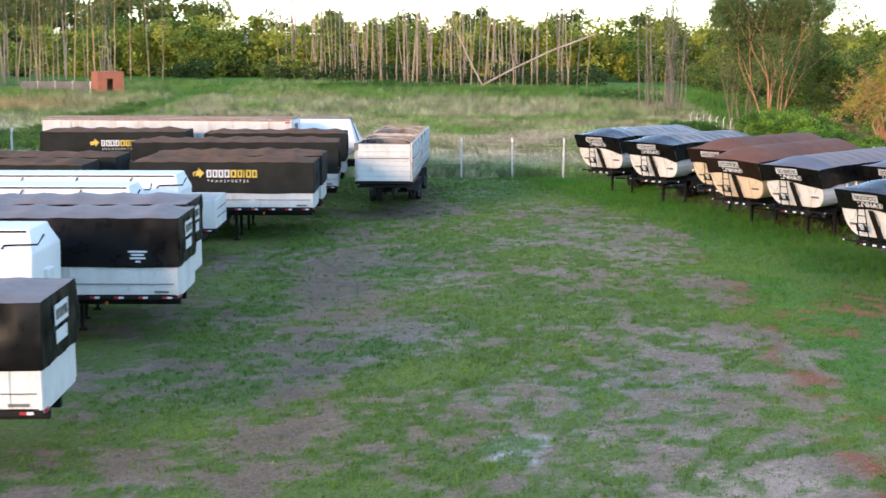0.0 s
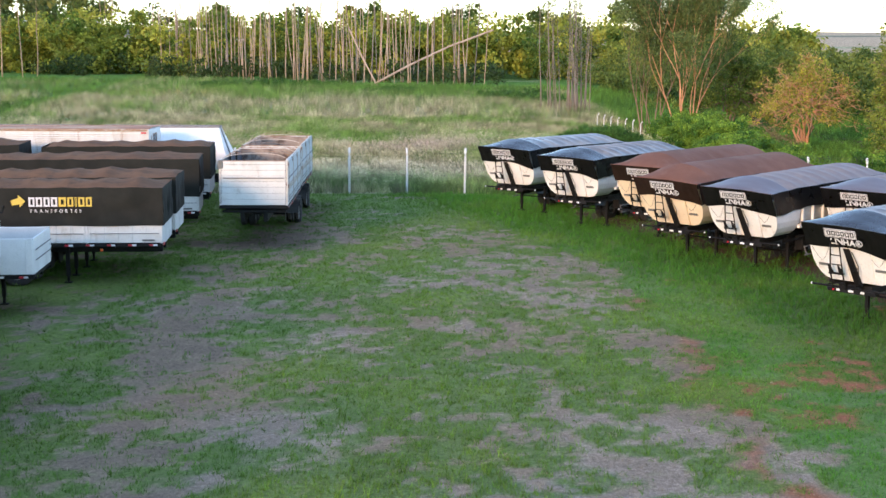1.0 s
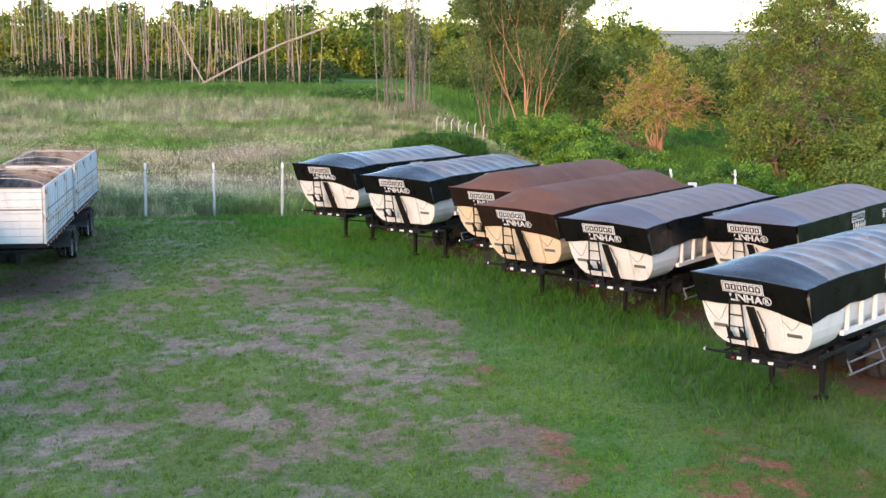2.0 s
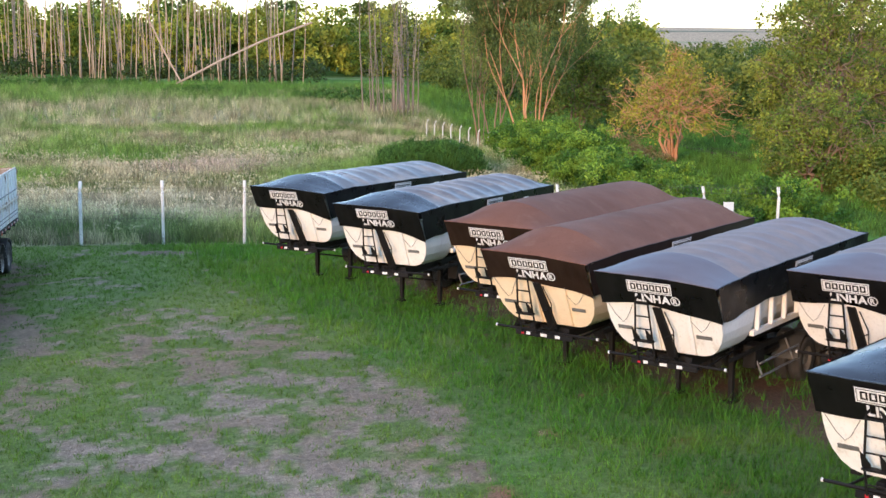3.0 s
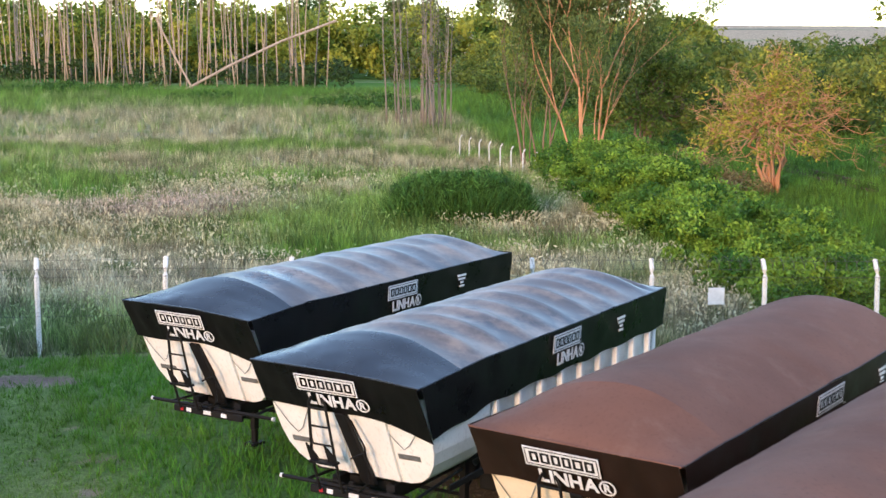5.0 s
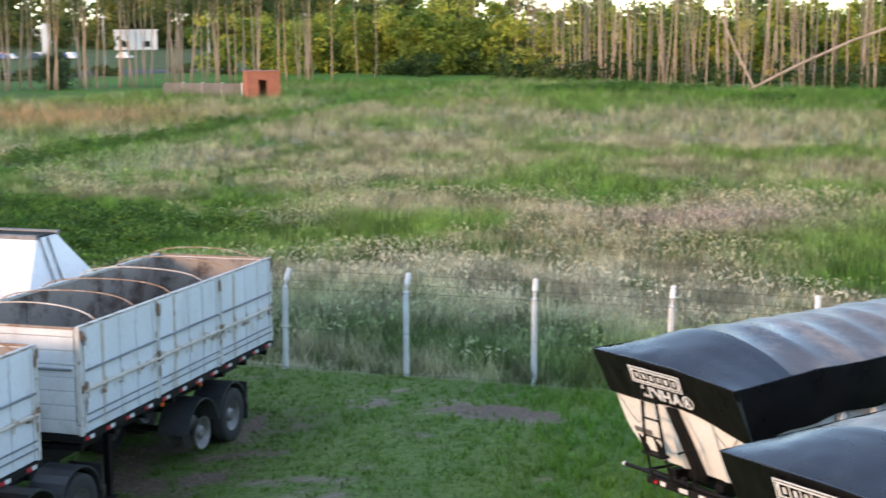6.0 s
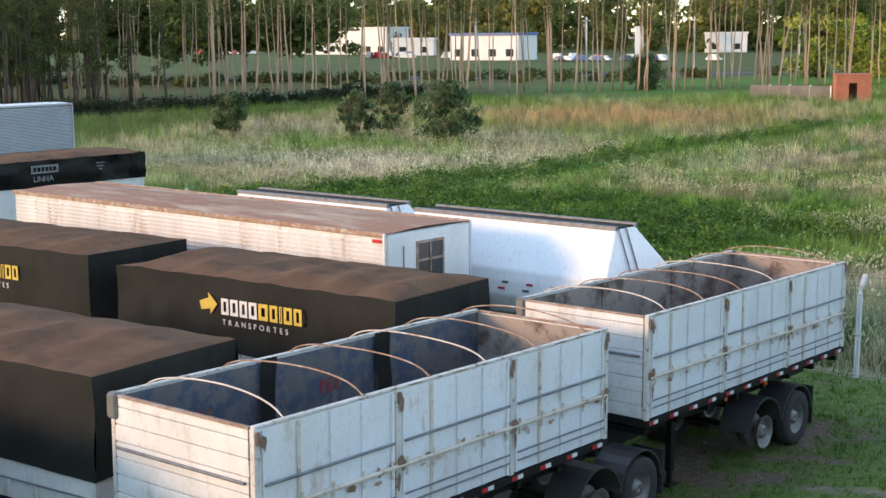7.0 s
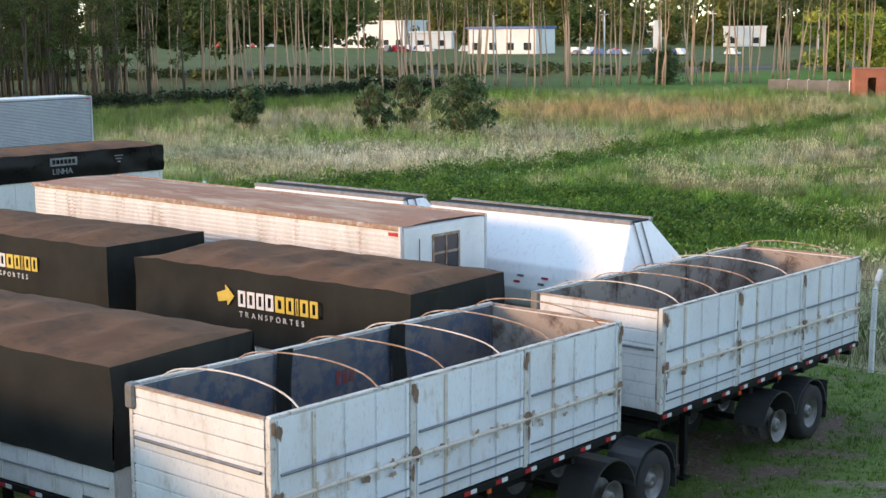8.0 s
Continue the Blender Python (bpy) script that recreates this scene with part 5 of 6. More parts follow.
def box_van(label, L, m, z_top, roof_mat, wall_mat, window=True, ribs=26):
    t = thing("box_van_trailer", label, "trailer", m, "box van trailers")
    w, z0 = 1.3, 1.15 if window else 0.85
    # without windows the sheet is darker than its ribs, shading the grooves by colour
    part("body", boxes([(0.02, L - 0.02, -w + 0.045, w - 0.045, z0, z_top - 0.03)], 0.02), wall_mat if window else M_GALV, t)
    step = (z_top - z0 - 0.25) / ribs
    for s in (-1, 1):
        for k in range(ribs):
            z = z0 + 0.1 + k * step
            a, b = s * (w - 0.045), s * w
            part("corrugation", boxes([(0.08, L - 0.08, min(a, b), max(a, b), z, z + step * 0.55)], 0.008), wall_mat, t)
        a, b = s * (w - 0.06), s * (w + 0.02)
        part("roof_rail", boxes([(0, L, min(a, b), max(a, b), z_top - 0.09, z_top + 0.01)], 0.012), M_RUST if roof_mat is M_RUSTPINK else wall_mat, t)

    def roof(u, v):
        return (0.02 + u * (L - 0.04), (2 * v - 1) * (w - 0.06), z_top - 0.02 + 0.05 * (1 - (2 * v - 1) ** 2) + 0.01 * noise.noise((u * 20, v * 4, 2)))

    part("roof", sheet_grid(roof, 60, 8), roof_mat, t, smooth=True)
    for s in (-1, 1):
        part("corner_post", boxes([(L - 0.05, L + 0.015, s * w - 0.05, s * w + 0.015, z0 - 0.1, z_top)], 0.008), wall_mat, t)
    part("end_panel", boxes([(L - 0.02, L + 0.005, -w + 0.06, w - 0.06, z0, z_top - 0.06)], 0.006), M_WHITE, t)
    part("marker_lamp", boxes([(L - 0.35, L - 0.1, -w - 0.025, -w, z_top - 0.2, z_top - 0.13)], 0.006), M_RED, t)
    if window:
        f = part("window_frame", boxes([(L + 0.005, L + 0.03, -0.42, 0.42, z_top - 1.05, z_top - 1.0), (L + 0.005, L + 0.03, -0.42, 0.42, z_top - 0.3, z_top - 0.25), (L + 0.005, L + 0.03, -0.42, -0.37, z_top - 1.0, z_top - 0.3), (L + 0.005, L + 0.03, 0.37, 0.42, z_top - 1.0, z_top - 0.3), (L + 0.005, L + 0.03, -0.02, 0.02, z_top - 1.0, z_top - 0.3), (L + 0.005, L + 0.03, -0.37, 0.37, z_top - 0.66, z_top - 0.62)]), M_RUST, t, "dark steel window frame")
        for y0 in (-0.37, 0.02):
            for za in (-1.0, -0.62):
                part("pane", boxes([(L + 0.007, L + 0.012, y0, y0 + 0.35, z_top + za, z_top + za + 0.33)]), M_GLASS, f)
        part("door_bar", tubes([[(L + 0.02, -0.8, z_top - 0.3), (L + 0.02, -0.8, 1.4)]], 0.012, 6), M_RUST, t)
    running_gear(t, L, (1.6, 2.85), (), L - 3.0)
    return t


box_van("old white corrugated box trailer with a rusted roof and end window", 13.3, left_row(-9.98, 62.4, 13.3, 0.5), 3.82, M_RUSTPINK, M_VANSIDE)
box_van("plain silver corrugated box trailer near the grove", 10.0, facing(-63.8, 88.8 - 10.0, 90), 3.6, M_WHITE, M_SILVER, False, 30)
tarped_trailer("tall white trailer under a black tarp, far corner", 12.0, pose(-31.55, 58.2, 0.42, 0, 0, 90), 21, 3.62, 2.75, faded=True, side=M_TARP)

# ---------- fence ----------


def fence():
    t = thing("fence", "chain-link fence on pale concrete posts with bent tops", "fence", kind="structure")
    bm = tubes([[(0, 0, -0.3), (0, 0, 1.95), (0, 0.06, 2.12), (0, 0.22, 2.36)]], 0.065, 6)
    post = part("post", bm, M_CONC, t)
    line = [(x, FENCE_Y + 0.02 * (x + 2)) for x in np.arange(-40.75, 26.0, 3.0)]
    side = [(20.4 - 0.27 * k * 1.6, 112.0 + k * 1.6) for k in range(9)]
    first = True
    for i, (x, y) in enumerate(line):
        z = float(ground_z(np.array([x]), np.array([y]))[0])
        lean = pose(x, y, z, RNG.normal(0, 1.0), RNG.normal(0, 1.0), RNG.normal(0, 5))
        if first:
            post.matrix_basis, first = lean, False
        else:
            again("post", post, t, lean)
    for x, y in side:
        z = float(ground_z(np.array([x]), np.array([y]))[0])
        again("post", post, t, pose(x, y, z, RNG.normal(0, 1.0), RNG.normal(0, 1.0), -90) @ Matrix.Scale(0.6, 4))
    # mesh of crossing wires, as thin flat strips leaning both ways
    x0, x1, h = line[0][0], line[-1][0], 1.95
    n = int((x1 - x0) / 0.11)
    vs, fs = [], []
    for s in (-1, 1):
        for k in range(-int(h / 0.11), n + int(h / 0.11)):
            xa = x0 + k * 0.11
            xb = xa + s * h
            za, zb = 0.05, h
            if min(xa, xb) < x0 or max(xa, xb) > x1:
                continue
            ya, yb = FENCE_Y + 0.02 * (xa + 2) - 0.07, FENCE_Y + 0.02 * (xb + 2) - 0.07
            ga, gb = gz1(xa, ya), gz1(xb, yb)
            i = len(vs)
            d = 0.0013
            vs += [(xa - d, ya, za + ga), (xa + d, ya, za + ga), (xb + d, yb, zb + gb), (xb - d, yb, zb + gb)]
            fs.append((i, i + 1, i + 2, i + 3))
    ob = np_mesh("wire_mesh", np.array(vs), np.array(fs), M_WIRE, None, t)
    bm = bmesh.new()
    for z, o in ((0.06, -0.07), (1.0, -0.07), (1.95, -0.07), (2.12, 0.05), (2.32, 0.2)):
        tube(bm, [(x, y + o, z + gz1(x, y)) for x, y in line], 0.004, 4)
    part("strand_wire", bm, M_WIRE, t)
    n = 420
    helix = []
    for k in range(n):
        x = 12.0 + 14.0 * k / n
        y = FENCE_Y + 0.02 * (x + 2)
        helix.append((x, y + 0.12 + 0.17 * math.cos(k * 0.75), gz1(x, y) + 2.28 + 0.17 * math.sin(k * 0.75)))
    part("barbed_coil", tube(bmesh.new(), helix, 0.006, 3, False), M_WIRE, t, "coiled barbed wire")
    for x in (17.95, 23.2):
        y = FENCE_Y + 0.02 * (x + 2) - 0.1
        part("sign_plate", boxes([(x - 0.21, x + 0.21, y - 0.01, y + 0.01, 0.95, 1.38)], 0.004), M_PRINT, t, "blank white sign plate")


fence()

# ---------- grass ----------


def blades(name, x, y, h, tint, per, spread, width, lean, material, label, tip=None):
    """Clumps of narrow blades: three corners each."""
    n = len(x)
    bx = np.repeat(x, per) + RNG.normal(0, 1, n * per) * spread
    by = np.repeat(y, per) + RNG.normal(0, 1, n * per) * spread
    bh = np.repeat(h, per) * RNG.uniform(0.55, 1.15, n * per)
    a = RNG.uniform(0, math.tau, n * per)
    w = width * RNG.uniform(0.6, 1.3, n * per) * np.repeat(np.ones(n), per)
    bz = ground_z(bx, by) - 0.01
    la = RNG.uniform(0, math.tau, n * per)
    ll = bh * lean * RNG.uniform(0.2, 1.2, n * per)
    v = np.empty((n * per, 3, 3))
    v[:, 0] = np.c_[bx - np.cos(a) * w, by - np.sin(a) * w, bz]
    v[:, 1] = np.c_[bx + np.cos(a) * w, by + np.sin(a) * w, bz]
    v[:, 2] = np.c_[bx + np.cos(la) * ll, by + np.sin(la) * ll, bz + bh]
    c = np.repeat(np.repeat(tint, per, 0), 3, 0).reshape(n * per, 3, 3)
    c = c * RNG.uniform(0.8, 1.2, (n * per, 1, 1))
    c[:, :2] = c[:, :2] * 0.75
    if tip is not None:
        c[:, 2] = c[:, 2] * 0.5 + np.array(tip) * 0.5
    f = np.arange(n * per * 3).reshape(-1, 3)
    ob = np_mesh(name, v.reshape(-1, 3), f, material, np.clip(c.reshape(-1, 3), 0, 1))
    return tagged(ob, label, "grass", kind="stuff")


def scatter(x0, x1, y0, y1, per_m2):
    n = int((x1 - x0) * (y1 - y0) * per_m2)
    return RNG.uniform(x0, x1, n), RNG.uniform(y0, y1, n)


def yard_grass():
    parts = []
    for x0, x1, y0, y1, d in ((-7, 16, 10, 45, 48), (-12, 24, 45, FENCE_Y - 0.2, 42), (16, 30, 25, 45, 14), (-22, -7, 10, 45, 8)):
        x, y = scatter(x0, x1, y0, y1, d)
        s, c, g, t = zone(x, y)
        keep = RNG.uniform(0, 1, len(x)) < smooth01(g, 0.36, 0.74) * 0.78 + 0.16 - 0.14 * smooth01(0.25 - g, 0, 0.2)
        c = c * RNG.uniform(0.7, 1.3, (len(x), 1))
        t = t * (0.8 + 1.1 * RNG.uniform(0, 1, len(x)) ** 5)
        parts.append((x[keep], y[keep], t[keep], c[keep]))
    x, y, t, c = (np.concatenate([p[i] for p in parts]) for i in range(4))
    dry = []
    for x0, x1, y0, y1, d in ((-6, 14, 10, 66, 30),):
        u, v = scatter(x0, x1, y0, y1, d)
        _, _, g, _ = zone(u, v)
        keep = RNG.uniform(0, 1, len(u)) < 0.75 * (1 - smooth01(g, 0.35, 0.8))
        dry = (u[keep], v[keep])
    n = len(dry[0])
    dc = np.array((0.36, 0.29, 0.19))[None] * RNG.uniform(0.45, 1.3, (n, 1))
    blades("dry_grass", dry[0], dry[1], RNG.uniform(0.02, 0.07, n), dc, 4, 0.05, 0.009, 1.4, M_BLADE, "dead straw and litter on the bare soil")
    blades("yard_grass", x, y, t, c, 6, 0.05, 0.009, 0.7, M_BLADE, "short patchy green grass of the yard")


def field_grass():
    parts = []
    for x0, x1, y0, y1, d in ((-30, 22, FENCE_Y, 100, 17), (-62, -30, FENCE_Y, 110, 6), (-30, 24, 100, 135, 8), (-110, -62, 85, 175, 2.0), (-62, -30, 110, 175, 2.6), (-80, -30, 175, 235, 1.6), (-30, 22, 135, 215, 2.4), (22, 50, 74, 130, 7), (34, 60, 130, 170, 2.5), (16, 34, 130, 215, 2.2)):
        x, y = scatter(x0, x1, y0, y1, d)
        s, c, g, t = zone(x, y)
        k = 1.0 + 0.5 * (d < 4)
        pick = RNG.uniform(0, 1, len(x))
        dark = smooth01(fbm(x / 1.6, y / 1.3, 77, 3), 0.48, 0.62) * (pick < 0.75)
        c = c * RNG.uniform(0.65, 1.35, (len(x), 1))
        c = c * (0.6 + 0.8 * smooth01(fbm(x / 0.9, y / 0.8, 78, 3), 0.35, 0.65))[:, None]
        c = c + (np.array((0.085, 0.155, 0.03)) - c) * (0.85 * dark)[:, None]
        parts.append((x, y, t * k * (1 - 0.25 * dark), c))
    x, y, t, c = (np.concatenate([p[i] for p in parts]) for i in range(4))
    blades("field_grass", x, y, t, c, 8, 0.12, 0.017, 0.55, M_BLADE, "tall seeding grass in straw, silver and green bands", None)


def seed_heads():
    """Pale flowering heads that stand over the tall grass."""
    near, off = scatter(-32, 22, FENCE_Y + 0.3, 112, 30), scatter(-66, -32, 84, 125, 12)
    x, y = np.r_[near[0], off[0]], np.r_[near[1], off[1]]
    s, c, g, t = zone(x, y)
    bright = c.sum(1)
    keep = RNG.uniform(0, 1, len(x)) < smooth01(bright, 0.4, 1.0) * smooth01(fbm(x / 2.1, y / 1.6, 91, 3), 0.36, 0.56)
    x, y, t, c = x[keep], y[keep], t[keep], c[keep]
    n = len(x)
    z = ground_z(x, y) + t * RNG.uniform(0.75, 1.25, n)
    a = RNG.normal(0, 1, (n, 3)) * np.array((0.5, 0.5, 1.0))
    a /= np.linalg.norm(a, axis=1)[:, None]
    b = np.cross(a, RNG.normal(0, 1, (n, 3)))
    b /= np.linalg.norm(b, axis=1)[:, None]
    p, s = np.c_[x, y, z], RNG.uniform(0.045, 0.1, (n, 1))
    v = np.stack([p - a * s, p + b * s * 0.35, p + a * s, p - b * s * 0.35], 1).reshape(-1, 3)
    cc = np.repeat(np.clip(c * 1.12 + 0.04, 0, 0.75), 4, 0)
    tagged(np_mesh("seed_heads", v, np.arange(len(v)).reshape(-1, 4), M_BLADE, cc), "pale seed heads above the tall grass", "grass", kind="stuff")


yard_grass()
field_grass()
seed_heads()

# ---------- trees and shrubs ----------


def leaf_cloud(centers, radii, counts, size, tints, flat=0.75, slim=0.5, hang=1.0):
    """Small four-cornered leaves scattered through clumps."""
    vs, cs = [], []
    for c, r, n, t in zip(centers, radii, counts, tints):
        d = RNG.normal(0, 1, (n, 3))
        d /= np.linalg.norm(d, axis=1)[:, None]
        p = np.array(c) + d * (RNG.uniform(0, 1, n) ** 0.45)[:, None] * np.array((r, r, r * flat))
        a = RNG.normal(0, 1, (n, 3)) * np.array((1, 1, hang))
        a /= np.linalg.norm(a, axis=1)[:, None]
        b = np.cross(a, RNG.normal(0, 1, (n, 3)))
        b /= np.linalg.norm(b, axis=1)[:, None] + 1e-9
        s = size * RNG.uniform(0.6, 1.4, n)[:, None]
        vs.append(np.stack([p - a * s, p + b * s * slim, p + a * s, p - b * s * slim], 1))
        tt = np.array(t)[None] * RNG.uniform(0.75, 1.25, (n, 1))
        cs.append(np.repeat(tt, 4, 0))
    v = np.concatenate(vs).reshape(-1, 3)
    return v, np.arange(len(v)).reshape(-1, 4), np.clip(np.concatenate(cs), 0, 1)


def limbs(rnd, base, height, r0, forks, spread, depth=3, crook=0.12):
    """A trunk that forks: lists of (points, radii) and the twig ends."""
    out, ends = [], []

    def grow(p, d, length, r, lev):
        pts, rs = [p.copy()], [r]
        n = 5
        for k in range(n):
            d = (d + Vector((rnd.gauss(0, crook), rnd.gauss(0, crook), rnd.gauss(0, crook * 0.6) + 0.03))).normalized()
            p = p + d * (length / n)
            pts.append(p.copy())
            rs.append(r * (1 - 0.45 * (k + 1) / n))
        out.append((pts, rs))
        if lev >= depth:
            ends.append(p.copy())
            return
        for k in range(forks if lev else forks + 1):
            a = rnd.uniform(0, math.tau)
            e = (d + Vector((math.cos(a), math.sin(a), rnd.uniform(-0.1, 0.5))) * spread * rnd.uniform(0.6, 1.2)).normalized()
            q = pts[-1] if k < 2 else pts[rnd.choice((3, 4))]
            grow(q.copy(), e, length * rnd.uniform(0.55, 0.8), r * 0.55, lev + 1)
        ends.append(p.copy())

    grow(Vector(base), Vector((rnd.gauss(0, 0.05), rnd.gauss(0, 0.05), 1)).normalized(), height, r0, 0)
    return out, ends


def tree_from(name, label, m, stems, ends, bark, clump, per, size, tint, tint2, seg=7, group="", slim=0.5, hang=1.0):
    t = thing(name, label, "tree", m, group)
    bm = bmesh.new()
    for pts, rs in stems:
        tube(bm, pts, rs, seg if rs[0] > 0.04 else 4)
    part("trunk", bm, bark, t, smooth=True)
    if ends:
        mixv = RNG.uniform(0, 1, len(ends))
        tints = [tuple(np.array(tint) * (1 - k) + np.array(tint2) * k) for k in mixv]
        v, f, c = leaf_cloud([tuple(e) for e in ends], RNG.uniform(0.6, 1.3, len(ends)) * clump, (RNG.uniform(0.5, 1.4, len(ends)) * per).astype(int) + 1, size, tints, 0.75, slim, hang)
        np_mesh("crown", v, f, M_LEAF, c, t)
    return t


def dome_tree(x, y, h, rx, label, seed, bark, tint, tint2, leafy=0.7, per=42, size=0.09, mains=6, base=0.12, r0=0.13, ends=150, clump=0.55, top=1.0):
    """Crooked limbs that fan out from the foot to the shell of a wide uneven crown, bare twigs among the leaves."""
    rnd = random.Random(seed)
    stems, tips, leaf = [], [], []

    def shell(lo, hi):
        a, c = rnd.uniform(0, math.tau), rnd.random() ** 0.75
        k = rnd.uniform(lo, hi) * (0.85 + 0.3 * noise.noise((math.cos(a) * 1.3 + seed, math.sin(a) * 1.3, c * 2)))
        ph = math.asin(min(1.0, c * 1.05)) * top
        return Vector((rx * k * math.cos(ph) * math.cos(a), rx * k * math.cos(ph) * math.sin(a), h * (base + 0.12 + (0.88 - base) * k * math.sin(ph))))

    def link(p, q, ra, rb, n=5, crook=0.07):
        ln = (q - p).length
        pts = [p.copy()]
        for k in range(1, n):
            f = k / n
            m = p.lerp(q, f)
            m.z += 0.10 * ln * math.sin(math.pi * f) * rnd.uniform(-0.2, 1.0)
            pts.append(m + Vector([rnd.gauss(0, crook * ln) for _ in range(3)]) * math.sin(math.pi * f))
        pts.append(q)
        stems.append((pts, [ra + (rb - ra) * k / n for k in range(n + 1)]))

    heads = []
    for k in range(mains):
        q = shell(0.22, 0.42)
        link(Vector((rnd.gauss(0, 0.22), rnd.gauss(0, 0.22), -0.1)), q, r0 * rnd.uniform(0.7, 1.1), r0 * 0.6)
        heads.append(q)
    hubs = []
    for k in range(mains * 5):
        q = shell(0.45, 0.75)
        link(min(heads, key=lambda p: (p - q).length + rnd.uniform(0, 0.6)).copy(), q, r0 * 0.5, r0 * 0.25)
        hubs.append(q)
    for k in range(ends):
        q = shell(0.7, 1.08)
        link(min(hubs, key=lambda p: (p - q).length + rnd.uniform(0, 0.4)).copy(), q, r0 * 0.22, r0 * 0.08, 4, 0.09)
        for j in range(4):
            d = Vector((rnd.gauss(0, 1), rnd.gauss(0, 1), rnd.gauss(0.1, 0.7))).normalized() * rnd.uniform(0.35, 0.9)
            link(q, q + d, 0.012, 0.007, 2)
            tips.append(q + d)
        if rnd.random() < leafy:
            leaf.append(q)
            leaf += [p for p in tips[-4:] if rnd.random() < 0.6]
    return tree_from("broad_tree", label, pose(x, y, gz1(x, y)), stems, leaf, bark, clump, per, size, tint, tint2, 6)


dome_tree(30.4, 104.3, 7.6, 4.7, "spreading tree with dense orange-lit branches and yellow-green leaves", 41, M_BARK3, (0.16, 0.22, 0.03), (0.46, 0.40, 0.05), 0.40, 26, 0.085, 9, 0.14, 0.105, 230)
dome_tree(37.0, 96, 11.5, 5.6, "broad leafy tree with hanging twigs beside the railway", 42, M_BARK2, (0.07, 0.125, 0.02), (0.27, 0.29, 0.042), 0.62, 38, 0.10, 7, 0.05, 0.15, 230, 0.7)
dome_tree(42.5, 108, 16.0, 6.0, "tall leafy tree in yellow evening light", 43, M_BARK2, (0.10, 0.16, 0.025), (0.34, 0.34, 0.05), 0.8, 50, 0.12, 6, 0.1, 0.2, 220, 0.95)
dome_tree(33.6, 88.5, 6.4, 3.4, "low leafy tree with bare twigs at the edge of the hedge", 44, M_BARK2, (0.08, 0.145, 0.022), (0.28, 0.31, 0.042), 0.6, 36, 0.09, 6, 0.03, 0.1, 150)
dome_tree(29.5, 128, 8.5, 4.6, "round dark green tree behind the orange-lit one", 45, M_BARK2, (0.08, 0.14, 0.025), (0.25, 0.28, 0.05), 0.85, 44, 0.13, 5, 0.05, 0.13, 140, 0.9)


def feathery_tree(x, y, h, label, seed, stems, r0, per=26, lean=0.12):
    """A cluster of slim leaning stems that fork upwards, with loose hanging leaves."""
    rnd = random.Random(seed)
    allp, alle = [], []
    for k in range(stems):
        a = k * math.tau / stems + rnd.uniform(-0.4, 0.4)
        p, e = limbs(rnd, (0.7 * math.cos(a), 0.7 * math.sin(a), -0.1), h * 0.36, r0 * rnd.uniform(0.6, 1.1), 2, 0.33, 4, 0.065)
        tilt = Matrix.Rotation(lean * rnd.uniform(0.2, 1.6), 4, Vector((-math.sin(a), math.cos(a), 0)))
        allp += [([tilt @ q for q in pts], rs) for pts, rs in p]
        alle += [tilt @ q for q in e]
        alle += [tilt @ pts[i] for pts, rs in p if rs[0] < 0.6 * r0 for i in (2, 4)]
    alle = [q for q in alle if q.z > 1.6]
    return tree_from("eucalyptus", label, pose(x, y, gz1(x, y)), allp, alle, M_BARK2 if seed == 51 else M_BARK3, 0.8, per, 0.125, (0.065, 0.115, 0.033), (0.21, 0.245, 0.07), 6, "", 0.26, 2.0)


def eucalypt(x, y, h, label, seed, leaves=True, r0=0.22, per=55, group="", stems=1, dark=1.0, bare_to=0.45, name="eucalyptus", reach=1.0, size=0.13, bark=None):
    """Tall straight stems with thin side limbs and loose hanging leaf clumps."""
    rnd = random.Random(seed)
    out, ends = [], []
    for s in range(stems):
        bx, by = (0, 0) if s == 0 else (rnd.uniform(-0.8, 0.8), rnd.uniform(-0.8, 0.8))
        lx, ly = rnd.gauss(0, 0.04), rnd.gauss(0, 0.04)
        hh = h * rnd.uniform(0.8, 1.05)
        pts = [(bx + lx * hh * k / 8 + rnd.gauss(0, 0.05), by + ly * hh * k / 8 + rnd.gauss(0, 0.05), -0.1 + hh * k / 8) for k in range(9)]
        rr = r0 * rnd.uniform(0.6, 1.0)
        out.append((pts, [rr * (1.15 - 0.9 * k / 8) for k in range(9)]))
        if leaves:
            for k in range(int(9 * reach)):
                f = rnd.uniform(bare_to, 0.98)
                i = min(7, int(f * 8))
                p = Vector(pts[i]).lerp(Vector(pts[i + 1]), f * 8 - i)
                a = rnd.uniform(0, math.tau)
                ln = rnd.uniform(0.9, 2.2) * (1.15 - 0.5 * f) * reach
                e = p + Vector((math.cos(a) * ln * 0.7, math.sin(a) * ln * 0.7, ln * rnd.uniform(0.4, 1.0)))
                out.append(([p, p.lerp(e, 0.5) + Vector((0, 0, 0.1)), e], [rr * 0.25, rr * 0.16, rr * 0.08]))
                ends += [e, p.lerp(e, 0.6)]
    return tree_from(name, label, pose(x, y, gz1(x, y)), out, ends, bark or M_BARK, 0.85, per if leaves else 0, size, tuple(v * dark for v in (0.075, 0.105, 0.03)), tuple(v * dark for v in (0.14, 0.15, 0.045)), group=group)


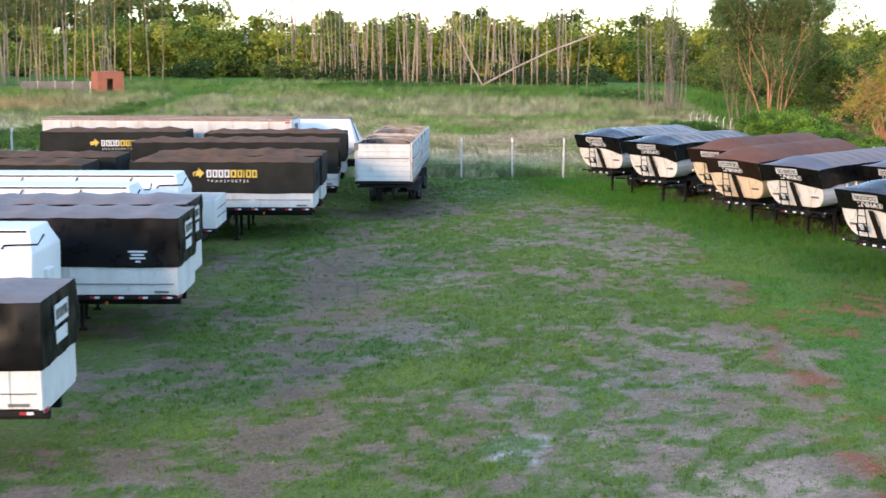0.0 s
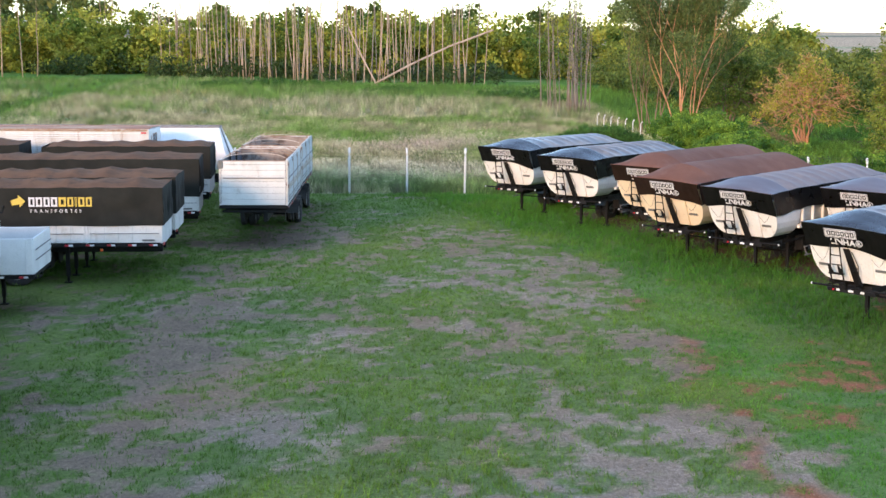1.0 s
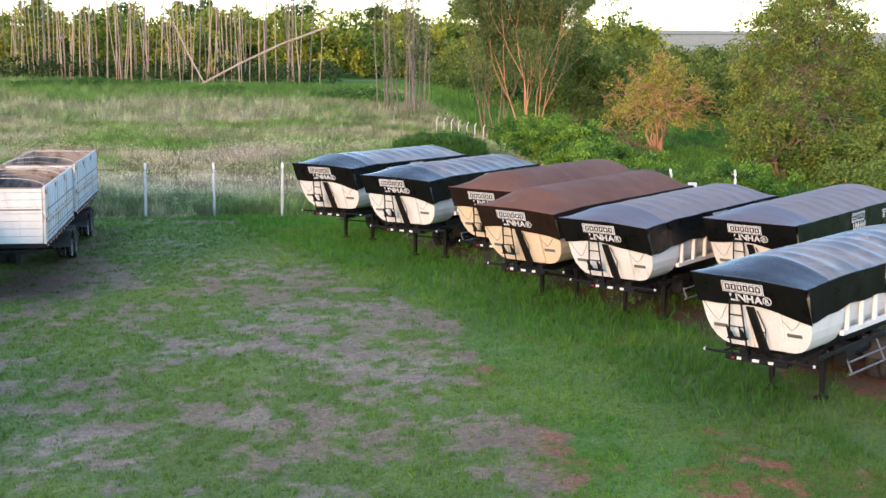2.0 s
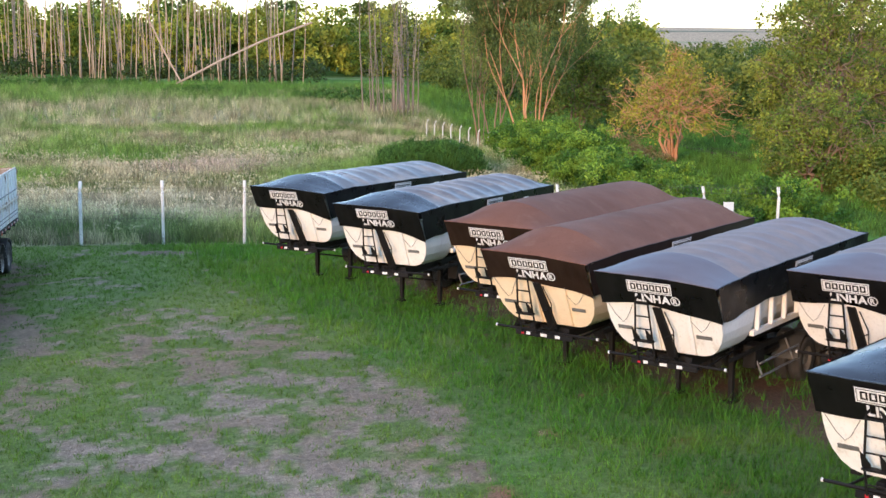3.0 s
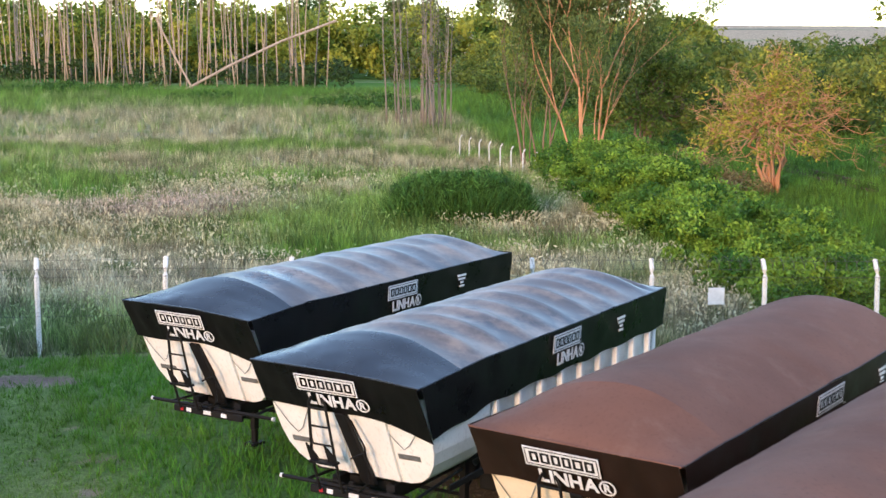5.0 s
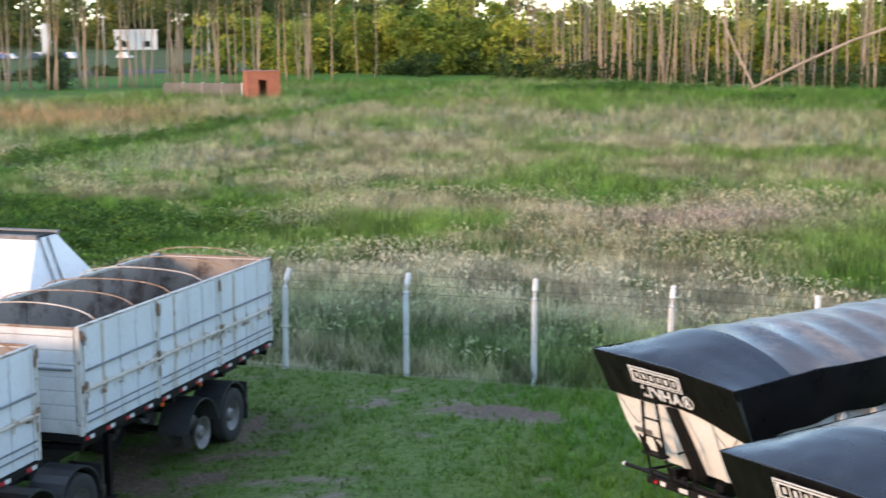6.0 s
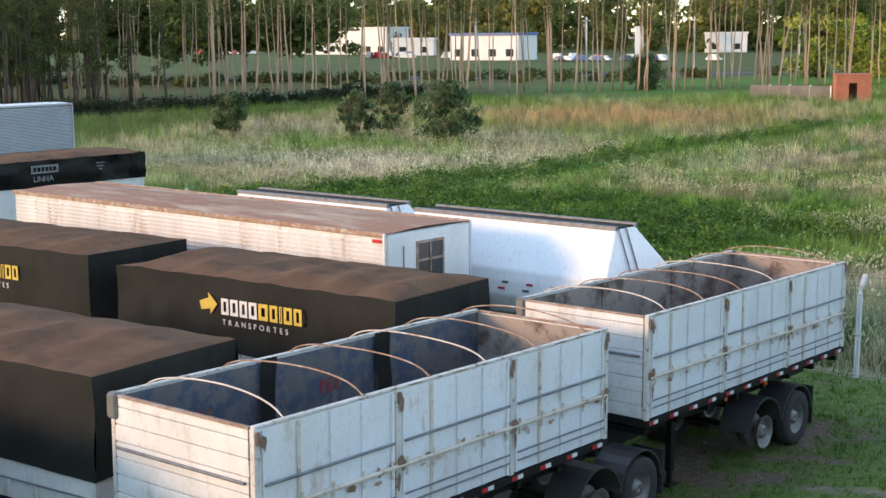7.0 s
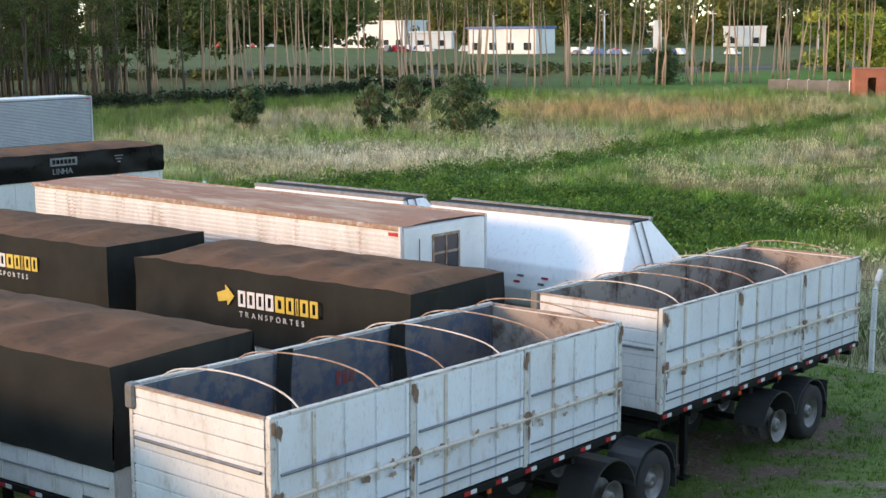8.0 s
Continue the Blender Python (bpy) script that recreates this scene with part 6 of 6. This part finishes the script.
feathery_tree(20.8, 118.6, 13.0, "clustered eucalyptus with several thin stems and loose leaves", 51, 8, 0.075, 26, 0.06)
feathery_tree(23.4, 116.4, 14.5, "large eucalyptus with orange-lit limbs and drooping leaves", 52, 8, 0.085, 32, 0.10)
for k in range(24):
    eucalypt(13.6 + RNG.uniform(0, 5.0), 144 + RNG.uniform(0, 8), RNG.uniform(13, 18), "slender grey eucalyptus stem with sparse twigs", 60 + k, True, 0.075, 7, "clump of slender eucalyptus", bare_to=0.2, dark=1.1, name="slender_eucalyptus", bark=M_BARKGREY)


def grove():
    """Bare straight trunks in a long plantation edge, a few kinds, repeated with changed turn and size."""
    kinds = [eucalypt(-8 - 3 * k, 214 + 3 * k, 21 + (k % 3), "tall bare eucalyptus trunk with a few dead twigs", 100 + k, k % 2 == 0, 0.105, 8, "eucalyptus grove", bare_to=0.7, bark=M_BARK if k % 3 else M_BARKGREY) for k in range(6)]
    spots = []
    for k in range(150):
        f = k / 150
        spots.append((8 - 75 * f + RNG.normal(0, 1.5), 217 + 60 * f * f + 14 * f + RNG.exponential(7)))
    for x, y in spots:
        copy_thing(kinds[int(RNG.integers(6))], pose(x, y, 0, RNG.normal(0, 1.6), RNG.normal(0, 1.6), RNG.uniform(0, 360)) )
    kinds2 = [eucalypt(-100 - 4 * k, 178 - 5 * k, 18, "eucalyptus with a pale trunk lit orange and loose crown", 120 + k, True, 0.15, 20, "roadside eucalyptus grove", dark=1.1, bare_to=0.55, bark=M_BARKSUN) for k in range(5)]
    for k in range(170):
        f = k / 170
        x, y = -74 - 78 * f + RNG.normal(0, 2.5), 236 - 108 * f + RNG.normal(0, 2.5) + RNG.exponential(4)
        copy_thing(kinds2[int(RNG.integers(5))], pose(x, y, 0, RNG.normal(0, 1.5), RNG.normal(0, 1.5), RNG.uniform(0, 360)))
    kinds3 = [eucalypt(-128 - 3 * k, 126 - 4 * k, 16, "dark leafy eucalyptus in the shade of the grove", 130 + k, True, 0.15, 60, "roadside eucalyptus grove", stems=2, dark=0.95, bare_to=0.15, bark=M_BARKSHADE, name="leafy_eucalyptus") for k in range(4)]
    for k in range(105):
        copy_thing(kinds3[k % 4], pose(-126 - RNG.uniform(0, 42), 148 - RNG.uniform(0, 46), 0, 0, 0, RNG.uniform(0, 360)))


grove()

part_log = thing("fallen_trunk", "long pale fallen trunk leaning into the grove", "log", pose(-8.3, 209.5, 0))
part("trunk", tubes([[(0, 0, 0), (6, 3, 3.2), (12, 6, 6.0), (19, 9, 8.6)]], 0.16, 7), M_BARK, part_log)
log2 = thing("fallen_trunk", "thin pale trunk leaning against its neighbours", "log", pose(-7.0, 212, 0))
part("trunk", tubes([[(0, 0, 0), (-2.2, 1, 4.0), (-4.6, 2, 9.0)]], 0.12, 7), M_BARK, log2)


def forest_band(name, label, pts, r, per, size, tint, tint2, zf):
    """Far wood: many clumps of leaves, uneven above."""
    cs, rs, ns, ts = [], [], [], []
    for x, y, h in pts:
        for k in range(7):
            cs.append((x + RNG.normal(0, r * 0.55), y + RNG.normal(0, r * 0.55), gz1(x, y) + h * RNG.uniform(zf, 0.95)))
            rs.append(r * RNG.uniform(0.4, 0.8))
            ns.append(int(per * RNG.uniform(0.6, 1.3)))
            f = RNG.uniform(0, 1)
            ts.append(tuple(np.array(tint) * (1 - f) + np.array(tint2) * f))
    v, f, c = leaf_cloud(cs, rs, ns, size, ts)
    return tagged(np_mesh(name, v, f, M_LEAF, c), label, "trees", kind="stuff")


# the yellow clump tint carries low sunlight on the far crowns
forest_band("far_wood", "broken green and yellow wood behind the grove", [(-106 + 0.8 * k + RNG.normal(0, 3), 262 + RNG.uniform(0, 50) - 0.08 * abs(k - 30), RNG.uniform(8, 12.5)) for k in range(225)], 3.8, 105, 0.42, (0.10, 0.17, 0.026), (0.42, 0.41, 0.06), 0.05)
forest_band("far_wood", "scattered taller crowns above the far wood", [(-100 + 11 * k + RNG.normal(0, 5), 310 + RNG.uniform(0, 20), RNG.uniform(13, 17)) for k in range(16)], 3.4, 120, 0.4, (0.05, 0.09, 0.02), (0.18, 0.2, 0.04), 0.6)
forest_band("right_wood", "dark green wood beside the railway", [(x, y, RNG.uniform(4.0, 7.2)) for x, y in zip(RNG.uniform(27, 130, 360), RNG.uniform(122, 250, 360)) if x > 33 or y > 165], 2.7, 130, 0.22, (0.05, 0.10, 0.02), (0.24, 0.26, 0.045), 0.03)
forest_band("undergrowth", "dark undergrowth at the foot of the grove", [(12 - 0.95 * k + RNG.normal(0, 2), 222 + 0.006 * (k - 8) ** 2 + RNG.uniform(0, 40), RNG.uniform(1.5, 4)) for k in range(110)], 2.2, 30, 0.3, (0.035, 0.06, 0.015), (0.08, 0.12, 0.03), 0.0)


def hedge(name, label, pts, size, tint, tint2, per=90, r=0.95, h=1.6):
    cs, rs, ns, ts = [], [], [], []
    for x, y in pts:
        for k in range(5):
            cs.append((x + RNG.normal(0, 0.7), y + RNG.normal(0, 0.7), gz1(x, y) + RNG.uniform(0.1, h) * (0.55 + 0.9 * float(vnoise(np.array([x / 2.2]), np.array([y / 2.2]), 61)[0]))))
            rs.append(r * RNG.uniform(0.5, 1.0))
            ns.append(int(per * RNG.uniform(0.6, 1.3)))
            f = RNG.uniform(0, 1) ** 1.5
            ts.append(tuple(np.array(tint) * (1 - f) + np.array(tint2) * f))
    v, f, c = leaf_cloud(cs, rs, ns, size, ts)
    return tagged(np_mesh(name, v, f, M_LEAF, c), label, "hedge", kind="stuff")


hedge("hedge", "dense bright green shrubs beyond the fence", [(20.9 + RNG.uniform(0, 1) * (4.6 - 0.065 * (y - 73) + 3.5 * (y < 79)), y) for y in np.arange(73.4, 113, 0.15)], 0.078, (0.045, 0.125, 0.018), (0.27, 0.41, 0.046), 190, 0.7, 1.9)
hedge("dry_brush", "dry tan twiggy brush beside the orange tree", [(x, y) for x, y in zip(RNG.uniform(25.5, 29.0, 40), RNG.uniform(104, 114, 40))], 0.07, (0.26, 0.19, 0.09), (0.34, 0.28, 0.12), 110, 0.8, 1.1)
forest_band("town_trees", "mixed trees standing behind the far buildings", [(x, y, RNG.uniform(20, 34)) for x, y in zip(RNG.uniform(-800, -160, 270), RNG.uniform(540, 700, 270))], 9, 72, 1.5, (0.08, 0.12, 0.03), (0.24, 0.22, 0.05), 0.05)
hedge("tall_scrub", "tall yellow-green scrub under the right trees", [(x, y) for x, y in zip(RNG.uniform(34, 48, 150), RNG.uniform(76, 98, 150))], 0.11, (0.10, 0.17, 0.03), (0.26, 0.28, 0.05), 120, 1.1, 2.2)
forest_band("roadside_brush", "dark brush between the grove and the road", [(-95 - 85 * f + RNG.normal(0, 12) - 30, 250 - 110 * f + RNG.normal(0, 12) + 20, RNG.uniform(0.5, 1.2)) for f in RNG.uniform(0, 1, 90)], 2.0, 26, 0.35, (0.04, 0.06, 0.018), (0.11, 0.12, 0.03), 0.0)
forest_band("roadside_trees", "leafy trees along the far road", [(-210 - 190 * f + RNG.normal(0, 16), 560 - 60 * f + RNG.normal(0, 14), RNG.uniform(8, 13)) for f in RNG.uniform(0, 1, 40)], 4.0, 40, 0.7, (0.06, 0.09, 0.02), (0.18, 0.17, 0.04), 0.1)
forest_band("grove_shade", "dense dark trees closing the grove", [(-186 - 44 * f + RNG.normal(0, 8), 216 - 66 * f + RNG.normal(0, 8), RNG.uniform(15, 22)) for f in RNG.uniform(-0.05, 1.5, 110)], 4.5, 60, 0.7, (0.05, 0.08, 0.02), (0.17, 0.19, 0.045), 0.3)
hedge("dark_hedge", "low dark hedge along the grove", [(-113.5 + RNG.normal(0, 1), y) for y in np.arange(120, 175, 0.8)], 0.2, (0.02, 0.032, 0.012), (0.04, 0.055, 0.02), 46, 1.3, 1.2)


hedge("ditch_weeds", "dark leafy weeds along the ditch", [(-39.0 - 0.1 * (y - 95) + RNG.normal(0, 0.8), y) for y in np.arange(94, 150, 1.1)] + [(x, y) for x, y in zip(RNG.uniform(-40, -14, 260), RNG.uniform(76.5, 93, 260)) if float(vnoise(np.array([x / 3]), np.array([y / 3]), 5)[0]) > 0.38], 0.075, (0.05, 0.11, 0.02), (0.14, 0.24, 0.04), 75, 0.7, 0.5)


hedge("far_weeds", "dark rank grass and weeds before the grove", [(x, y) for x, y in zip(RNG.uniform(-8, 17, 240), RNG.uniform(166, 190, 240)) if float(vnoise(np.array([x / 5]), np.array([y / 6]), 15)[0]) > 0.42 and y > 186 - 0.9 * (x + 6)] + [(x, y) for x, y in zip(RNG.uniform(-32, -14, 60), RNG.uniform(205, 214, 60))], 0.16, (0.045, 0.11, 0.02), (0.11, 0.21, 0.035), 40, 0.9, 0.7)


def grass_clump():
    """A rounded stand of cane-like grass whose long leaves arch over."""
    a, r = RNG.uniform(0, math.tau, 1500), RNG.uniform(0, 1, 1500) ** 0.6
    lump = 0.8 + 0.4 * vnoise(np.cos(a) * 2.5 + 5, np.sin(a) * 2.5 + 5, 8)
    x, y = 13.8 + 3.1 * r * lump * np.cos(a), 94.4 + 1.6 * r * lump * np.sin(a)
    n = len(x)
    h = 1.95 * (1 - 0.45 * r ** 3) * RNG.uniform(0.6, 1.1, n) * (0.85 + 0.35 * vnoise(x / 0.7, y / 0.7, 12))
    c = np.array((0.07, 0.155, 0.03))[None] * RNG.uniform(0.5, 1.7, (n, 1))
    blades("tall_grass_clump", x, y, h, c, 12, 0.16, 0.03, 0.75, M_BLADE, "tall dark green clump of cane-like grass")
    cs = [(u, v, w * q) for u, v, w in zip(x[::2], y[::2], h[::2]) for q in (0.55, 0.92)]
    v, f, t = leaf_cloud(cs, [0.3] * len(cs), [22] * len(cs), 0.15, [tuple(k) for k in np.repeat(c[::2], 2, 0)], 0.9, 0.14, 1.4)
    tagged(np_mesh("clump_leaves", v, f, M_LEAF, t), "arching green leaves of the tall grass clump", "grass", kind="stuff")


grass_clump()


def shrub(x, y, h, r, seed, label, tint=(0.04, 0.075, 0.03), tint2=(0.14, 0.19, 0.08)):
    rnd = random.Random(seed)
    p, e = [], []
    for k in range(4):
        a, b = limbs(rnd, (rnd.uniform(-0.2, 0.2), rnd.uniform(-0.2, 0.2), -0.05), h * 0.42, 0.06, 2, 0.8, 3, 0.15)
        p += a
        e += b
    e = []
    for k in range(int(27 * r)):
        f = rnd.random() ** 0.8
        a, q = rnd.uniform(0, math.tau), r * 0.5 * (0.35 + 0.75 * math.sin(math.pi * min(1.0, 0.12 + 0.85 * f))) * rnd.uniform(0.3, 1.3)
        e.append(Vector((q * math.cos(a), q * math.sin(a), 0.12 + (h - 0.45) * f)))
    t = tree_from("shrub_tree", label, pose(x, y, gz1(x, y)), p, e, M_BARK2, r * 0.19, 60, 0.15, tint, tint2, 5, "", 0.4, 1.5)
    t["category"] = "shrub"


shrub(-57.0, 116.0, 4.7, 3.3, 201, "rounded dark leafy shrub in the field")
shrub(-64.8, 114.9, 4.1, 2.2, 202, "open leafy shrub with drooping leaves")
shrub(-69.2, 123.4, 4.3, 2.1, 203, "open leafy shrub standing behind another")
shrub(-77.4, 113.2, 3.5, 2.2, 204, "thin pale leafy shrub with bare lower stems")
shrub(-99, 205, 5.0, 4.0, 205, "dark shrub at the grove's edge")

# ---------- hut and wall ----------


def hut():
    t = thing("brick_hut", "small unfinished red brick hut with dark doorways", "hut", pose(-60.9, 189.0, 0, 0, 0, 32))
    a, h = 1.9, 3.0
    part("wall", boxes([(-a, -0.55, -a, -a + 0.2, 0, h), (0.35, a, -a, -a + 0.2, 0, h), (-0.55, 0.35, -a, -a + 0.2, 2.1, h)]), M_BRICK, t)
    part("wall", boxes([(a - 0.2, a, -a + 0.2, -0.3, 0, h), (a - 0.2, a, 0.7, a, 0, h), (a - 0.2, a, -0.3, 0.7, 2.1, h)]), M_BRICK, t)
    part("wall", boxes([(-a, -a + 0.2, -a + 0.2, a, 0, h)]), M_BRICK, t)
    part("wall", boxes([(-a + 0.2, a - 0.2, a - 0.2, a, 0, h)]), M_BRICK, t)
    part("roof", boxes([(-a - 0.05, a + 0.05, -a - 0.05, a + 0.05, h, h + 0.1)]), M_BRICK, t)


hut()
bw = thing("block_wall", "low grey stained block wall beside the hut", "wall", kind="structure")
for k in range(2, 6):
    p = part("wall_panel", boxes([(-80 + k * 2.75, -77.4 + k * 2.75, 191.1 - 0.35 * k, 191.3 - 0.35 * k, 0, 1.6)], 0.02), M_CONC2, bw)
    part("pilaster", boxes([(-77.4 + k * 2.75, -77.25 + k * 2.75, 191.0 - 0.35 * k, 191.35 - 0.35 * k, 0, 1.7)]), M_CONC, bw)

# ---------- railway, road, far buildings ----------


def strip(name, a, b, w, z, mat, label, cat):
    a, b = Vector(a), Vector(b)
    d = (b - a).normalized()
    s = Vector((-d.y, d.x)) * w / 2
    n = 40
    vs, fs = [], []
    for k in range(n + 1):
        p = a.lerp(b, k / n)
        for q, dz in ((p + s * 1.3, -0.1), (p + s, z), (p - s, z), (p - s * 1.3, -0.1)):
            vs.append((q.x, q.y, gz1(q.x, q.y) + dz))
    for k in range(n):
        i = 4 * k
        for j in range(3):
            fs.append((i + j, i + j + 1, i + j + 5, i + j + 4))
    return tagged(np_mesh(name, np.array(vs), np.array(fs), mat), label, cat, kind="structure")


strip("railway_bed", (39.6, 78.0), (27.5, 197.0), 1.6, 0.06, M_BALLAST, "dark ballast bed of a railway line", "railway")
for o in (-0.75, 0.75):
    strip("rail", (39.6 + o, 78.0), (27.5 + o, 197.0), 0.08, 0.16, M_RAIL, "worn steel rail", "railway")
strip("road", (-260.0, 141.0), (-110.0, 285.0), 11.0, 0.3, M_ROAD, "grey asphalt road behind the grove", "road")


def building(x, y, angle, w, d, h, label, blue=False):
    t = thing("far_building", label, "building", pose(x, y, gz1(x, y), 0, 0, angle))
    part("wall", boxes([(-w / 2, w / 2, -d / 2, d / 2, 0, h)], 0.1), M_WALLWHITE, t)
    part("roof", boxes([(-w / 2 - 0.4, w / 2 + 0.4, -d / 2 - 0.4, d / 2 + 0.4, h, h + 0.8)], 0.1), M_BLUE if blue else M_WALLWHITE, t)
    n = int(w / 6)
    for k in range(n):
        xx = -w / 2 + (k + 0.5) * w / n
        part("window", boxes([(xx - 1.3, xx + 1.3, -d / 2 - 0.06, -d / 2 + 0.05, 1.2, 3.4)]), M_GLASS, t)


building(-418, 462, 8, 50, 16, 10.5, "white two-storey building behind the grove")
building(-266, 374, 10, 24, 12, 7.5, "white shop building with a blue fascia", True)
building(-360, 440, 35, 16, 10, 6, "small white building beside the larger one")
building(-270, 520, 30, 16, 12, 7, "small white building by the road")
pylon = thing("sign_pylon", "white sign pylon by the road", "sign", pose(-200, 355, 0, 0, 0, 35))
part("column", boxes([(-1.1, 1.1, -0.4, 0.4, 0, 9.5)], 0.1), M_WALLWHITE, pylon)


def parked_car(x, y, angle, mat, label, tall=1.0):
    t = thing("parked_car", label, "car", pose(x, y, gz1(x, y), 0, 0, angle), "vehicles by the road")
    bm = bmesh.new()
    prism(bm, [(-2.1, 0.35), (-2.1, 0.9), (-1.2, 1.0), (-0.7, 1.45 * tall), (1.1, 1.45 * tall), (1.8, 1.0), (2.15, 0.85), (2.15, 0.35)], -0.85, 0.85)
    part("body", fix(bm), mat, t)
    for yy in (-1.35, 1.35):
        for xx in (-0.75, 0.75):
            w = new("wheel", TYRE_ME)
            w.parent = t
            w.matrix_basis = pose(xx, yy, 0.33, 0, 0, 90) @ Matrix.Scale(0.64, 4)


for k in range(48):
    f = RNG.uniform(0, 1)
    x, y = ((-533 + 65 * f, 464 - 13 * f), (-240 + 60 * f, 366 + 6 * f), (-330 + 50 * f, 385 + 10 * f))[k % 3]
    parked_car(x + RNG.normal(0, 2), y + RNG.uniform(-6, 6), RNG.uniform(0, 180), (M_WHITE, M_WHITE, M_GALV, M_BLUE, M_WHITE, M_RED)[int(RNG.integers(6))], "small vehicle parked beyond the road", RNG.uniform(1.0, 1.7))
for k in range(9):
    x, y = -118 - 9 * k * 0.9, 172 - 2.2 * k
    pole = thing("utility_pole", "pale concrete utility pole by the road", "pole", pose(-195 + 14 * k, 215 + 17 * k, 0), "utility poles")
    part("shaft", tubes([[(0, 0, 0), (0, 0, 11)]], 0.16, 7), M_CONC, pole)
    part("crossarm", boxes([(-0.9, 0.9, -0.06, 0.06, 10.2, 10.35)]), M_CONC, pole)
